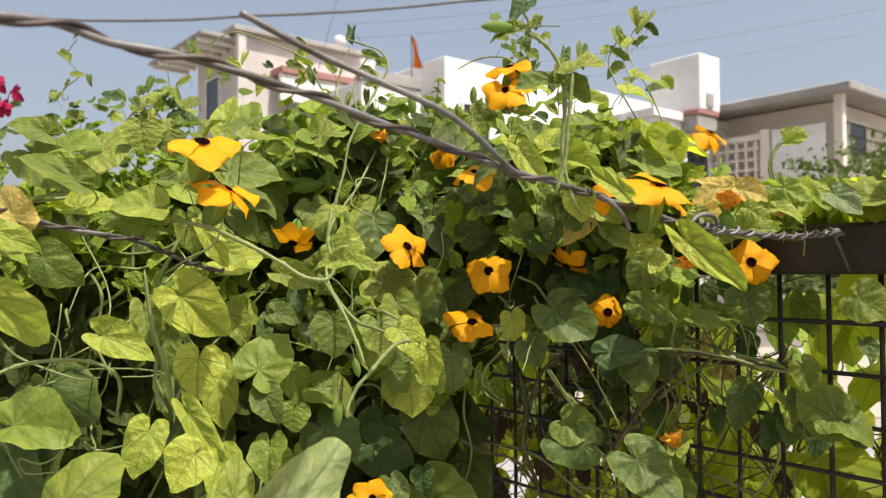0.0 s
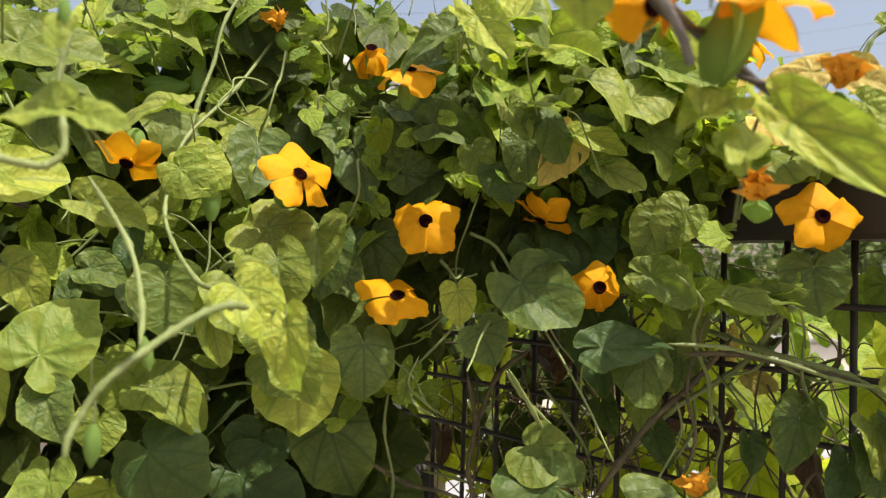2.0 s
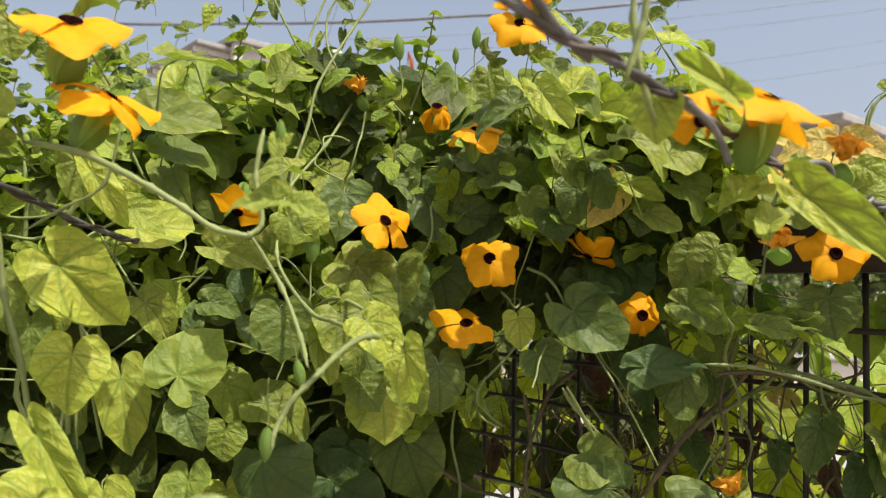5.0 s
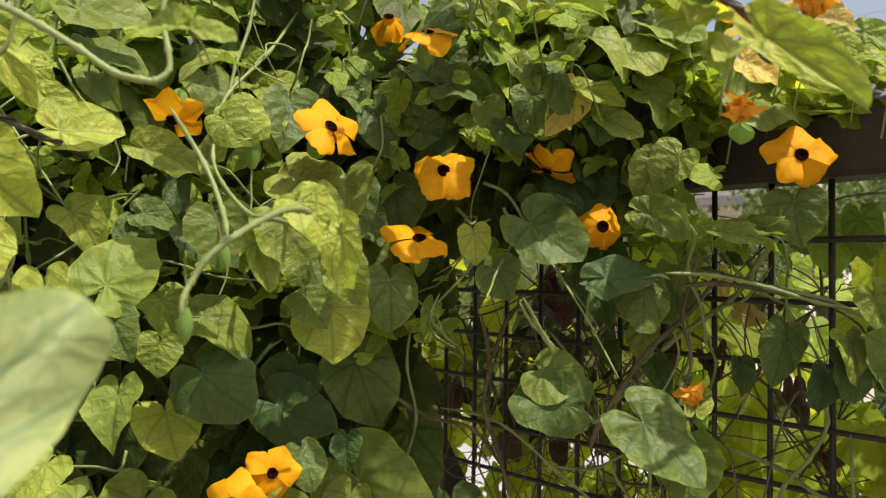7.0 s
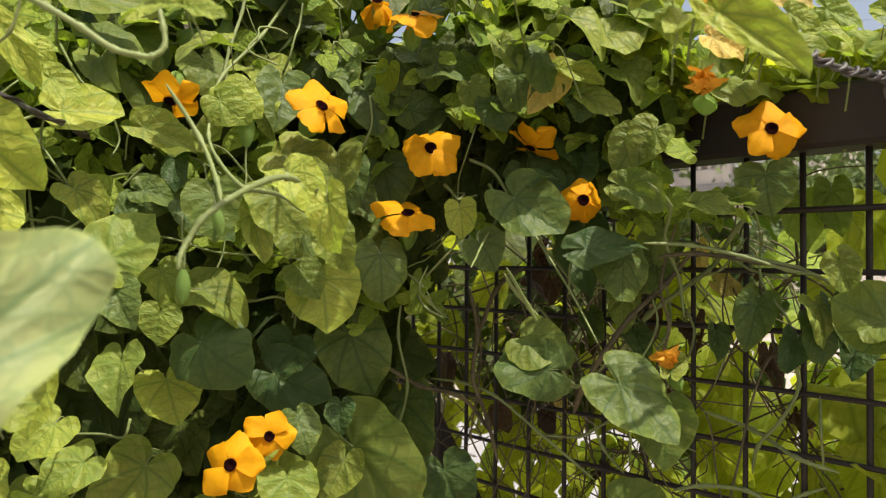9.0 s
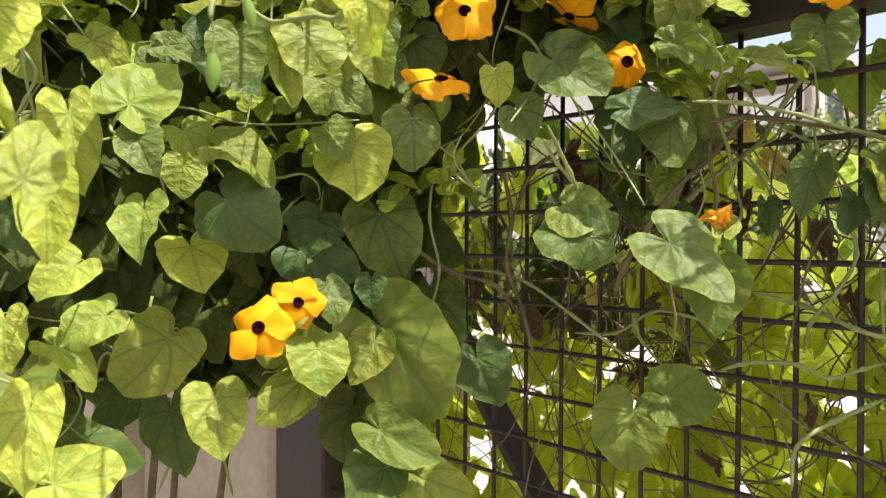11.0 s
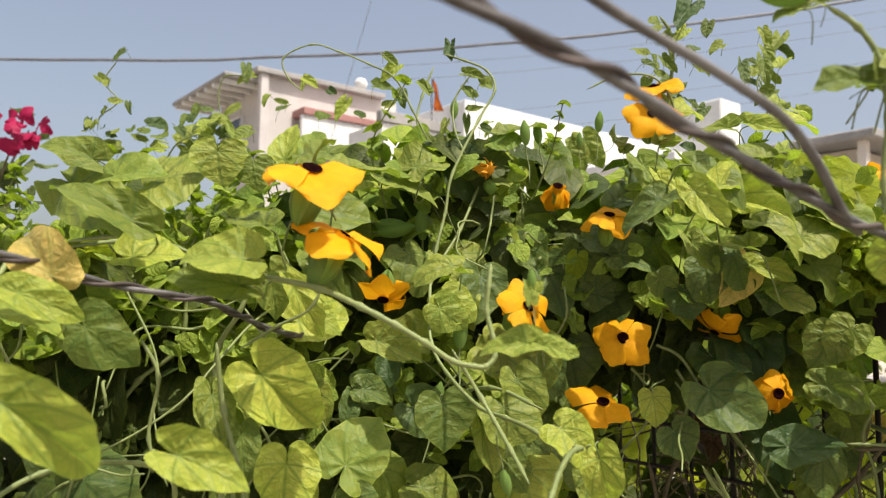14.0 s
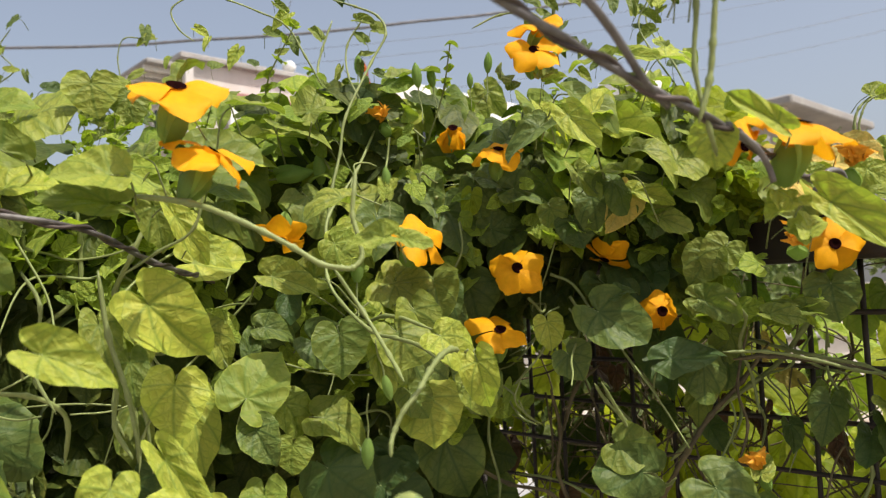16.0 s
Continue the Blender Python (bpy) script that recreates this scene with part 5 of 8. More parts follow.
leaf(vine, (-0.148, -0.560, 1.769), (0.34, -0.55, 0.77), (0.92, 0.34, -0.18), 0.038, 7, "y", 0.91)
leaf(vine, (-0.160, -0.461, 1.725), (0.80, -0.24, 0.56), (0.57, -0.03, -0.83), 0.027, 7, "m", 1.06)
leaf(vine, (-0.146, -0.451, 1.706), (0.92, -0.21, 0.32), (0.32, -0.01, -0.94), 0.024, 7, "m", 1.00)
leaf(vine, (-0.138, -0.446, 1.809), (0.42, -0.45, 0.79), (-0.90, -0.30, 0.32), 0.029, 7, "m", 1.01)
leaf(vine, (-0.155, -0.504, 1.792), (0.43, -0.49, 0.76), (0.54, 0.82, 0.21), 0.024, 1, "y", 1.10)
leaf(vine, (-0.179, -0.507, 1.833), (0.33, -0.66, 0.67), (0.80, 0.57, 0.16), 0.026, 1, "y", 1.08)
leaf(vine, (-0.243, -0.352, 1.815), (0.64, -0.11, 0.76), (0.67, 0.57, -0.48), 0.035, 0, "m", 0.95)
leaf(vine, (-0.240, -0.284, 1.811), (0.86, -0.17, 0.49), (0.52, 0.23, -0.82), 0.032, 6, "m", 1.02)
leaf(vine, (-0.157, -0.385, 1.848), (0.59, -0.21, 0.78), (0.05, 0.98, 0.22), 0.035, 7, "m", 0.97)
leaf(vine, (-0.071, -0.455, 1.832), (0.18, -0.70, 0.70), (-0.56, 0.52, 0.65), 0.028, 7, "m", 0.74)
leaf(vine, (-0.252, -0.294, 1.865), (0.36, -0.52, 0.78), (0.93, 0.20, -0.30), 0.044, 7, "m", 0.87)
leaf(vine, (-0.246, -0.216, 1.867), (0.53, -0.30, 0.79), (-0.65, -0.74, 0.16), 0.032, 4, "m", 1.07)
leaf(vine, (-0.269, -0.183, 1.885), (0.28, -0.61, 0.75), (0.80, 0.58, 0.16), 0.036, 0, "y", 1.01)
leaf(vine, (-0.239, -0.280, 1.875), (0.26, -0.62, 0.74), (0.34, 0.78, 0.54), 0.028, 4, "m", 1.03)
leaf(vine, (-0.150, -0.128, 1.883), (0.58, -0.60, 0.56), (0.70, -0.01, -0.72), 0.048, 7, "y", 0.83)
leaf(vine, (-0.060, -0.196, 1.861), (0.56, -0.29, 0.77), (0.82, 0.16, -0.54), 0.042, 7, "m", 0.91)
leaf(vine, (-0.053, -0.167, 1.842), (0.19, -0.68, 0.71), (0.97, -0.01, -0.27), 0.046, 3, "y", 0.62)
leaf(vine, (-0.052, -0.129, 1.830), (0.53, -0.49, 0.70), (0.85, 0.29, -0.45), 0.035, 5, "m", 0.99)
leaf(vine, (-0.041, -0.103, 1.822), (0.42, -0.60, 0.69), (0.69, 0.70, 0.19), 0.027, 4, "m", 1.09)
leaf(vine, (-0.038, -0.079, 1.844), (0.33, -0.55, 0.77), (0.94, 0.16, -0.29), 0.037, 7, "y", 1.09)
leaf(vine, (-0.074, -0.135, 1.811), (0.87, -0.14, 0.48), (0.50, 0.25, -0.83), 0.026, 6, "d", 1.01)
leaf(vine, (-0.043, -0.083, 1.803), (0.70, -0.27, 0.66), (0.66, 0.57, -0.48), 0.028, 2, "m", 1.01)
leaf(vine, (-0.099, -0.125, 1.803), (0.58, -0.77, 0.30), (0.26, -0.17, -0.95), 0.028, 0, "d", 1.01)
leaf(vine, (-0.189, -0.197, 1.726), (0.74, -0.58, 0.34), (0.54, 0.21, -0.82), 0.029, 0, "d", 0.86)
leaf(vine, (0.137, -0.017, 1.801), (0.41, -0.39, 0.82), (-0.91, -0.11, 0.40), 0.046, 7, "m", 1.02)
leaf(vine, (0.077, -0.003, 1.805), (0.45, -0.34, 0.82), (-0.79, 0.26, 0.54), 0.059, 7, "y", 0.77)
leaf(vine, (-0.107, -0.547, 1.668), (0.36, -0.53, 0.77), (0.76, 0.64, 0.08), 0.039, 3, "y", 0.98)
leaf(vine, (-0.116, -0.520, 1.618), (0.59, -0.60, 0.53), (-0.07, 0.62, 0.78), 0.041, 6, "m", 0.92)
leaf(vine, (-0.056, -0.444, 1.621), (0.89, -0.30, 0.34), (-0.22, 0.38, 0.90), 0.027, 5, "m", 0.87)
leaf(vine, (0.066, -0.031, 1.858), (0.59, -0.57, 0.57), (0.59, 0.79, 0.18), 0.019, 3, "m", 0.93)
leaf(vine, (-0.074, -0.052, 1.916), (0.58, -0.26, 0.77), (0.49, 0.87, -0.07), 0.029, 1, "y", 0.96)
leaf(vine, (0.051, -0.003, 1.786), (0.51, -0.26, 0.82), (-0.80, -0.50, 0.34), 0.043, 1, "m", 0.95)
leaf(vine, (0.058, 0.005, 1.794), (0.53, -0.33, 0.77), (0.31, 0.93, 0.18), 0.035, 3, "m", 0.98)
leaf(vine, (0.088, 0.042, 1.809), (0.45, -0.55, 0.70), (-0.63, 0.36, 0.68), 0.051, 7, "m", 0.72)
bud(vine, (-0.181, -0.284, 1.745), (0.07, -0.03, 0.99), 0.024)
bud(vine, (-0.216, -0.278, 1.698), (0.19, 0.10, 0.98), 0.023)
bud(vine, (-0.255, -0.261, 1.824), (0.01, -0.09, 0.99), 0.025)
bud(vine, (-0.216, -0.175, 1.905), (-0.05, -0.15, 0.98), 0.018)
bud(vine, (-0.430, -0.091, 1.982), (0.07, -0.03, 0.99), 0.022)
bud(vine, (-0.280, -0.288, 1.836), (0.67, 0.73, -0.12), 0.029)
bud(vine, (0.018, -0.414, 1.775), (0.01, -0.09, 0.99), 0.008)
bud(vine, (-0.198, -0.207, 1.896), (0.02, -0.15, 0.99), 0.019)
bud(vine, (-0.165, -0.163, 1.907), (0.12, -0.01, 0.99), 0.016)
bud(vine, (-0.174, -0.174, 1.895), (0.07, -0.08, 0.99), 0.012)
bud(vine, (-0.276, -0.288, 1.829), (0.62, 0.76, 0.18), 0.029)
bud(vine, (-0.039, -0.385, 1.670), (-0.09, 0.03, -0.99), 0.014)
bud(vine, (-0.047, -0.368, 1.696), (0.09, 0.22, -0.98), 0.012)
stem(vine, [(-0.372, -0.164, 2.010), (-0.374, -0.176, 1.978), (-0.370, -0.184, 1.951), (-0.347, -0.186, 1.916), (-0.336, -0.200, 1.877), (-0.330, -0.217, 1.831), (-0.319, -0.233, 1.809), (-0.326, -0.238, 1.793)], 0.0011, 0.0013)
stem(vine, [(-0.382, -0.240, 1.796), (-0.334, -0.243, 1.761), (-0.310, -0.245, 1.732), (-0.287, -0.246, 1.706), (-0.263, -0.249, 1.690), (-0.237, -0.249, 1.670)], 0.0012, 0.0012)
stem(vine, [(-0.780, -0.352, 2.080), (-0.791, -0.363, 2.054), (-0.782, -0.348, 2.030), (-0.797, -0.364, 2.011), (-0.800, -0.366, 1.993)], 0.0008, 0.0008)
stem(vine, [(-0.595, -0.262, 2.034), (-0.608, -0.280, 2.034), (-0.614, -0.285, 2.013), (-0.615, -0.281, 1.987)], 0.0007, 0.0007)
stem(vine, [(-0.312, -0.336, 1.938), (-0.318, -0.346, 1.948), (-0.320, -0.350, 1.964), (-0.306, -0.333, 1.975), (-0.294, -0.316, 1.970), (-0.281, -0.297, 1.961), (-0.269, -0.280, 1.950), (-0.263, -0.267, 1.926), (-0.258, -0.256, 1.904)], 0.0006, 0.0008)
stem(vine, [(-0.246, -0.251, 1.970), (-0.236, -0.237, 1.965), (-0.227, -0.222, 1.958), (-0.216, -0.223, 1.940), (-0.218, -0.237, 1.915), (-0.217, -0.263, 1.870), (-0.215, -0.271, 1.840), (-0.212, -0.281, 1.813), (-0.209, -0.288, 1.784)], 0.0008, 0.0012)
stem(vine, [(-0.234, -0.231, 1.956), (-0.243, -0.241, 1.934), (-0.237, -0.245, 1.908), (-0.225, -0.242, 1.885)], 0.0007, 0.0008)
stem(vine, [(-0.158, 0.081, 2.031), (-0.166, 0.073, 2.012), (-0.161, 0.066, 1.990), (-0.138, 0.071, 1.947), (-0.119, 0.072, 1.902)], 0.0007, 0.0009)
stem(vine, [(-0.141, -0.203, 1.927), (-0.128, -0.186, 1.937), (-0.107, -0.175, 1.934), (-0.100, -0.163, 1.920), (-0.099, -0.156, 1.896)], 0.0007, 0.0008)
stem(vine, [(-0.119, -0.148, 1.988), (-0.115, -0.139, 1.972), (-0.112, -0.146, 1.934), (-0.114, -0.160, 1.891)], 0.0012, 0.0015)
stem(vine, [(0.104, -0.366, 1.867), (0.110, -0.358, 1.860), (0.114, -0.353, 1.849), (0.115, -0.351, 1.831), (0.113, -0.351, 1.809), (0.115, -0.347, 1.787), (0.112, -0.337, 1.779)], 0.0010, 0.0009)
stem(vine, [(0.067, -0.029, 1.858), (0.060, -0.038, 1.849), (0.057, -0.041, 1.836), (0.058, -0.038, 1.820)], 0.0008, 0.0010)
stem(vine, [(-0.098, -0.035, 1.975), (-0.104, -0.042, 1.955), (-0.095, -0.043, 1.932), (-0.070, -0.043, 1.890), (-0.052, -0.050, 1.863)], 0.0007, 0.0008)
stem(vine, [(-0.092, -0.144, 1.667), (-0.093, -0.130, 1.653), (-0.087, -0.111, 1.634), (-0.078, -0.102, 1.616), (-0.072, -0.097, 1.599)], 0.0013, 0.0011)
stem(vine, [(-0.084, -0.110, 1.601), (-0.076, -0.101, 1.598), (-0.064, -0.103, 1.592), (-0.054, -0.106, 1.599)], 0.0013, 0.0012)
stem(vine, [(-0.017, -0.029, 1.689), (-0.031, -0.047, 1.662), (-0.047, -0.066, 1.638), (-0.059, -0.080, 1.613), (-0.074, -0.084, 1.587), (-0.090, -0.073, 1.567)], 0.0016, 0.0020, STEM_OLD)
stem(vine, [(-0.020, -0.093, 1.687), (0.000, -0.070, 1.686), (0.023, -0.046, 1.679), (0.041, -0.026, 1.671), (0.056, -0.009, 1.667)], 0.0012, 0.0011)
stem(vine, [(-0.013, -0.098, 1.725), (-0.009, -0.079, 1.711), (-0.022, -0.064, 1.690), (-0.026, -0.040, 1.664), (-0.023, -0.039, 1.638)], 0.0011, 0.0012)
stem(vine, [(0.046, -0.005, 1.669), (0.023, -0.030, 1.676), (-0.007, -0.049, 1.681), (-0.030, -0.060, 1.679)], 0.0013, 0.0016, STEM_OLD)
stem(vine, [(-0.025, -0.048, 1.522), (-0.006, -0.042, 1.528), (0.017, -0.031, 1.528), (0.029, -0.018, 1.520), (0.043, -0.002, 1.526), (0.052, 0.009, 1.530)], 0.0014, 0.0012)
stem(vine, [(0.060, -0.014, 1.512), (0.036, -0.026, 1.496), (0.025, -0.040, 1.486), (0.016, -0.035, 1.473), (0.016, -0.037, 1.452)], 0.0015, 0.0013)
stem(vine, [(-0.057, -0.053, 1.534), (-0.045, -0.069, 1.555), (-0.048, -0.070, 1.577), (-0.044, -0.064, 1.602), (-0.035, -0.053, 1.631), (-0.038, -0.055, 1.653)], 0.0008, 0.0008)
stem(vine, [(-0.079, -0.063, 1.520), (-0.120, -0.078, 1.550), (-0.156, -0.086, 1.572), (-0.179, -0.097, 1.580), (-0.204, -0.109, 1.582)], 0.0011, 0.0010)
stem(vine, [(-0.252, -0.209, 1.577), (-0.252, -0.207, 1.607), (-0.243, -0.209, 1.639)], 0.0010, 0.0010)
stem(vine, [(-0.304, -0.254, 1.545), (-0.310, -0.260, 1.558), (-0.316, -0.265, 1.568)], 0.0011, 0.0011)
stem(vine, [(-0.348, -0.330, 1.585), (-0.351, -0.316, 1.604), (-0.347, -0.297, 1.624), (-0.342, -0.274, 1.637)], 0.0014, 0.0012)
stem(vine, [(-0.323, -0.238, 1.406), (-0.327, -0.241, 1.424), (-0.330, -0.243, 1.436)], 0.0011, 0.0011)
stem(vine, [(-0.363, -0.281, 1.407), (-0.356, -0.273, 1.433), (-0.370, -0.257, 1.451)], 0.0011, 0.0011)
stem(vine, [(-0.326, -0.372, 1.726), (-0.322, -0.369, 1.690), (-0.336, -0.358, 1.655), (-0.350, -0.345, 1.609), (-0.360, -0.346, 1.553), (-0.378, -0.354, 1.495)], 0.0011, 0.0012)
stem(vine, [(-0.132, -0.161, 1.636), (-0.142, -0.171, 1.645), (-0.159, -0.159, 1.659), (-0.142, -0.139, 1.690), (-0.139, -0.134, 1.720)], 0.0008, 0.0010)
stem(vine, [(-0.228, -0.264, 1.707), (-0.145, -0.289, 1.722), (-0.095, -0.294, 1.714)], 0.0011, 0.0012)
stem(vine, [(-0.348, -0.462, 1.686), (-0.332, -0.445, 1.719), (-0.314, -0.424, 1.743), (-0.308, -0.423, 1.779), (-0.307, -0.426, 1.807)], 0.0016, 0.0016)
stem(vine, [(-0.272, -0.398, 1.623), (-0.270, -0.403, 1.669), (-0.273, -0.414, 1.713), (-0.269, -0.414, 1.744), (-0.241, -0.414, 1.765), (-0.234, -0.408, 1.784)], 0.0018, 0.0016)
stem(vine, [(-0.240, -0.388, 1.628), (-0.241, -0.396, 1.665), (-0.242, -0.403, 1.701), (-0.238, -0.402, 1.723)], 0.0011, 0.0011)
stem(vine, [(-0.215, -0.519, 1.799), (-0.220, -0.494, 1.804), (-0.227, -0.469, 1.806), (-0.215, -0.452, 1.799)], 0.0012, 0.0012)
leaf(vine, (-0.277, -0.283, 1.969), (0.75, -0.54, 0.39), (0.63, 0.43, -0.64), 0.013, 3, "m", 0.60)
leaf(vine, (-0.276, -0.275, 1.962), (0.87, -0.32, 0.37), (0.02, -0.74, -0.67), 0.018, 1, "y", 0.60)
leaf(vine, (-0.242, -0.230, 1.958), (0.43, -0.83, 0.35), (0.90, 0.35, -0.27), 0.017, 1, "m", 0.60)
leaf(vine, (-0.232, -0.222, 1.949), (0.71, -0.46, 0.53), (0.52, 0.85, 0.06), 0.010, 3, "m", 1.43)
leaf(vine, (-0.235, -0.230, 1.938), (0.74, -0.55, 0.40), (-0.58, -0.21, 0.78), 0.016, 7, "m", 0.81)
leaf(vine, (-0.255, -0.258, 1.941), (0.69, -0.61, 0.41), (-0.61, -0.19, 0.77), 0.017, 3, "m", 0.61)
leaf(vine, (-0.250, -0.240, 1.980), (0.34, -0.73, 0.60), (0.46, -0.43, -0.78), 0.021, 3, "d", 0.60)
leaf(vine, (-0.302, -0.305, 1.933), (0.85, -0.36, 0.37), (0.13, -0.55, -0.83), 0.018, 1, "y", 0.60)
leaf(vine, (-0.310, -0.322, 1.920), (0.58, -0.52, 0.64), (0.27, 0.86, 0.45), 0.010, 1, "m", 1.14)
leaf(vine, (-0.290, -0.297, 1.921), (0.69, -0.42, 0.59), (-0.72, -0.22, 0.67), 0.011, 1, "d", 0.75)
leaf(vine, (-0.316, -0.332, 1.950), (0.75, -0.53, 0.39), (0.65, 0.55, -0.53), 0.012, 1, "y", 0.71)
leaf(vine, (-0.278, -0.281, 1.930), (0.60, -0.70, 0.41), (0.40, 0.70, 0.59), 0.010, 7, "m", 1.50)
leaf(vine, (-0.255, -0.239, 1.918), (0.36, -0.74, 0.56), (0.20, -0.53, -0.83), 0.016, 7, "m", 0.65)
leaf(vine, (-0.258, -0.252, 1.903), (0.82, -0.41, 0.40), (-0.55, -0.37, 0.75), 0.012, 7, "m", 0.78)
leaf(vine, (-0.239, -0.227, 1.928), (0.42, -0.66, 0.62), (0.59, 0.72, 0.37), 0.013, 7, "m", 1.37)
leaf(vine, (-0.245, -0.227, 1.922), (0.67, -0.48, 0.57), (0.44, -0.36, -0.82), 0.015, 7, "m", 0.60)
leaf(vine, (-0.236, -0.217, 1.914), (0.62, -0.51, 0.59), (0.78, 0.51, -0.37), 0.012, 1, "d", 0.65)
leaf(vine, (-0.253, -0.232, 1.904), (0.47, -0.66, 0.58), (0.67, -0.17, -0.73), 0.015, 7, "y", 0.68)
leaf(vine, (-0.281, -0.288, 1.945), (0.63, -0.44, 0.65), (0.58, 0.82, 0.01), 0.015, 1, "m", 0.80)
leaf(vine, (-0.273, -0.270, 1.941), (0.61, -0.68, 0.43), (0.39, -0.21, -0.89), 0.014, 7, "d", 0.93)
leaf(vine, (-0.115, -0.159, 1.972), (0.42, -0.77, 0.47), (0.14, 0.58, 0.81), 0.011, 1, "m", 0.63)
leaf(vine, (-0.110, -0.145, 1.964), (0.30, -0.84, 0.46), (0.18, -0.43, -0.88), 0.011, 1, "m", 0.60)
leaf(vine, (-0.116, -0.159, 1.948), (0.91, -0.19, 0.37), (-0.33, 0.19, 0.93), 0.013, 3, "m", 0.61)
leaf(vine, (-0.117, -0.154, 1.942), (0.69, -0.35, 0.64), (0.50, 0.86, -0.06), 0.010, 3, "m", 1.02)
leaf(vine, (-0.111, -0.137, 1.935), (0.65, -0.39, 0.66), (0.12, -0.80, -0.59), 0.017, 1, "d", 0.60)
leaf(vine, (-0.123, -0.153, 1.932), (0.63, -0.46, 0.63), (0.64, -0.17, -0.75), 0.018, 1, "d", 0.60)
leaf(vine, (-0.123, -0.157, 1.939), (0.27, -0.77, 0.57), (0.10, -0.57, -0.82), 0.011, 1, "y", 0.87)
leaf(vine, (-0.113, -0.137, 1.925), (0.38, -0.70, 0.60), (0.48, -0.41, -0.78), 0.020, 7, "d", 0.60)
leaf(vine, (-0.121, -0.165, 1.956), (0.77, -0.37, 0.51), (-0.63, -0.51, 0.58), 0.012, 7, "m", 1.00)
leaf(vine, (-0.103, -0.144, 1.958), (0.75, -0.37, 0.56), (0.24, 0.93, 0.29), 0.015, 7, "m", 0.74)
leaf(vine, (-0.116, -0.147, 1.954), (0.42, -0.72, 0.55), (0.72, -0.12, -0.69), 0.017, 7, "m", 0.64)
leaf(vine, (-0.104, -0.139, 1.975), (0.77, -0.47, 0.42), (-0.12, -0.76, -0.64), 0.013, 1, "y", 0.69)
leaf(vine, (-0.102, -0.132, 1.919), (0.89, -0.22, 0.39), (-0.44, -0.33, 0.84), 0.011, 1, "d", 0.63)
leaf(vine, (-0.100, -0.122, 1.919), (0.72, -0.48, 0.49), (0.00, -0.71, -0.70), 0.014, 1, "d", 0.60)
leaf(vine, (-0.121, -0.153, 1.903), (0.53, -0.76, 0.37), (-0.54, -0.65, -0.53), 0.008, 3, "m", 1.28)
leaf(vine, (-0.118, -0.147, 1.892), (0.50, -0.73, 0.46), (0.71, 0.65, 0.27), 0.016, 3, "y", 0.78)
leaf(vine, (-0.106, -0.130, 1.888), (0.93, -0.02, 0.37), (-0.22, -0.85, 0.50), 0.010, 1, "d", 1.13)
leaf(vine, (-0.104, -0.125, 1.899), (0.56, -0.74, 0.38), (0.72, 0.20, -0.67), 0.012, 1, "m", 0.60)
leaf(vine, (-0.095, -0.116, 1.905), (0.56, -0.65, 0.50), (-0.29, -0.73, -0.63), 0.009, 7, "m", 1.01)
leaf(vine, (-0.134, -0.171, 1.886), (0.44, -0.65, 0.62), (0.16, 0.74, 0.65), 0.011, 3, "m", 1.02)
leaf(vine, (-0.134, -0.182, 1.891), (0.87, -0.00, 0.49), (-0.36, 0.67, 0.65), 0.025, 1, "m", 0.60)
leaf(vine, (-0.092, -0.114, 1.906), (0.53, -0.55, 0.65), (0.63, 0.77, 0.13), 0.014, 3, "m", 0.75)
leaf(vine, (-0.165, 0.079, 2.044), (0.57, -0.63, 0.52), (0.45, -0.29, -0.84), 0.020, 1, "m", 0.60)
leaf(vine, (-0.165, 0.075, 2.008), (0.85, -0.31, 0.42), (-0.49, -0.76, 0.44), 0.018, 3, "d", 0.81)
leaf(vine, (-0.156, 0.093, 2.039), (0.69, -0.46, 0.56), (0.10, -0.70, -0.71), 0.029, 3, "m", 0.60)
leaf(vine, (-0.156, 0.091, 2.029), (0.58, -0.67, 0.45), (0.73, 0.18, -0.67), 0.018, 1, "d", 0.60)
leaf(vine, (-0.175, 0.067, 1.994), (0.60, -0.49, 0.64), (0.74, 0.64, -0.20), 0.014, 1, "d", 0.95)
leaf(vine, (-0.159, 0.088, 2.014), (0.60, -0.47, 0.65), (0.02, -0.80, -0.60), 0.016, 1, "m", 0.60)
leaf(vine, (-0.149, 0.112, 1.969), (0.49, -0.62, 0.62), (0.82, 0.09, -0.56), 0.017, 3, "y", 0.80)
leaf(vine, (-0.154, 0.098, 1.957), (0.33, -0.74, 0.59), (0.50, 0.67, 0.55), 0.019, 7, "d", 1.24)
leaf(vine, (-0.780, -0.345, 2.092), (0.61, -0.55, 0.56), (-0.04, -0.73, -0.68), 0.020, 7, "d", 0.77)
leaf(vine, (-0.780, -0.362, 2.049), (0.53, -0.57, 0.63), (-0.65, 0.20, 0.73), 0.019, 1, "m", 0.60)
leaf(vine, (-0.779, -0.356, 2.027), (0.82, -0.02, 0.58), (-0.14, 0.97, 0.22), 0.018, 3, "m", 0.60)
leaf(vine, (-0.795, -0.359, 2.021), (0.63, -0.67, 0.39), (0.06, -0.45, -0.90), 0.011, 3, "m", 0.77)
leaf(vine, (-0.796, -0.368, 2.060), (0.75, -0.53, 0.41), (0.66, 0.53, -0.53), 0.017, 3, "m", 0.81)
leaf(vine, (-0.779, -0.336, 2.028), (0.70, -0.58, 0.43), (0.49, -0.04, -0.87), 0.016, 7, "d", 0.72)
leaf(vine, (-0.731, -0.266, 2.025), (0.73, -0.55, 0.41), (0.22, -0.38, -0.90), 0.020, 1, "m", 0.60)
leaf(vine, (-0.716, -0.262, 2.020), (0.74, -0.31, 0.60), (0.25, 0.95, 0.18), 0.014, 1, "d", 0.90)
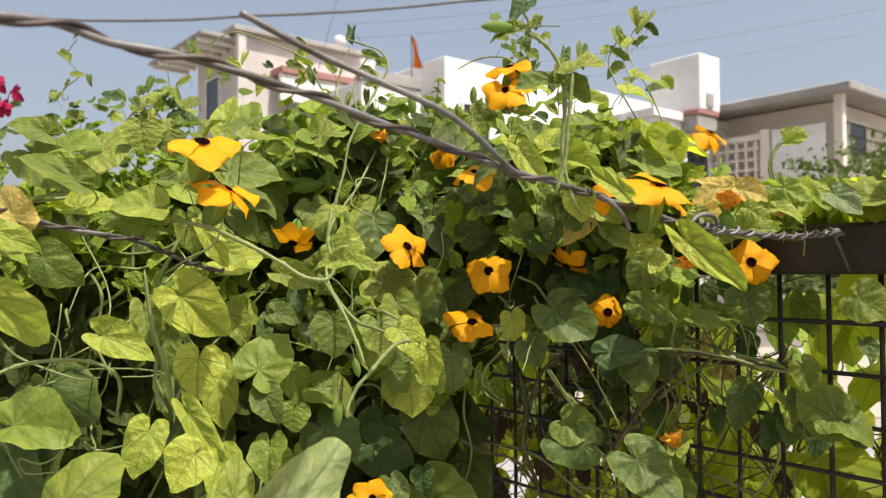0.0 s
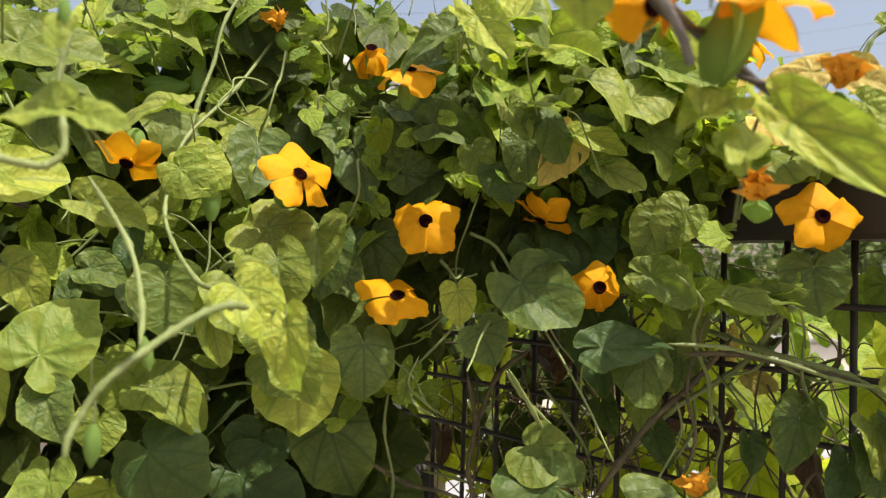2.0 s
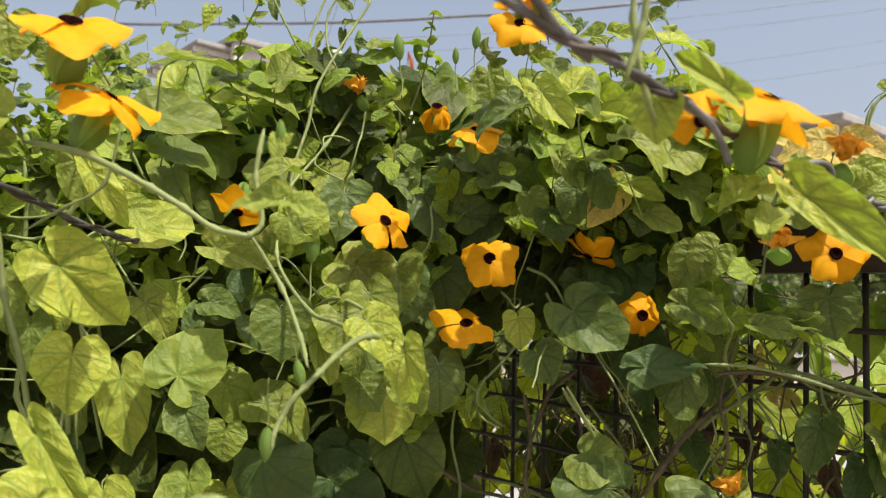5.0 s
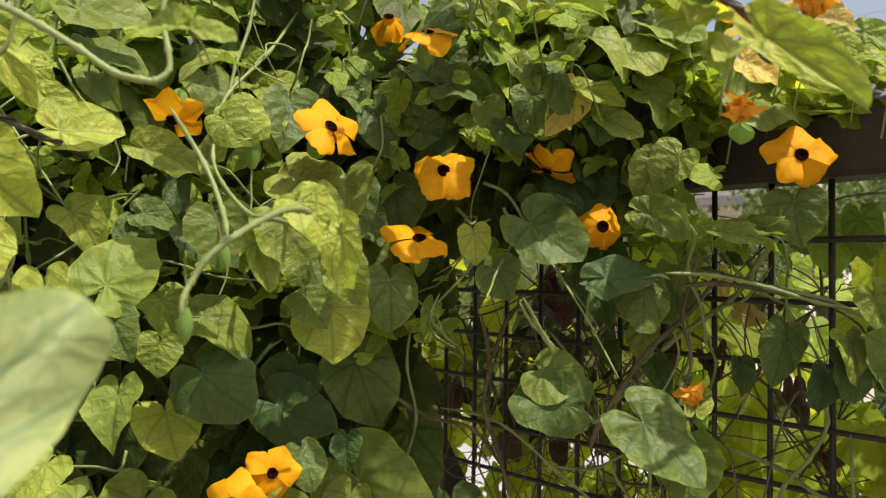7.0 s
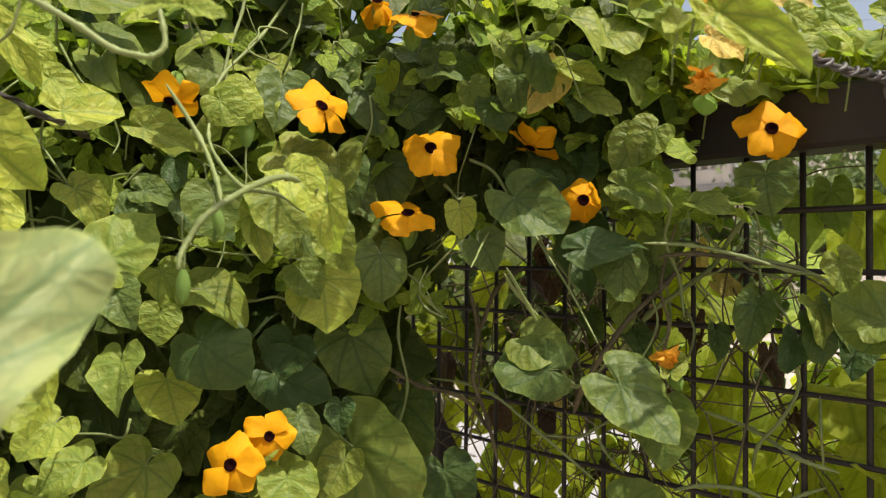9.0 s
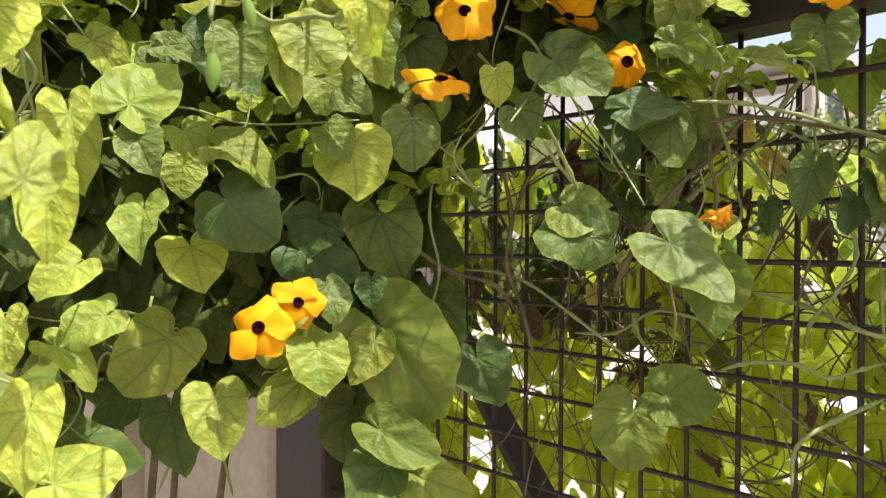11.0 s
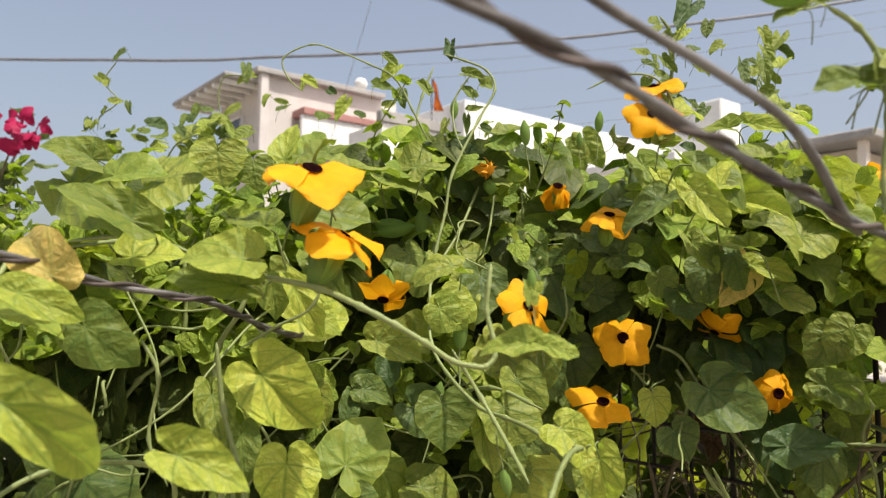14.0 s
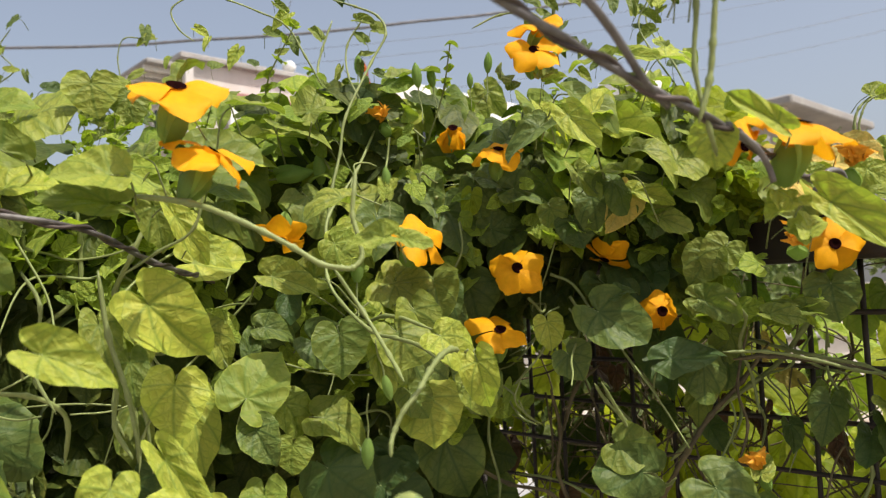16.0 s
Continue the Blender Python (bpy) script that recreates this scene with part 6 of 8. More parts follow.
leaf(vine, (-0.740, -0.276, 2.014), (0.49, -0.59, 0.64), (0.30, -0.57, -0.77), 0.017, 1, "m", 0.60)
leaf(vine, (-0.755, -0.304, 2.006), (0.90, -0.08, 0.44), (0.41, 0.54, -0.74), 0.017, 1, "m", 0.73)
leaf(vine, (-0.716, -0.254, 2.006), (0.53, -0.56, 0.63), (0.55, 0.80, 0.24), 0.016, 3, "m", 1.18)
leaf(vine, (-0.767, -0.323, 1.992), (0.63, -0.44, 0.65), (0.34, 0.90, 0.28), 0.013, 7, "m", 1.50)
leaf(vine, (-0.702, -0.225, 2.027), (0.78, -0.25, 0.58), (0.00, -0.91, -0.40), 0.019, 7, "m", 0.73)
leaf(vine, (-0.732, -0.266, 2.002), (0.69, -0.32, 0.65), (0.72, 0.32, -0.60), 0.015, 3, "d", 0.78)
leaf(vine, (-0.769, -0.319, 1.982), (0.92, -0.13, 0.37), (-0.31, -0.83, 0.47), 0.017, 1, "m", 0.69)
leaf(vine, (-0.602, -0.259, 2.046), (0.79, -0.12, 0.61), (0.59, -0.19, -0.79), 0.023, 1, "d", 0.60)
leaf(vine, (-0.597, -0.254, 2.036), (0.73, -0.30, 0.62), (-0.03, -0.91, -0.41), 0.019, 1, "m", 0.60)
leaf(vine, (-0.613, -0.289, 1.984), (0.78, -0.22, 0.60), (-0.40, 0.57, 0.72), 0.014, 3, "m", 0.72)
leaf(vine, (-0.584, -0.239, 2.012), (0.41, -0.77, 0.47), (0.00, -0.52, -0.85), 0.013, 1, "y", 0.67)
leaf(vine, (-0.572, -0.224, 2.005), (0.91, -0.20, 0.38), (-0.37, -0.80, 0.48), 0.013, 7, "m", 0.80)
leaf(vine, (-0.569, -0.230, 1.996), (0.75, -0.41, 0.52), (-0.04, 0.76, 0.66), 0.018, 7, "d", 0.75)
leaf(vine, (-0.544, -0.182, 2.022), (0.46, -0.80, 0.39), (0.81, 0.21, -0.55), 0.013, 3, "d", 0.91)
leaf(vine, (-0.560, -0.204, 2.034), (0.75, -0.40, 0.53), (0.35, -0.43, -0.83), 0.017, 3, "y", 0.65)
leaf(vine, (-0.101, -0.034, 1.984), (0.60, -0.67, 0.44), (0.46, -0.16, -0.87), 0.018, 1, "m", 0.60)
leaf(vine, (-0.090, -0.031, 1.969), (0.45, -0.58, 0.69), (-0.02, 0.76, 0.65), 0.020, 1, "y", 0.60)
leaf(vine, (-0.105, -0.047, 1.962), (0.56, -0.68, 0.47), (-0.13, 0.49, 0.86), 0.014, 1, "m", 0.60)
leaf(vine, (-0.103, -0.036, 1.964), (0.70, -0.55, 0.44), (0.71, 0.54, -0.45), 0.017, 1, "m", 0.60)
leaf(vine, (-0.097, -0.034, 1.948), (0.20, -0.78, 0.59), (-0.70, -0.54, -0.48), 0.016, 1, "m", 0.98)
leaf(vine, (-0.089, -0.029, 1.934), (0.39, -0.64, 0.67), (-0.70, 0.28, 0.66), 0.015, 7, "m", 0.90)
leaf(vine, (-0.054, -0.207, 1.958), (0.69, -0.27, 0.68), (0.25, -0.78, -0.57), 0.027, 1, "d", 0.60)
leaf(vine, (-0.045, -0.201, 1.946), (0.47, -0.73, 0.50), (0.13, -0.50, -0.85), 0.011, 7, "d", 1.01)
leaf(vine, (-0.050, -0.214, 1.927), (0.30, -0.73, 0.62), (0.24, 0.68, 0.70), 0.010, 7, "d", 1.50)
leaf(vine, (-0.115, -0.170, 1.946), (0.82, -0.32, 0.46), (0.46, 0.85, -0.22), 0.012, 1, "d", 0.70)
leaf(vine, (-0.049, -0.206, 1.920), (0.69, -0.47, 0.56), (0.71, 0.25, -0.66), 0.010, 3, "m", 1.09)
leaf(vine, (-0.109, -0.152, 1.934), (0.65, -0.32, 0.69), (0.14, -0.85, -0.52), 0.018, 7, "d", 0.85)
leaf(vine, (-0.062, -0.232, 1.944), (0.56, -0.45, 0.70), (-0.13, 0.79, 0.60), 0.012, 1, "m", 0.73)
leaf(vine, (-0.061, -0.219, 1.940), (0.90, -0.16, 0.42), (0.13, -0.81, -0.58), 0.014, 3, "m", 0.60)
leaf(vine, (-0.040, -0.196, 1.933), (0.47, -0.58, 0.67), (-0.32, -0.82, -0.48), 0.010, 7, "m", 1.19)
leaf(vine, (-0.034, -0.183, 1.921), (0.72, -0.36, 0.60), (0.43, -0.44, -0.79), 0.017, 7, "d", 0.65)
leaf(vine, (-0.026, -0.172, 1.924), (0.48, -0.60, 0.64), (0.40, -0.49, -0.78), 0.021, 7, "m", 0.60)
leaf(vine, (0.120, -0.350, 1.847), (0.44, -0.55, 0.71), (0.29, 0.84, 0.46), 0.023, 7, "m", 0.75)
leaf(vine, (0.110, -0.355, 1.843), (0.70, -0.38, 0.61), (-0.40, -0.90, -0.10), 0.021, 3, "m", 0.79)
leaf(vine, (0.114, -0.354, 1.845), (0.89, -0.42, 0.20), (-0.07, 0.27, 0.96), 0.012, 3, "m", 0.75)
leaf(vine, (0.109, -0.344, 1.843), (0.38, -0.54, 0.75), (0.91, 0.10, -0.40), 0.018, 3, "m", 0.67)
bud(vine, (0.100, -0.372, 1.869), (-0.63, -0.78, 0.03), 0.015)
leaf(vine, (0.099, -0.371, 1.866), (0.36, -0.45, 0.81), (-0.46, -0.85, -0.27), 0.013, 7, "m", 1.13)
leaf(vine, (0.103, -0.369, 1.868), (0.66, -0.61, 0.44), (-0.71, -0.33, 0.61), 0.010, 7, "m", 0.76)
leaf(vine, (0.045, -0.094, 1.813), (0.50, -0.61, 0.61), (-0.86, -0.26, 0.45), 0.030, 3, "o", 0.93)
leaf(vine, (0.048, -0.059, 1.810), (0.63, -0.31, 0.71), (0.11, 0.94, 0.31), 0.029, 1, "o", 0.87)
leaf(vine, (0.052, -0.137, 1.794), (0.73, -0.58, 0.35), (0.67, 0.55, -0.49), 0.021, 3, "o", 1.21)
leaf(vine, (0.070, -0.062, 1.794), (0.34, -0.47, 0.81), (-0.94, -0.17, 0.29), 0.024, 3, "o", 0.94)
leaf(vine, (0.011, -0.044, 1.793), (0.34, -0.47, 0.81), (0.63, 0.76, 0.17), 0.041, 2, "m", 0.96)
leaf(vine, (-0.278, -0.518, 1.612), (0.55, -0.66, 0.51), (0.67, -0.01, -0.74), 0.050, 5, "d", 1.02)
leaf(vine, (-0.282, -0.492, 1.630), (0.58, -0.59, 0.56), (0.33, -0.45, -0.83), 0.049, 5, "d", 1.00)
leaf(vine, (-0.294, -0.486, 1.664), (0.74, -0.57, 0.38), (0.64, 0.43, -0.63), 0.042, 6, "d", 0.99)
stem(vine, [(-0.087, -0.526, 1.666), (-0.091, -0.528, 1.653), (-0.098, -0.536, 1.647), (-0.104, -0.545, 1.650), (-0.102, -0.542, 1.642), (-0.090, -0.527, 1.643)], 0.0005, 0.0004)
stem(vine, [(-0.163, -0.496, 1.753), (-0.157, -0.489, 1.735), (-0.161, -0.491, 1.706), (-0.155, -0.483, 1.684)], 0.0010, 0.0008)
stem(vine, [(-0.140, -0.468, 1.752), (-0.138, -0.464, 1.720), (-0.133, -0.457, 1.691), (-0.131, -0.452, 1.662)], 0.0013, 0.0012)
stem(vine, [(-0.104, -0.428, 1.800), (-0.109, -0.433, 1.771), (-0.121, -0.446, 1.760), (-0.133, -0.459, 1.749)], 0.0007, 0.0007)
stem(vine, [(-0.069, -0.381, 1.750), (-0.061, -0.369, 1.727), (-0.038, -0.372, 1.707), (-0.019, -0.379, 1.696)], 0.0010, 0.0010)
stem(vine, [(-0.072, -0.163, 1.671), (-0.076, -0.138, 1.646), (-0.079, -0.110, 1.615), (-0.070, -0.100, 1.590)], 0.0013, 0.0012)
stem(vine, [(-0.165, -0.176, 1.671), (-0.153, -0.162, 1.657), (-0.147, -0.156, 1.642), (-0.140, -0.147, 1.634)], 0.0008, 0.0007)
stem(vine, [(-0.135, -0.173, 1.672), (-0.139, -0.177, 1.657), (-0.142, -0.165, 1.646), (-0.141, -0.149, 1.635)], 0.0007, 0.0007)
stem(vine, [(-0.155, -0.104, 1.622), (-0.153, -0.088, 1.654), (-0.145, -0.066, 1.671)], 0.0018, 0.0016, STEM_OLD)
stem(vine, [(-0.167, -0.103, 1.654), (-0.163, -0.098, 1.620), (-0.166, -0.100, 1.587), (-0.159, -0.091, 1.554), (-0.154, -0.084, 1.521)], 0.0016, 0.0016, STEM_OLD)
stem(vine, [(-0.186, -0.153, 1.655), (-0.189, -0.155, 1.619), (-0.185, -0.149, 1.582), (-0.191, -0.155, 1.546)], 0.0011, 0.0011)
stem(vine, [(-0.197, -0.163, 1.598), (-0.186, -0.136, 1.581), (-0.171, -0.105, 1.570), (-0.164, -0.081, 1.540)], 0.0016, 0.0013, STEM_OLD)
stem(vine, [(-0.021, -0.051, 1.704), (-0.029, -0.058, 1.660), (-0.025, -0.054, 1.631), (-0.032, -0.059, 1.602)], 0.0010, 0.0010, STEM_OLD)
leaf(vine, (-0.103, 0.023, 1.649), (0.34, -0.78, 0.51), (0.53, -0.29, -0.80), 0.030, 5, "b", 0.60)
leaf(vine, (-0.086, 0.021, 1.634), (0.66, -0.68, 0.32), (0.12, -0.32, -0.94), 0.023, 5, "b", 0.65)
leaf(vine, (-0.106, 0.018, 1.622), (0.60, -0.67, 0.44), (0.62, 0.05, -0.79), 0.023, 5, "b", 0.66)
leaf(vine, (-0.109, 0.021, 1.660), (0.86, -0.42, 0.27), (0.21, -0.19, -0.96), 0.021, 5, "b", 0.74)
leaf(vine, (-0.028, 0.017, 1.661), (0.56, -0.63, 0.54), (0.83, 0.45, -0.32), 0.019, 5, "o", 0.92)
leaf(vine, (-0.208, 0.015, 1.660), (0.72, -0.46, 0.52), (0.69, 0.53, -0.49), 0.027, 5, "b", 1.12)
leaf(vine, (-0.190, 0.021, 1.656), (0.80, -0.55, 0.27), (0.20, -0.18, -0.96), 0.020, 5, "b", 0.84)
leaf(vine, (0.008, 0.020, 1.613), (0.66, -0.70, 0.28), (0.21, -0.18, -0.96), 0.019, 5, "b", 0.79)
leaf(vine, (0.011, 0.020, 1.600), (0.66, -0.51, 0.54), (0.57, -0.12, -0.81), 0.017, 5, "b", 0.76)
leaf(vine, (-0.179, 0.018, 1.561), (0.63, -0.60, 0.48), (0.46, -0.21, -0.86), 0.022, 5, "o", 0.60)
leaf(vine, (-0.047, 0.023, 1.688), (0.44, -0.80, 0.40), (0.31, -0.28, -0.90), 0.022, 5, "o", 0.60)
leaf(vine, (-0.127, 0.022, 1.686), (0.41, -0.88, 0.25), (0.04, -0.25, -0.96), 0.018, 5, "b", 0.86)
leaf(vine, (-0.327, 0.019, 1.574), (0.71, -0.44, 0.55), (0.49, -0.24, -0.83), 0.031, 5, "b", 0.62)
leaf(vine, (-0.249, 0.014, 1.535), (0.86, -0.14, 0.49), (0.50, 0.21, -0.83), 0.023, 5, "b", 1.15)
leaf(vine, (-0.193, 0.018, 1.540), (0.44, -0.80, 0.42), (0.32, -0.29, -0.90), 0.021, 5, "b", 0.91)
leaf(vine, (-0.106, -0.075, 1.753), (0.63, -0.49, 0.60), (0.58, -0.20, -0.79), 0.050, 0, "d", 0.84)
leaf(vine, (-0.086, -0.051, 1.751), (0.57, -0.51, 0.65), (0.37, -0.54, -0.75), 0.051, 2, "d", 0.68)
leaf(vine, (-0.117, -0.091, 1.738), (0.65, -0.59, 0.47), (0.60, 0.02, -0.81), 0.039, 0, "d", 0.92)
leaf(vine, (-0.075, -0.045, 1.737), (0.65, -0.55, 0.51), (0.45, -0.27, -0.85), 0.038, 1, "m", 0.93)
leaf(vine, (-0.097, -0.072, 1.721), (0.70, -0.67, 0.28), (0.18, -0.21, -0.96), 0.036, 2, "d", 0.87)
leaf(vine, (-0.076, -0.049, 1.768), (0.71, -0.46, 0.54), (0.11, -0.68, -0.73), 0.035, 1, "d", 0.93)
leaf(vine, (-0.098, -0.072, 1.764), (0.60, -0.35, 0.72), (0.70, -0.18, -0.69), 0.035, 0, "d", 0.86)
leaf(vine, (-0.616, -0.301, 1.954), (0.62, -0.53, 0.57), (0.17, -0.62, -0.77), 0.018, 7, "y", 0.87)
leaf(vine, (-0.681, -0.275, 1.979), (0.35, -0.74, 0.57), (0.82, -0.04, -0.56), 0.017, 3, "m", 0.94)
leaf(vine, (-0.638, -0.257, 1.970), (0.70, -0.22, 0.67), (0.61, -0.29, -0.74), 0.019, 7, "d", 0.93)
leaf(vine, (-0.616, -0.282, 1.983), (0.50, -0.73, 0.46), (0.44, 0.67, 0.59), 0.009, 4, "m", 1.28)
leaf(vine, (-0.651, -0.261, 1.951), (0.76, -0.46, 0.44), (0.37, 0.88, 0.28), 0.021, 7, "d", 0.99)
leaf(vine, (-0.600, -0.298, 1.973), (0.56, -0.66, 0.50), (0.37, 0.74, 0.56), 0.011, 6, "m", 0.93)
leaf(vine, (-0.595, -0.303, 1.962), (0.85, -0.31, 0.42), (-0.41, -0.90, 0.17), 0.015, 0, "y", 0.97)
leaf(vine, (-0.667, -0.304, 1.969), (0.49, -0.70, 0.51), (0.23, 0.67, 0.71), 0.027, 3, "m", 0.96)
leaf(vine, (-0.653, -0.305, 1.949), (0.45, -0.77, 0.45), (-0.35, -0.62, -0.70), 0.020, 7, "m", 0.89)
leaf(vine, (-0.675, -0.277, 1.990), (0.66, -0.53, 0.53), (0.57, -0.10, -0.81), 0.019, 7, "d", 0.61)
leaf(vine, (-0.597, -0.261, 1.972), (0.80, -0.33, 0.51), (-0.22, -0.94, -0.28), 0.017, 7, "m", 0.87)
leaf(vine, (-0.593, -0.279, 1.974), (0.44, -0.75, 0.49), (0.62, -0.15, -0.77), 0.017, 7, "y", 0.70)
leaf(vine, (-0.638, -0.320, 1.973), (0.68, -0.45, 0.58), (0.72, 0.21, -0.66), 0.014, 1, "d", 0.86)
leaf(vine, (-0.675, -0.297, 1.962), (0.32, -0.78, 0.53), (0.93, 0.13, -0.35), 0.035, 3, "m", 0.60)
leaf(vine, (-0.623, -0.355, 1.969), (0.91, -0.08, 0.41), (-0.02, 0.97, 0.24), 0.021, 7, "d", 1.04)
leaf(vine, (-0.658, -0.332, 1.965), (0.55, -0.52, 0.66), (-0.80, -0.53, 0.25), 0.016, 0, "m", 1.08)
leaf(vine, (-0.619, -0.303, 1.941), (0.17, -0.78, 0.60), (0.96, -0.03, -0.30), 0.033, 7, "m", 0.65)
leaf(vine, (-0.613, -0.304, 1.940), (0.77, -0.32, 0.56), (-0.63, -0.18, 0.76), 0.014, 3, "m", 1.06)
leaf(vine, (-0.578, -0.299, 1.930), (0.79, -0.42, 0.44), (-0.02, 0.70, 0.71), 0.028, 5, "m", 0.85)
leaf(vine, (-0.638, -0.280, 1.930), (0.82, -0.30, 0.48), (-0.55, -0.59, 0.58), 0.020, 1, "y", 0.82)
leaf(vine, (-0.579, -0.312, 1.967), (0.70, -0.23, 0.68), (-0.38, 0.69, 0.62), 0.032, 7, "y", 0.68)
leaf(vine, (-0.580, -0.262, 1.967), (0.68, -0.38, 0.63), (-0.14, -0.91, -0.40), 0.020, 1, "m", 1.07)
leaf(vine, (-0.592, -0.294, 1.982), (0.75, -0.24, 0.63), (0.44, 0.88, -0.20), 0.013, 0, "m", 0.99)
leaf(vine, (-0.606, -0.258, 1.960), (0.82, -0.08, 0.57), (-0.57, -0.30, 0.77), 0.011, 2, "y", 1.09)
leaf(vine, (-0.624, -0.292, 1.978), (0.80, -0.37, 0.48), (0.57, 0.19, -0.80), 0.014, 1, "m", 1.10)
leaf(vine, (-0.574, -0.290, 1.939), (0.44, -0.68, 0.57), (0.62, 0.70, 0.35), 0.011, 4, "m", 1.05)
leaf(vine, (-0.647, -0.263, 1.997), (0.46, -0.69, 0.55), (0.77, 0.00, -0.64), 0.014, 7, "y", 0.86)
leaf(vine, (-0.669, -0.293, 1.952), (0.77, -0.37, 0.52), (-0.59, -0.72, 0.36), 0.016, 1, "m", 0.86)
leaf(vine, (-0.700, -0.319, 1.940), (0.68, -0.41, 0.62), (-0.34, 0.57, 0.74), 0.021, 7, "m", 1.03)
leaf(vine, (-0.692, -0.303, 1.975), (0.40, -0.70, 0.59), (0.84, 0.03, -0.54), 0.017, 7, "m", 0.76)
leaf(vine, (-0.639, -0.298, 1.935), (0.67, -0.44, 0.59), (0.27, -0.60, -0.76), 0.014, 6, "m", 1.01)
leaf(vine, (-0.610, -0.316, 1.982), (0.45, -0.76, 0.47), (0.42, -0.28, -0.86), 0.010, 4, "d", 1.04)
leaf(vine, (-0.637, -0.296, 1.962), (0.60, -0.40, 0.69), (-0.78, -0.19, 0.59), 0.014, 2, "m", 1.08)
leaf(vine, (-0.601, -0.285, 1.964), (0.82, -0.38, 0.43), (0.06, 0.81, 0.59), 0.018, 3, "d", 0.95)
leaf(vine, (-0.687, -0.290, 1.988), (0.38, -0.73, 0.56), (0.00, -0.61, -0.80), 0.010, 6, "m", 1.40)
leaf(vine, (-0.607, -0.291, 1.926), (0.46, -0.78, 0.42), (-0.75, -0.09, 0.65), 0.021, 7, "m", 0.72)
leaf(vine, (-0.653, -0.281, 1.940), (0.78, -0.11, 0.62), (0.03, 0.98, 0.14), 0.027, 5, "m", 0.98)
leaf(vine, (-0.674, -0.276, 1.977), (0.69, -0.42, 0.59), (0.54, 0.84, -0.02), 0.013, 6, "m", 1.01)
leaf(vine, (-0.629, -0.275, 1.940), (0.63, -0.35, 0.70), (-0.50, 0.50, 0.70), 0.033, 7, "d", 0.88)
leaf(vine, (-0.632, -0.281, 1.982), (0.47, -0.55, 0.69), (0.50, -0.48, -0.72), 0.017, 7, "d", 0.85)
leaf(vine, (-0.609, -0.346, 1.941), (0.68, -0.53, 0.50), (-0.73, -0.60, 0.35), 0.015, 5, "y", 0.99)
leaf(vine, (-0.593, -0.307, 1.929), (0.76, -0.44, 0.48), (0.10, 0.81, 0.59), 0.019, 7, "m", 1.00)
leaf(vine, (-0.626, -0.250, 1.949), (0.79, -0.27, 0.55), (-0.59, -0.53, 0.60), 0.027, 1, "d", 0.97)
leaf(vine, (-0.627, -0.349, 1.948), (0.52, -0.69, 0.50), (0.39, 0.72, 0.58), 0.015, 5, "m", 0.85)
leaf(vine, (-0.594, -0.288, 1.947), (0.25, -0.82, 0.50), (0.50, 0.55, 0.66), 0.016, 4, "d", 1.12)
leaf(vine, (-0.650, -0.286, 1.987), (0.73, -0.30, 0.63), (0.09, -0.86, -0.50), 0.020, 7, "d", 0.71)
leaf(vine, (-0.765, -0.377, 1.995), (0.60, -0.51, 0.62), (0.12, -0.71, -0.70), 0.013, 5, "m", 0.93)
leaf(vine, (-0.750, -0.362, 1.963), (0.71, -0.52, 0.46), (0.58, 0.81, 0.02), 0.016, 7, "m", 1.08)
leaf(vine, (-0.775, -0.382, 1.997), (0.56, -0.46, 0.69), (0.59, -0.36, -0.71), 0.020, 7, "d", 0.66)
leaf(vine, (-0.748, -0.371, 1.986), (0.18, -0.82, 0.54), (-0.98, -0.06, 0.23), 0.013, 7, "d", 0.96)
leaf(vine, (-0.728, -0.346, 1.984), (0.51, -0.52, 0.69), (-0.74, 0.15, 0.67), 0.013, 5, "m", 0.97)
leaf(vine, (-0.767, -0.387, 1.949), (0.69, -0.54, 0.48), (-0.68, -0.23, 0.70), 0.017, 5, "d", 0.84)
leaf(vine, (-0.732, -0.345, 1.948), (0.59, -0.68, 0.44), (-0.62, -0.04, 0.79), 0.017, 5, "d", 1.01)
leaf(vine, (-0.748, -0.365, 1.951), (0.56, -0.47, 0.68), (-0.82, -0.27, 0.50), 0.016, 0, "m", 1.00)
leaf(vine, (-0.767, -0.387, 1.962), (0.79, -0.33, 0.51), (-0.58, -0.16, 0.80), 0.014, 6, "m", 0.94)
leaf(vine, (-0.757, -0.356, 1.964), (0.82, -0.05, 0.57), (0.25, -0.86, -0.44), 0.034, 7, "m", 0.60)
leaf(vine, (-0.749, -0.366, 1.963), (0.69, -0.25, 0.68), (0.19, 0.97, 0.17), 0.018, 0, "m", 1.02)
leaf(vine, (-0.758, -0.384, 1.988), (0.46, -0.67, 0.58), (-0.66, 0.18, 0.73), 0.016, 3, "m", 0.85)
leaf(vine, (-0.765, -0.393, 1.953), (0.64, -0.37, 0.67), (-0.34, 0.64, 0.69), 0.032, 7, "d", 0.60)
leaf(vine, (-0.760, -0.387, 1.983), (0.18, -0.79, 0.58), (-0.95, 0.02, 0.31), 0.016, 3, "m", 0.93)
leaf(vine, (-0.741, -0.361, 1.980), (0.71, -0.39, 0.59), (-0.39, 0.47, 0.79), 0.013, 7, "m", 0.97)
leaf(vine, (-0.749, -0.366, 1.978), (0.88, -0.18, 0.44), (0.21, 0.98, -0.01), 0.011, 3, "d", 0.88)
leaf(vine, (-0.497, -0.258, 1.924), (0.65, -0.74, 0.16), (-0.07, 0.15, 0.98), 0.043, 1, "y", 0.75)
leaf(vine, (-0.475, -0.238, 1.924), (0.76, -0.49, 0.42), (-0.37, 0.20, 0.91), 0.047, 1, "y", 0.68)
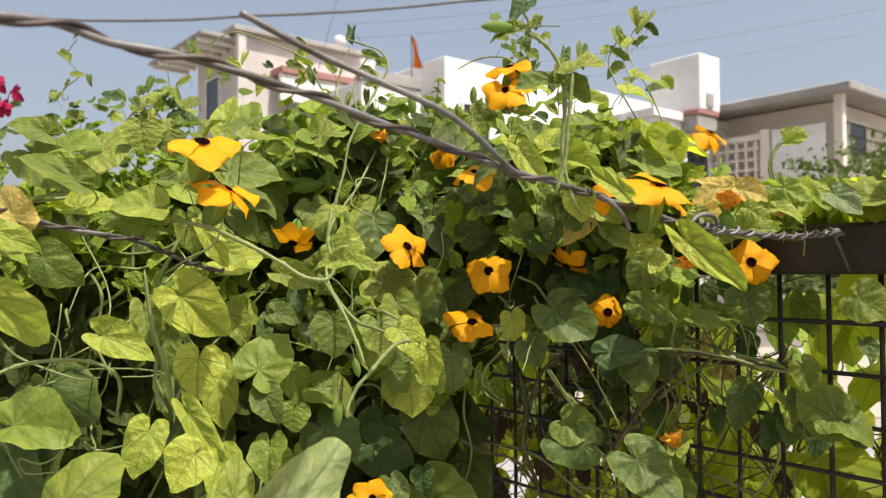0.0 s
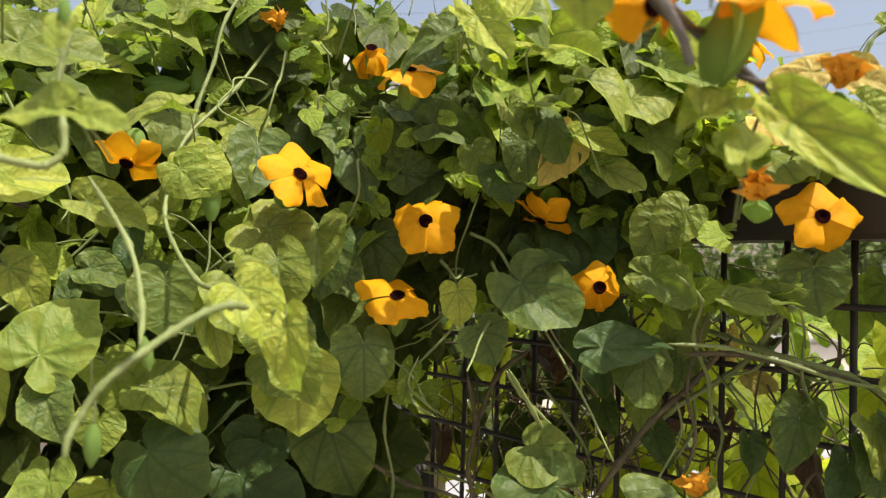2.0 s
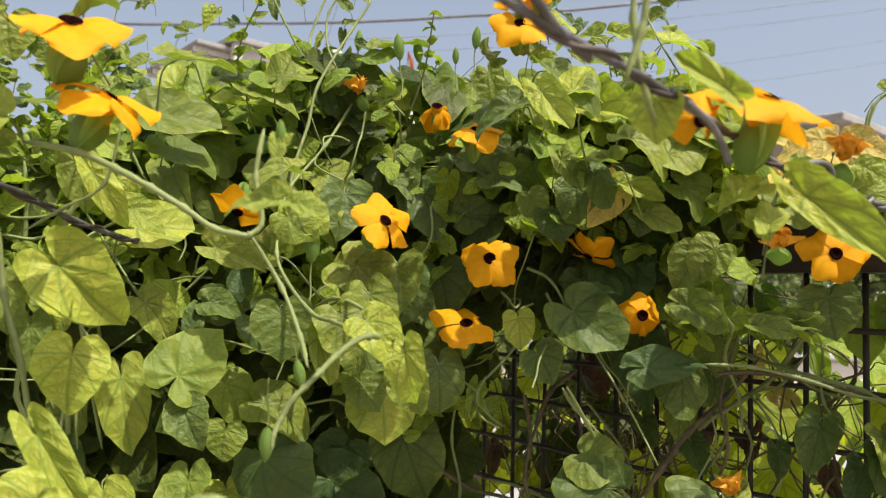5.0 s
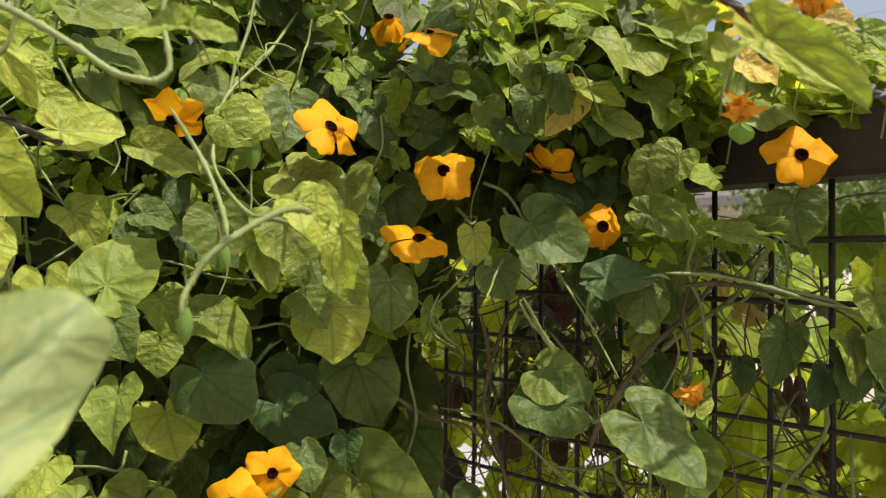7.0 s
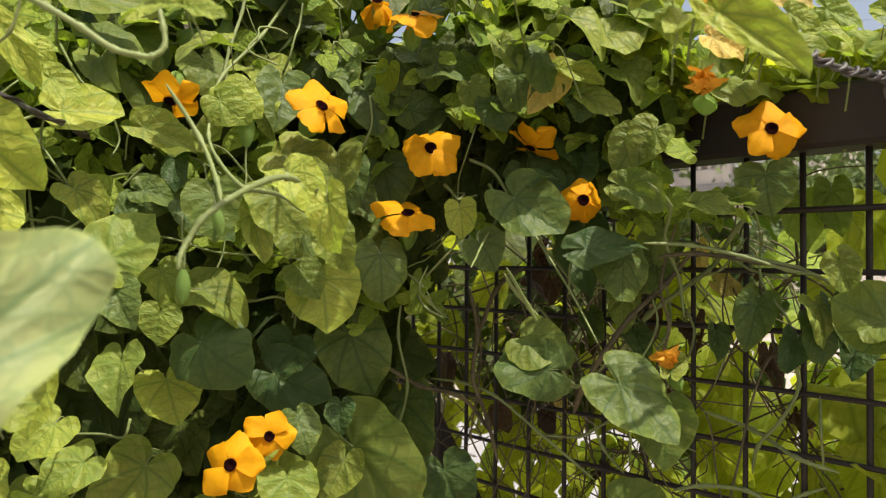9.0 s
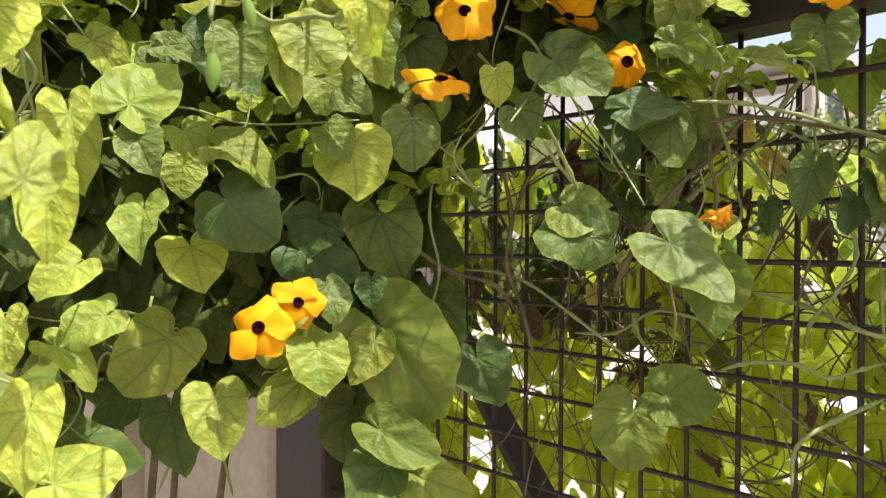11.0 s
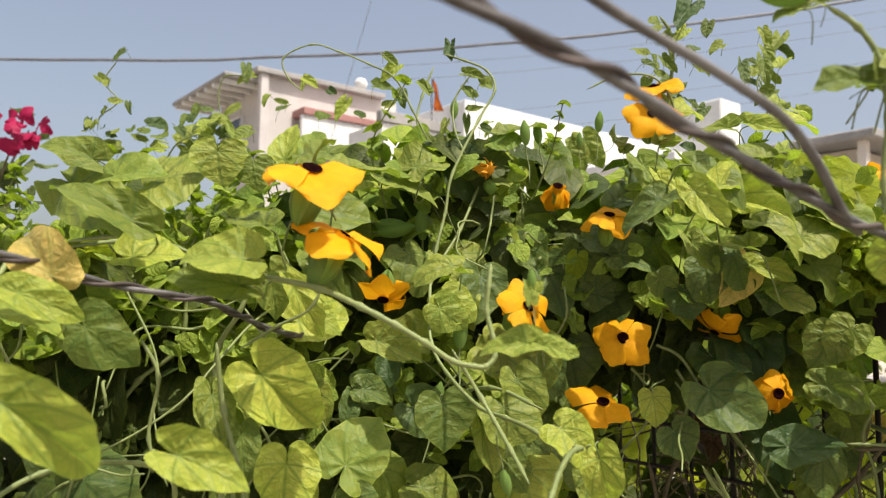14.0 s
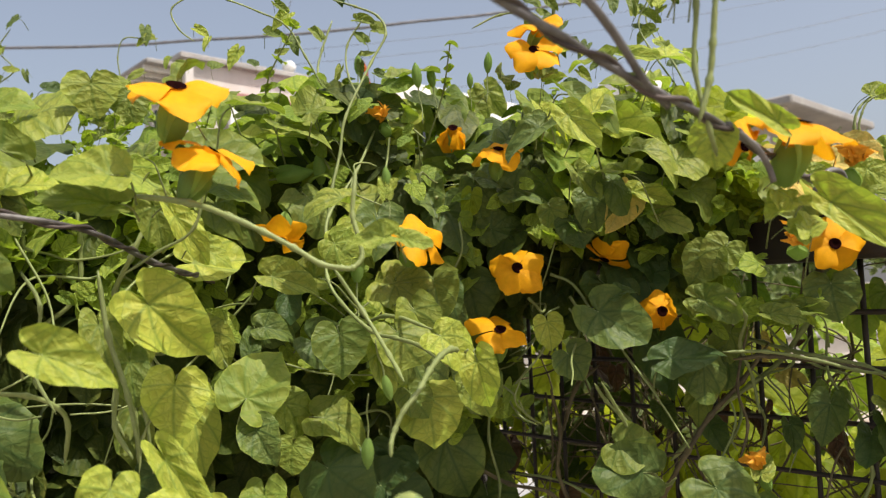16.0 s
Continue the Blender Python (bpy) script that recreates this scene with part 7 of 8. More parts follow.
stem(vine, [(-0.661, -0.329, 1.930), (-0.649, -0.316, 1.959), (-0.625, -0.289, 1.974), (-0.607, -0.267, 1.996)], 0.0010, 0.0007)
stem(vine, [(-0.622, -0.281, 1.930), (-0.631, -0.293, 1.959), (-0.653, -0.323, 1.981)], 0.0010, 0.0007)
# long shoots
stem(vine, [(-0.090, -0.471, 1.782), (-0.061, -0.457, 1.776), (-0.043, -0.449, 1.769), (-0.033, -0.439, 1.762), (-0.026, -0.429, 1.755), (-0.020, -0.420, 1.748), (-0.015, -0.413, 1.746), (-0.013, -0.409, 1.746), (-0.012, -0.405, 1.750), (-0.013, -0.405, 1.757), (-0.016, -0.406, 1.768), (-0.016, -0.405, 1.778), (-0.017, -0.403, 1.787)], 0.0013, 0.0009)
stem(vine, [(-0.021, -0.343, 1.707), (-0.018, -0.351, 1.708), (-0.014, -0.361, 1.706), (-0.007, -0.374, 1.701), (-0.000, -0.385, 1.696), (0.003, -0.392, 1.692), (0.002, -0.397, 1.687), (0.001, -0.401, 1.680), (0.002, -0.404, 1.675), (0.003, -0.405, 1.670)], 0.0014, 0.0009)
stem(vine, [(-0.235, -0.220, 1.872), (-0.219, -0.254, 1.829), (-0.206, -0.288, 1.794), (-0.192, -0.301, 1.772), (-0.177, -0.311, 1.749), (-0.158, -0.314, 1.732), (-0.126, -0.315, 1.714), (-0.103, -0.315, 1.710), (-0.079, -0.317, 1.706), (-0.050, -0.323, 1.698), (-0.030, -0.328, 1.706)], 0.0011, 0.0012)
stem(vine, [(0.129, -0.361, 1.842), (0.128, -0.362, 1.828), (0.126, -0.362, 1.812), (0.124, -0.362, 1.800), (0.121, -0.365, 1.786)], 0.0009, 0.0011)
stem(vine, [(-0.163, -0.565, 1.677), (-0.167, -0.552, 1.686), (-0.171, -0.535, 1.693), (-0.173, -0.513, 1.695), (-0.177, -0.490, 1.692), (-0.180, -0.475, 1.684), (-0.187, -0.468, 1.673), (-0.203, -0.465, 1.652)], 0.0012, 0.0013)
stem(vine, [(-0.128, -0.570, 1.681), (-0.123, -0.563, 1.678), (-0.117, -0.554, 1.672)], 0.0016, 0.0016)
stem(vine, [(-0.216, -0.409, 1.720), (-0.218, -0.411, 1.706), (-0.214, -0.403, 1.689), (-0.219, -0.407, 1.675), (-0.226, -0.414, 1.655), (-0.230, -0.415, 1.634)], 0.0009, 0.0009)
stem(vine, [(-0.244, -0.415, 1.732), (-0.244, -0.411, 1.708), (-0.248, -0.413, 1.690), (-0.244, -0.405, 1.665), (-0.244, -0.401, 1.629)], 0.0011, 0.0011)
stem(vine, [(-0.204, -0.521, 1.801), (-0.190, -0.508, 1.803), (-0.176, -0.496, 1.803), (-0.162, -0.483, 1.800)], 0.0010, 0.0011)
stem(vine, [(-0.158, -0.570, 1.752), (-0.168, -0.561, 1.770), (-0.177, -0.551, 1.791)], 0.0012, 0.0012)
stem(vine, [(0.063, -0.535, 1.645), (0.047, -0.521, 1.642), (0.029, -0.503, 1.641), (0.050, -0.496, 1.650), (0.078, -0.492, 1.658)], 0.0012, 0.0013)
stem(vine, [(-0.173, -0.452, 1.717), (-0.170, -0.449, 1.693), (-0.171, -0.450, 1.672), (-0.165, -0.443, 1.655)], 0.0012, 0.0012)
stem(vine, [(0.071, -0.064, 1.809), (0.069, -0.068, 1.828), (0.071, -0.067, 1.839), (0.074, -0.063, 1.847), (0.078, -0.059, 1.850)], 0.0008, 0.0006)
stem(vine, [(-0.117, -0.010, 1.587), (-0.095, -0.003, 1.611), (-0.067, -0.015, 1.636), (-0.041, -0.014, 1.655), (-0.024, -0.002, 1.671), (-0.011, -0.011, 1.682), (0.004, -0.017, 1.699), (0.017, -0.004, 1.722)], 0.0021, 0.0018)
stem(vine, [(-0.076, -0.002, 1.698), (-0.029, -0.014, 1.688), (0.010, -0.015, 1.679), (0.038, -0.002, 1.672), (0.066, -0.010, 1.661)], 0.0016, 0.0014)
stem(vine, [(-0.056, -0.016, 1.702), (-0.059, -0.003, 1.658), (-0.053, -0.008, 1.630), (-0.060, -0.018, 1.606)], 0.0013, 0.0011)
stem(vine, [(-0.088, -0.002, 1.655), (-0.081, -0.014, 1.633), (-0.064, -0.015, 1.618), (-0.061, -0.002, 1.600)], 0.0009, 0.0008)
stem(vine, [(-0.037, -0.014, 1.643), (-0.032, -0.016, 1.636), (-0.036, -0.003, 1.624), (-0.038, -0.009, 1.604)], 0.0011, 0.0009)
stem(vine, [(0.036, -0.010, 1.620), (0.039, -0.003, 1.596), (0.033, -0.015, 1.574), (0.017, -0.014, 1.554), (0.007, -0.002, 1.532)], 0.0014, 0.0012)
stem(vine, [(-0.028, -0.004, 1.569), (0.010, -0.008, 1.563), (0.044, -0.018, 1.552), (0.066, -0.007, 1.545)], 0.0015, 0.0013)
stem(vine, [(-0.175, -0.018, 1.640), (-0.158, -0.009, 1.618), (-0.141, -0.003, 1.593), (-0.127, -0.016, 1.575)], 0.0012, 0.0010)
stem(vine, [(-0.031, -0.014, 1.711), (-0.013, -0.016, 1.688), (0.006, -0.003, 1.671), (0.035, -0.009, 1.665)], 0.0011, 0.0009)
stem(vine, [(-0.171, -0.016, 1.530), (-0.140, -0.003, 1.532), (-0.104, -0.008, 1.551), (-0.071, -0.018, 1.552), (-0.032, -0.007, 1.540)], 0.0013, 0.0011)
stem(vine, [(-0.114, -0.018, 1.549), (-0.111, -0.009, 1.528), (-0.094, -0.003, 1.509)], 0.0012, 0.0010)
stem(vine, [(0.014, -0.002, 1.697), (0.019, -0.014, 1.664), (0.038, -0.015, 1.637), (0.035, -0.002, 1.609)], 0.0009, 0.0008)
stem(vine, [(0.054, -0.007, 1.591), (0.059, -0.018, 1.572), (0.057, -0.008, 1.543)], 0.0010, 0.0008)
stem(vine, [(-0.072, -0.004, 1.699), (-0.045, -0.007, 1.670), (-0.016, -0.018, 1.648), (-0.009, -0.007, 1.619), (-0.020, -0.004, 1.588)], 0.0008, 0.0007)
stem(vine, [(0.003, -0.002, 1.693), (-0.009, -0.014, 1.671), (-0.026, -0.015, 1.663), (-0.016, -0.002, 1.644)], 0.0009, 0.0008)
stem(vine, [(-0.164, -0.007, 1.682), (-0.136, -0.018, 1.660), (-0.105, -0.008, 1.652), (-0.076, -0.003, 1.625)], 0.0010, 0.0008)
stem(vine, [(-0.272, -0.422, 1.712), (-0.269, -0.415, 1.688), (-0.272, -0.415, 1.668), (-0.269, -0.409, 1.650)], 0.0012, 0.0012)
# leaves that fill the hedge behind the front ones, darkened in colour for the shade there
rng = random.Random(11)
HULL = [(0.55, 0.03), (0.20, 0.0), (0.05, -0.02), (-0.03, -0.06), (-0.11, -0.11), (-0.18, -0.17), (-0.24, -0.25), (-0.29, -0.33), (-0.31, -0.43), (-0.30, -0.53), (-0.33, -0.70)]


def hull(s):
    s = max(0.0, min(0.9999, s)) * (len(HULL) - 1)
    i = int(s)
    a, b = Vector(HULL[i]), Vector(HULL[i + 1])
    return a.lerp(b, s - i)


def lean(rng, up=0.5, spread=0.45):
    return Vector((TOCAM.x + rng.gauss(0, spread), TOCAM.y + rng.gauss(0, spread), up + rng.gauss(0, spread)))


def crest(s):
    """Height of the hedge's top along its front."""
    return 1.815 + 0.055 * min(1, max(0, (s - 0.15) / 0.2)) - 0.09 * max(0, (s - 0.62) / 0.38) + 0.012 * math.sin(s * 23)


AIM = Vector((0.78, -0.62, -0.10)).normalized()


def clear(q, gap=0.030):
    """True where no flower would be covered."""
    return all((f - q - AIM * (f - q).dot(AIM)).length > gap for f in BLOOMS)


def hides(item):
    """True where a leaf would stand before a flower."""
    q = Vector(item[0]) + turn_to(item[1], item[2]).col[1].xyz * item[3] * 0.4
    return any((q - f).dot(AIM) > -0.02 and (f - q - AIM * (f - q).dot(AIM)).length < 0.016 + item[3] * 0.55 for f in BLOOMS)


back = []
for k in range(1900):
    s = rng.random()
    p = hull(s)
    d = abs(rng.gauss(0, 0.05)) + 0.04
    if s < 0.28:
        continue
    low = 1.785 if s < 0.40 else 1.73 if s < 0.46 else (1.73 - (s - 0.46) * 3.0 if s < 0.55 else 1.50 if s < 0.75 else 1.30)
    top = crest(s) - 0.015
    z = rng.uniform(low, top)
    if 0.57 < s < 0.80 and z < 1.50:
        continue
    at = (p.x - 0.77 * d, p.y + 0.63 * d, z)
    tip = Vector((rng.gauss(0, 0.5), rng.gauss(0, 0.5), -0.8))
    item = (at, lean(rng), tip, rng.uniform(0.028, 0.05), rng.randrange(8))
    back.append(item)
crown, shoots = [], []
# the top of the hedge, running back over the rail and along the wall
for k in range(2300):
    s = rng.random() ** 0.8
    if s < 0.40 and rng.random() < 0.4:
        continue
    p = hull(s)
    d = rng.uniform(0.0, 0.75 if s > 0.42 else 0.16)
    if s < 0.28:
        z = 1.800 + rng.uniform(-0.015, 0.022)
        shoots.append(((p.x - 0.77 * d, p.y + 0.63 * d, z), lean(rng, 0.75, 0.42), Vector((rng.gauss(0, 1), rng.gauss(0, 1), -0.3)), rng.uniform(0.016, 0.032), rng.randrange(8)))
        continue
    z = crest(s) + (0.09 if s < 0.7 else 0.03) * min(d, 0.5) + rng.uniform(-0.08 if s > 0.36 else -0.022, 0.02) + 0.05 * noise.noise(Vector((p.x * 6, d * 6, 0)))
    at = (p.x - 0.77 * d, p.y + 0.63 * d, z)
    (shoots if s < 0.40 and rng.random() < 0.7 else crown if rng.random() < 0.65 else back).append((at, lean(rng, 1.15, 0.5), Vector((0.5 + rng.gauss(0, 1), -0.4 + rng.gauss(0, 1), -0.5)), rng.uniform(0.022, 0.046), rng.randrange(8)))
back, crown, shoots = ([q for q in m if not hides(q)] for m in (back, crown, shoots))
for k in range(650):
    s = rng.uniform(0.62, 1.0)
    p = hull(s)
    d = rng.uniform(0.05, 0.20)
    z = rng.uniform(1.30, 1.76)
    if s < 0.82 and z < 1.52:
        continue
    back.append(((p.x - 0.77 * d, p.y + 0.63 * d, z), lean(rng), Vector((rng.gauss(0, 0.5), rng.gauss(0, 0.5), -0.8)), rng.uniform(0.024, 0.045), rng.randrange(8)))
leaf_mass("leaf_mass", vine, back, MASS_SHADED, "crowded heart-shaped leaves, hedge shade put into their dark green")
# the hedge top gets the paler copy, its sun painted into the colour
leaf_mass("leaf_crown", vine, crown, MASS_LIT, "crowded top leaves of the hedge in a paler, sunlit tone")
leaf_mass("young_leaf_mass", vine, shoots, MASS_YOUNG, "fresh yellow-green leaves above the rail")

# small leaves and sprigs scattered over the front and along the top
small, fresh, sprigs = [], [], bmesh.new()
for k in range(620):
    s = rng.uniform(0.24, 0.95)
    p = hull(s)
    low = 1.70 if s < 0.46 else 1.62 if s < 0.55 else 1.66 if s < 0.70 else 1.74
    q = Vector((p.x, p.y, rng.uniform(low, crest(s) + 0.01))) + AIM * rng.uniform(-0.03, 0.022)
    if clear(q):
        item = (tuple(q), lean(rng, 0.7, 0.6), Vector((rng.gauss(0, 1), rng.gauss(0, 1), rng.gauss(-0.3, 0.6))), rng.uniform(0.008, 0.023), rng.randrange(8))
        (fresh if rng.random() < 0.12 and q.z > 1.76 else small).append(item)
for k in range(150):
    s = rng.uniform(0.02, 0.97)
    p = hull(s)
    d = rng.uniform(0, 0.25)
    q = Vector((p.x - 0.77 * d, p.y + 0.63 * d, (crest(s) if s > 0.28 else 1.80) + 0.04 * min(d, 0.5) - 0.01))
    up = Vector((rng.gauss(0, 0.4), rng.gauss(0, 0.4), 1)) * rng.uniform(0.03, 0.075) * (1 if s > 0.45 else 0.45)
    bend = Vector((rng.gauss(0, 0.01), rng.gauss(0, 0.01), 0))
    if not clear(q + up, 0.036):
        continue
    line = spline([q, q + up * 0.5 + bend, q + up], 4)
    tube(sprigs, line, 0.0009, 0.0005, 5)
    for j, w in enumerate(line[2:]):
        for side in (-1, 1):
            out = Vector((rng.gauss(0, 1), rng.gauss(0, 1), 0.5 + rng.random())) * side
            out.z = abs(out.z)
            small.append((tuple(w), Vector((rng.gauss(0, 0.5), rng.gauss(0, 0.5), 0.8)), out, rng.uniform(0.006, 0.017) * (1.1 - 0.07 * j), (1, 3, 7)[j % 3]))
for k in range(100):
    s = rng.uniform(0.40, 0.95)
    p = hull(s)
    q = Vector((p.x, p.y, rng.uniform(1.70 if s < 0.55 else 1.50, crest(s)))) + AIM * 0.004
    pts, run = [], Vector((rng.gauss(0, 0.011), rng.gauss(0, 0.011), rng.gauss(-0.006, 0.011)))
    for j in range(6):
        pts.append(q.copy())
        q = q + run
        run += Vector((rng.gauss(0, 0.010), rng.gauss(0, 0.010), rng.gauss(-0.001, 0.010)))
        run *= 0.85
    if all(clear(w, 0.026) for w in pts):
        tube(sprigs, spline(pts, 4), rng.uniform(0.0007, 0.0014), 0.0006, 5)
small, fresh = ([q for q in m if not hides(q)] for m in (small, fresh))
leaf_mass("small_leaf_mass", vine, small, MASS_LIT, "small green leaves between the large ones")
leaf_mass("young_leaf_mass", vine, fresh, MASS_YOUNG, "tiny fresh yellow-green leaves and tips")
tagged(part("stem_mass", sprigs, STEM, vine, "thin curling green shoots", smooth=True), kind="stuff")

# leaves on the far side of the gate, sun and shade put into their tones
vine2 = thing("flowering_vine", "sunlit vine growing on the street side of the gate mesh", "vine")
items = []
for k in range(560):
    x = rng.uniform(-0.55, 0.56) if k % 3 else rng.uniform(0.0, 0.56)
    at = (x, 0.03 + 0.30 * rng.random() ** 1.5, 1.15 + 0.585 * rng.random() ** 1.25)
    if at[2] > 1.60 and x < 0.16 and k % 5 < 3:
        continue
    items.append((at, Vector((rng.gauss(0.2, 0.6), rng.gauss(-0.3, 0.6), rng.gauss(0.7, 0.4))), Vector((rng.gauss(0, 0.5), rng.gauss(0, 0.5), -1)), rng.uniform(0.028, 0.055), rng.randrange(8)))
for k in range(130):
    at = (rng.uniform(-0.14, 0.50), rng.uniform(0.035, 0.15), rng.uniform(1.28, 1.755))
    items.append((at, Vector((0.6 + rng.gauss(0, 0.35), -0.6 + rng.gauss(0, 0.35), rng.gauss(0.35, 0.35))), Vector((rng.gauss(0, 0.5), rng.gauss(0, 0.5), -1)), rng.uniform(0.040, 0.072), rng.randrange(8)))
leaf_mass("leaf_mass", vine2, items, MASS_YOUNG, "yellow-green leaves toned as if backlit")
items = []
for k in range(170):
    at = (rng.uniform(-0.9, 0.9), rng.uniform(0.25, 0.9), 0.9 + 0.75 * rng.random() ** 0.8)
    items.append((at, Vector((rng.gauss(0.4, 0.6), rng.gauss(-0.4, 0.6), rng.gauss(0.5, 0.4))), Vector((rng.gauss(0, 0.5), rng.gauss(0, 0.5), -1)), rng.uniform(0.035, 0.06), rng.randrange(8)))
for k in range(420):
    at = (rng.uniform(-0.70, 0.34), rng.uniform(0.08, 0.40), rng.uniform(1.05, 1.60))
    items.append((at, Vector((rng.gauss(0.4, 0.6), rng.gauss(-0.4, 0.6), rng.gauss(0.5, 0.4))), Vector((rng.gauss(0, 0.5), rng.gauss(0, 0.5), -1)), rng.uniform(0.030, 0.052), rng.randrange(8)))
# inner leaves brightened through their tone, as though sun reached them
leaf_mass("inner_leaf_mass", vine2, items, MASS_YOUNG, "inner leaves toned for the light on them")
items = []
for k in range(260):
    at = (rng.uniform(-0.6, 0.6), rng.uniform(0.22, 0.6), rng.uniform(1.20, 1.72))
    items.append((at, Vector((rng.gauss(0.4, 0.6), rng.gauss(-0.4, 0.6), rng.gauss(0.5, 0.4))), Vector((rng.gauss(0, 0.5), rng.gauss(0, 0.5), -1)), rng.uniform(0.035, 0.055), rng.randrange(8)))
leaf_mass("inner_leaf_mass", vine2, items, MASS_LIT, "green leaves hanging on the street side")
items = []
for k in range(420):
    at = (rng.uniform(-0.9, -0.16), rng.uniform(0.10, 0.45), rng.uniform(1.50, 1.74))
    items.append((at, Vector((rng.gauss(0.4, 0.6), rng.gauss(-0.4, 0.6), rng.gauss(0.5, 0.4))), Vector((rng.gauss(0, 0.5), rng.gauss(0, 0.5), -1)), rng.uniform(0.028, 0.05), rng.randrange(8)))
# the dark tone stands in for shade among these inner leaves
leaf_mass("inner_leaf_mass", vine2, items, MASS_SHADED, "inner leaves toned for the light on them")
tang = bmesh.new()
for k in range(115):
    x = rng.gauss(-0.16, 0.10) if k < 88 else rng.uniform(-0.5, 0.6)
    y = rng.uniform(-0.022, 0.14)
    pts, p = [], Vector((x, y, rng.uniform(1.60, 1.75)))
    run = Vector((rng.gauss(0, 0.02), 0, -0.045 if k % 3 else -0.012))
    if k % 3 == 0:
        p.z = rng.uniform(1.38, 1.70)
        run.x = rng.choice((-0.05, 0.05))
    for j in range(14):
        pts.append(p.copy())
        run += Vector((rng.gauss(0, 0.026), rng.gauss(0, 0.010), rng.gauss(-0.003, 0.022)))
        run *= 0.72
        p = p + run
        p.y = min(max(p.y, -0.025), 0.2)
        p.z = min(p.z, 1.745)
    tube(tang, spline(pts, 4), rng.uniform(0.0005, 0.0013), 0.0005, 5)
tagged(part("stem_tangle", tang, STEM_OLD, vine2, "tangle of dry brown stems", smooth=True), kind="stuff")
# leaves against the mesh, just under the rail, their shade put into dark tones
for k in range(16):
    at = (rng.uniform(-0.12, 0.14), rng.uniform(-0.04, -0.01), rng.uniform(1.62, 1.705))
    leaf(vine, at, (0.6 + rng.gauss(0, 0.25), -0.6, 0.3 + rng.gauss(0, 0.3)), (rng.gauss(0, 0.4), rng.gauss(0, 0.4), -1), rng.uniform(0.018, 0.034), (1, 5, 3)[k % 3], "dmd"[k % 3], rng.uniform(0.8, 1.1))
# shrivelled leaves caught among the stems, in crumpled clumps
for k in range(17):
    c = Vector((rng.gauss(-0.08, 0.09) if k < 11 else rng.uniform(0.05, 0.35), rng.uniform(0.004, 0.05), rng.uniform(1.42, 1.70)))
    for j in range(rng.randrange(3, 6)):
        at = c + Vector((rng.gauss(0, 0.006), rng.gauss(0, 0.005), rng.gauss(0, 0.010)))
        leaf(vine2, at, (rng.gauss(0.4, 0.8), rng.gauss(-0.4, 0.6), rng.gauss(0, 0.7)), (rng.gauss(0, 0.5), rng.gauss(0, 0.5), -1), rng.uniform(0.010, 0.022), (3, 7, 7)[j % 3], "bbo"[j % 3 if k % 6 == 0 else 0], rng.uniform(0.35, 0.7))
# old woody stems that climb from the ground
for k in range(7):
    x, y = -0.66 + 0.045 * k, -0.16 - 0.03 * (k % 3)
    a = Vector((x - 0.05, y - 0.05, -0.03))
    stem(vine, [a, a + Vector((0.02 * (k % 2), 0.01, 0.45)), a + Vector((0.06 - 0.03 * (k % 3), 0.03 - 0.02 * (k % 2), 0.9)), a + Vector((-0.02 + 0.03 * (k % 2), 0.02, 1.3)), Vector((x + 0.05, y - 0.04, 1.62))], 0.006, 0.003, STEM_OLD, "trunk", k)

# ---- twisted fencing wires ----
def twisted(name, points, r, pitch, label, twist=True):
    """Two strands wound round each other along the points."""
    ob = thing(name, label, "wire")
    line = spline(points, 14)
    if not twist:
        part("strand", tube(bmesh.new(), line, r, r, 8, 0.05, random.Random(2)), STEEL, ob, smooth=True)
        return ob
    for k in (0, 1):
        pts, run = [], 0.0
        for i, q in enumerate(line):
            t = (line[min(i + 1, len(line) - 1)] - line[max(i - 1, 0)]).normalized()
            s = t.cross(Vector((0, 0, 1))).normalized()
            u = s.cross(t)
            if i:
                run += (q - line[i - 1]).length
            a = run / pitch * 2 * math.pi + k * math.pi
            off = r * (0.25 if k == 0 else 1.35)
            pts.append(q + (s * math.cos(a) + u * math.sin(a)) * off)
        part("strand", tube(bmesh.new(), pts, r if k == 0 else r * 0.75, None, 8, 0.05, random.Random(k)), STEEL if k == 0 else RUST, ob, smooth=True)
    return ob


twisted("twisted_wire", [(0.124, -0.600, 1.8205), (0.119, -0.579, 1.8234), (0.116, -0.562, 1.8214), (0.118, -0.537, 1.8204), (0.120, -0.507, 1.8158), (0.119, -0.487, 1.8132), (0.118, -0.466, 1.809), (0.1165, -0.442, 1.8055), (0.116, -0.4135, 1.8004), (0.117, -0.390, 1.7953), (0.116, -0.357, 1.792), (0.1135, -0.318, 1.787), (0.109, -0.280, 1.783), (0.106, -0.241, 1.7785), (0.103, -0.200, 1.7765), (0.101, -0.157, 1.7754), (0.1025, -0.104, 1.775), (0.104, -0.050, 1.779), (0.104, -0.024, 1.779)], 0.00125, 0.042,
        "grey twisted fencing wire tied to the gate rail")
twisted("wire_offcut", [(0.1085, -0.5167, 1.843), (0.1139, -0.4885, 1.8319), (0.1205, -0.4574, 1.8223), (0.1235, -0.4333, 1.815), (0.1225, -0.4142, 1.8066), (0.118, -0.3905, 1.7959), (0.114, -0.372, 1.792)], 0.0013, 0.05,
        "bent grey wire end sticking up beside the gate", False)
twisted("wire_offcut", [(0.1164, -0.336, 1.790), (0.1150, -0.324, 1.788), (0.1165, -0.315, 1.7835), (0.1172, -0.308, 1.777), (0.1173, -0.3044, 1.7715)], 0.0012, 0.05,
        "cut dark wire end bent down from the fencing wire", False)
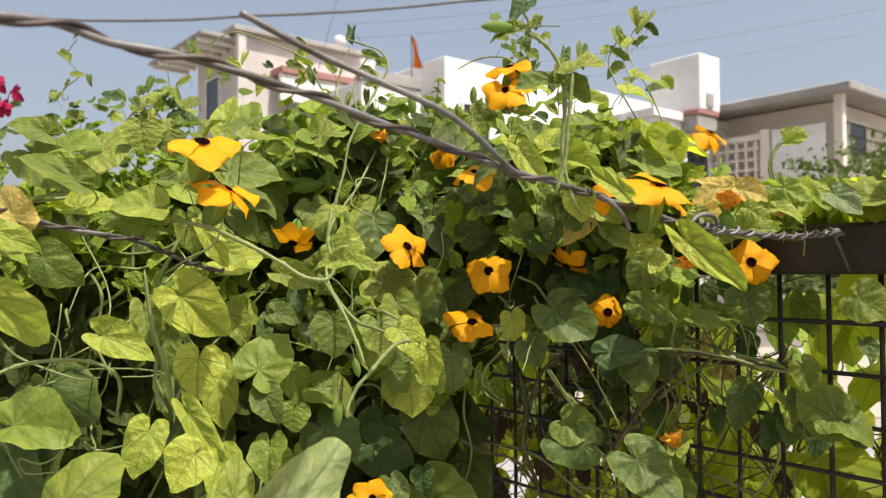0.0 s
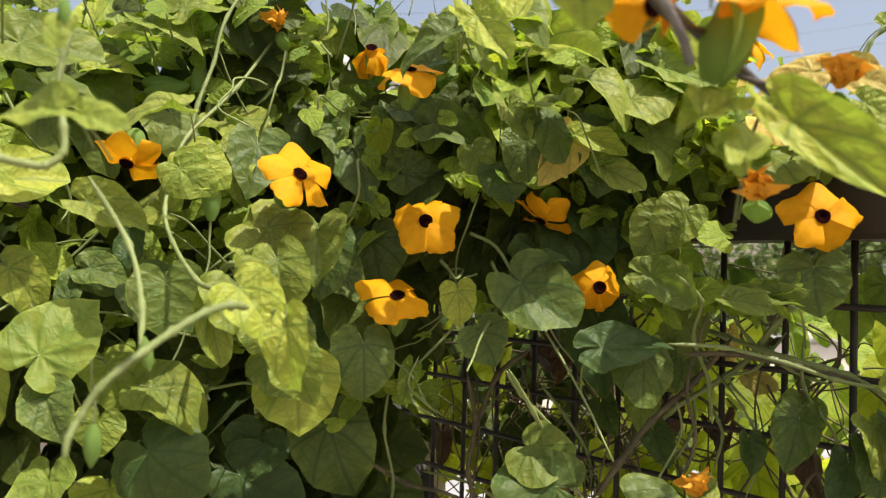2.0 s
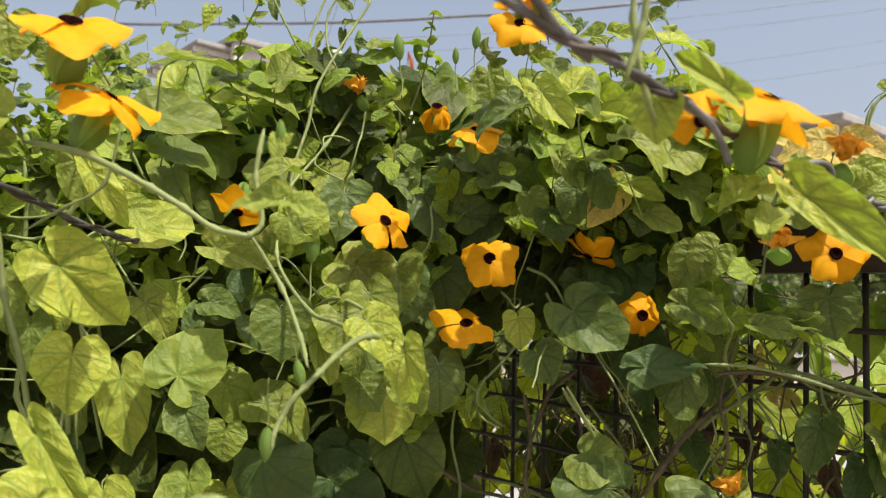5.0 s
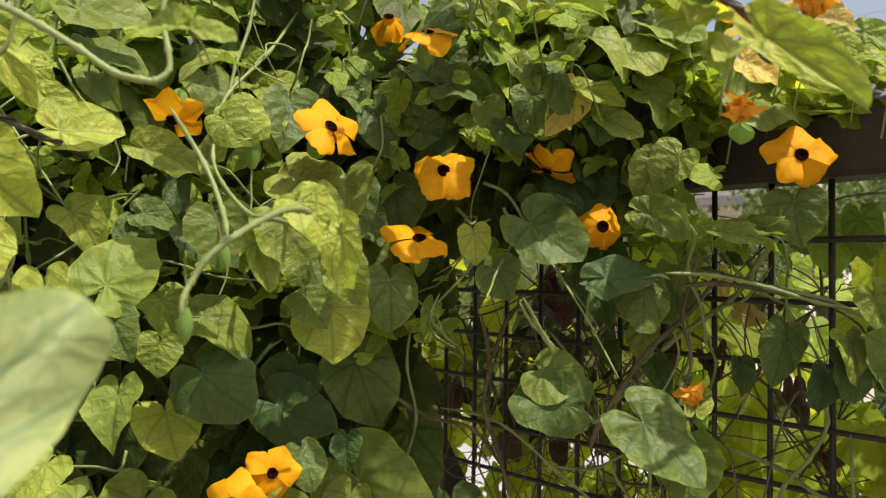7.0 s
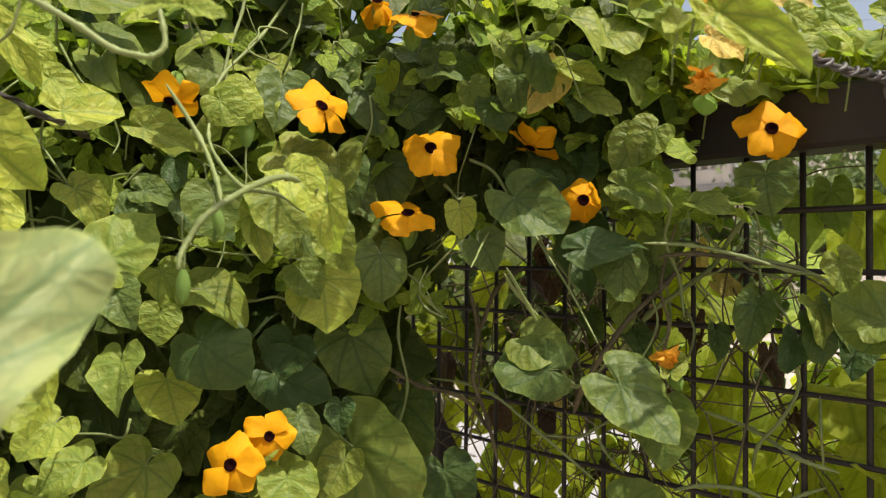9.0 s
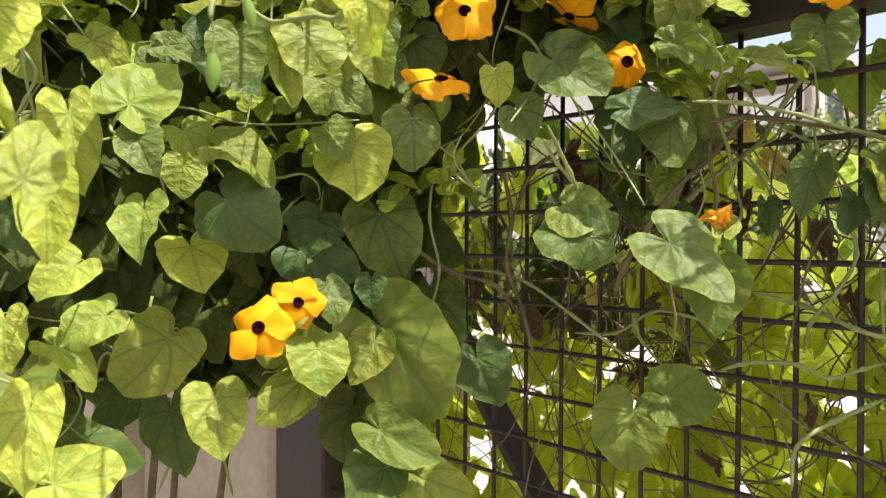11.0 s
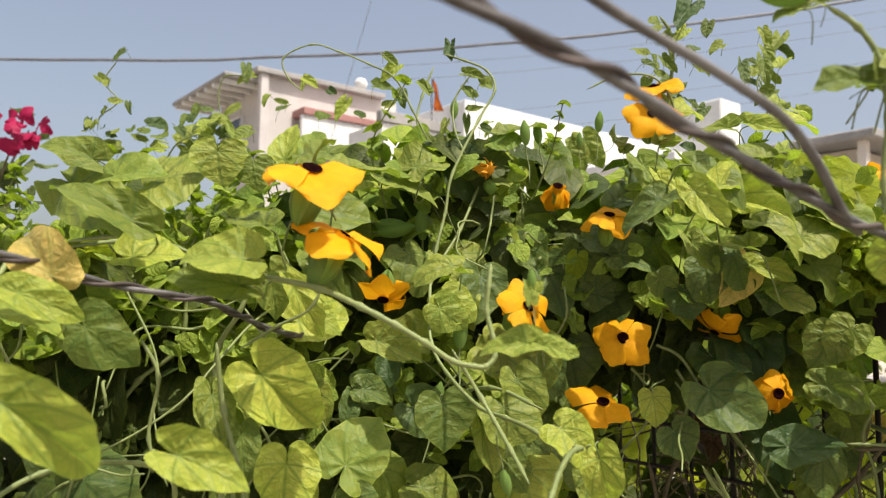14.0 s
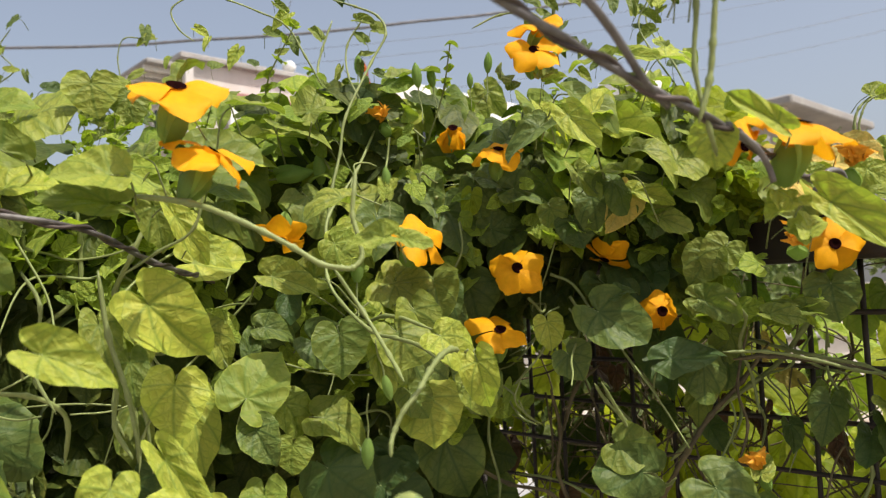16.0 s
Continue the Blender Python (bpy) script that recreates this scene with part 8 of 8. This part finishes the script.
twisted("twisted_wire", [(-0.045, -0.640, 1.800), (-0.078, -0.598, 1.790), (-0.106, -0.556, 1.7843), (-0.118, -0.537, 1.7803), (-0.129, -0.5165, 1.7767), (-0.1343, -0.489, 1.7734), (-0.144, -0.467, 1.770), (-0.185, -0.42, 1.758), (-0.24, -0.36, 1.750)], 0.0013, 0.042,
        "grey twisted fencing wire threaded through the vine")
knot = bmesh.new()
lay = spline([(0.106, -0.225, 1.778), (0.102, -0.179, 1.776), (0.1025, -0.10, 1.775), (0.104, -0.050, 1.779), (0.102, -0.026, 1.780)], 40)
wound = []
for i, q in enumerate(lay):
    a = i * 0.62 + 1.2 * math.sin(i * 0.09)
    r = 0.0022 + 0.0005 * math.sin(i * 0.31)
    wound.append(q + Vector((math.cos(a), 0.1 * math.cos(a), math.sin(a))) * r)
hook = spline([wound[-1], Vector((0.097, -0.0215, 1.777)), Vector((0.101, -0.0205, 1.765)), Vector((0.107, -0.022, 1.750))], 6)
tube(knot, wound + hook[1:], 0.0013, 0.0012, 6, 0.05, random.Random(3))
c = Vector((0.104, -0.215, 1.780))
tube(knot, spline([c + Vector((0.001, -0.020, -0.006)), c + Vector((0.003, -0.010, 0.003)), c + Vector((0.004, 0.004, 0.004)), c + Vector((0.002, 0.012, -0.002)), c + Vector((-0.004, 0.004, -0.010)), c + Vector((-0.004, -0.010, -0.006))], 6), 0.0014, None, 6)
wire_tie = thing("wire_tie", "wire wound round the end of the fencing wire", "wire")
part("winding", knot, STEEL, wire_tie, smooth=True)

# ---- bougainvillea beyond the wall ----
boug = thing("bougainvillea", "bougainvillea bush with magenta bracts", "shrub")
rng = random.Random(21)
twigs, items, bracts = [], [], []
root = far(-1.35, 1.75, 0.0)
main = spline([root, root + Vector((0.03, 0.0, 0.9)), far(-1.22, 1.72, 1.7)], 6)
part("trunk", tube(bmesh.new(), main, 0.02, 0.010, 8), STEM_OLD, boug, smooth=True)
for k in range(26):
    e = far(-1.08 + rng.uniform(-0.30, 0.16), 1.7 + rng.uniform(-0.12, 0.12), 2.05 + rng.uniform(-0.20, 0.14))
    a = far(-1.22, 1.72, 1.7)
    part("branch", tube(bmesh.new(), spline([a, a.lerp(e, 0.5) + Vector((rng.uniform(-.04, .04), rng.uniform(-.04, .04), 0.03)), e], 5), 0.005, 0.0018, 6), STEM_OLD, boug, smooth=True)
    for j in range(12):
        q = a.lerp(e, rng.uniform(0.5, 1.0)) + Vector((rng.gauss(0, .03), rng.gauss(0, .03), rng.gauss(0, .03)))
        items.append((tuple(q), Vector((rng.gauss(.4, .5), rng.gauss(-.3, .5), rng.gauss(.5, .5))), Vector((rng.gauss(0, 1), rng.gauss(0, 1), -.4)), rng.uniform(.03, .05), rng.randrange(8)))
    for j in range(10 if k % 2 else 0):
        q = e + Vector((rng.gauss(0, .022), rng.gauss(0, .022), rng.gauss(0.01, .02)))
        bracts.append((tuple(q), Vector((rng.gauss(.5, .5), rng.gauss(-.4, .5), rng.gauss(.3, .5))), Vector((rng.gauss(0, 1), rng.gauss(0, 1), rng.gauss(0, 1))), rng.uniform(.022, .034), rng.randrange(8)))
leaf_mass("leaf_mass", boug, items, FAR_LEAF, "dark green leaves")
leaf_mass("bract_mass", boug, bracts, MAGENTA, "magenta papery bracts")
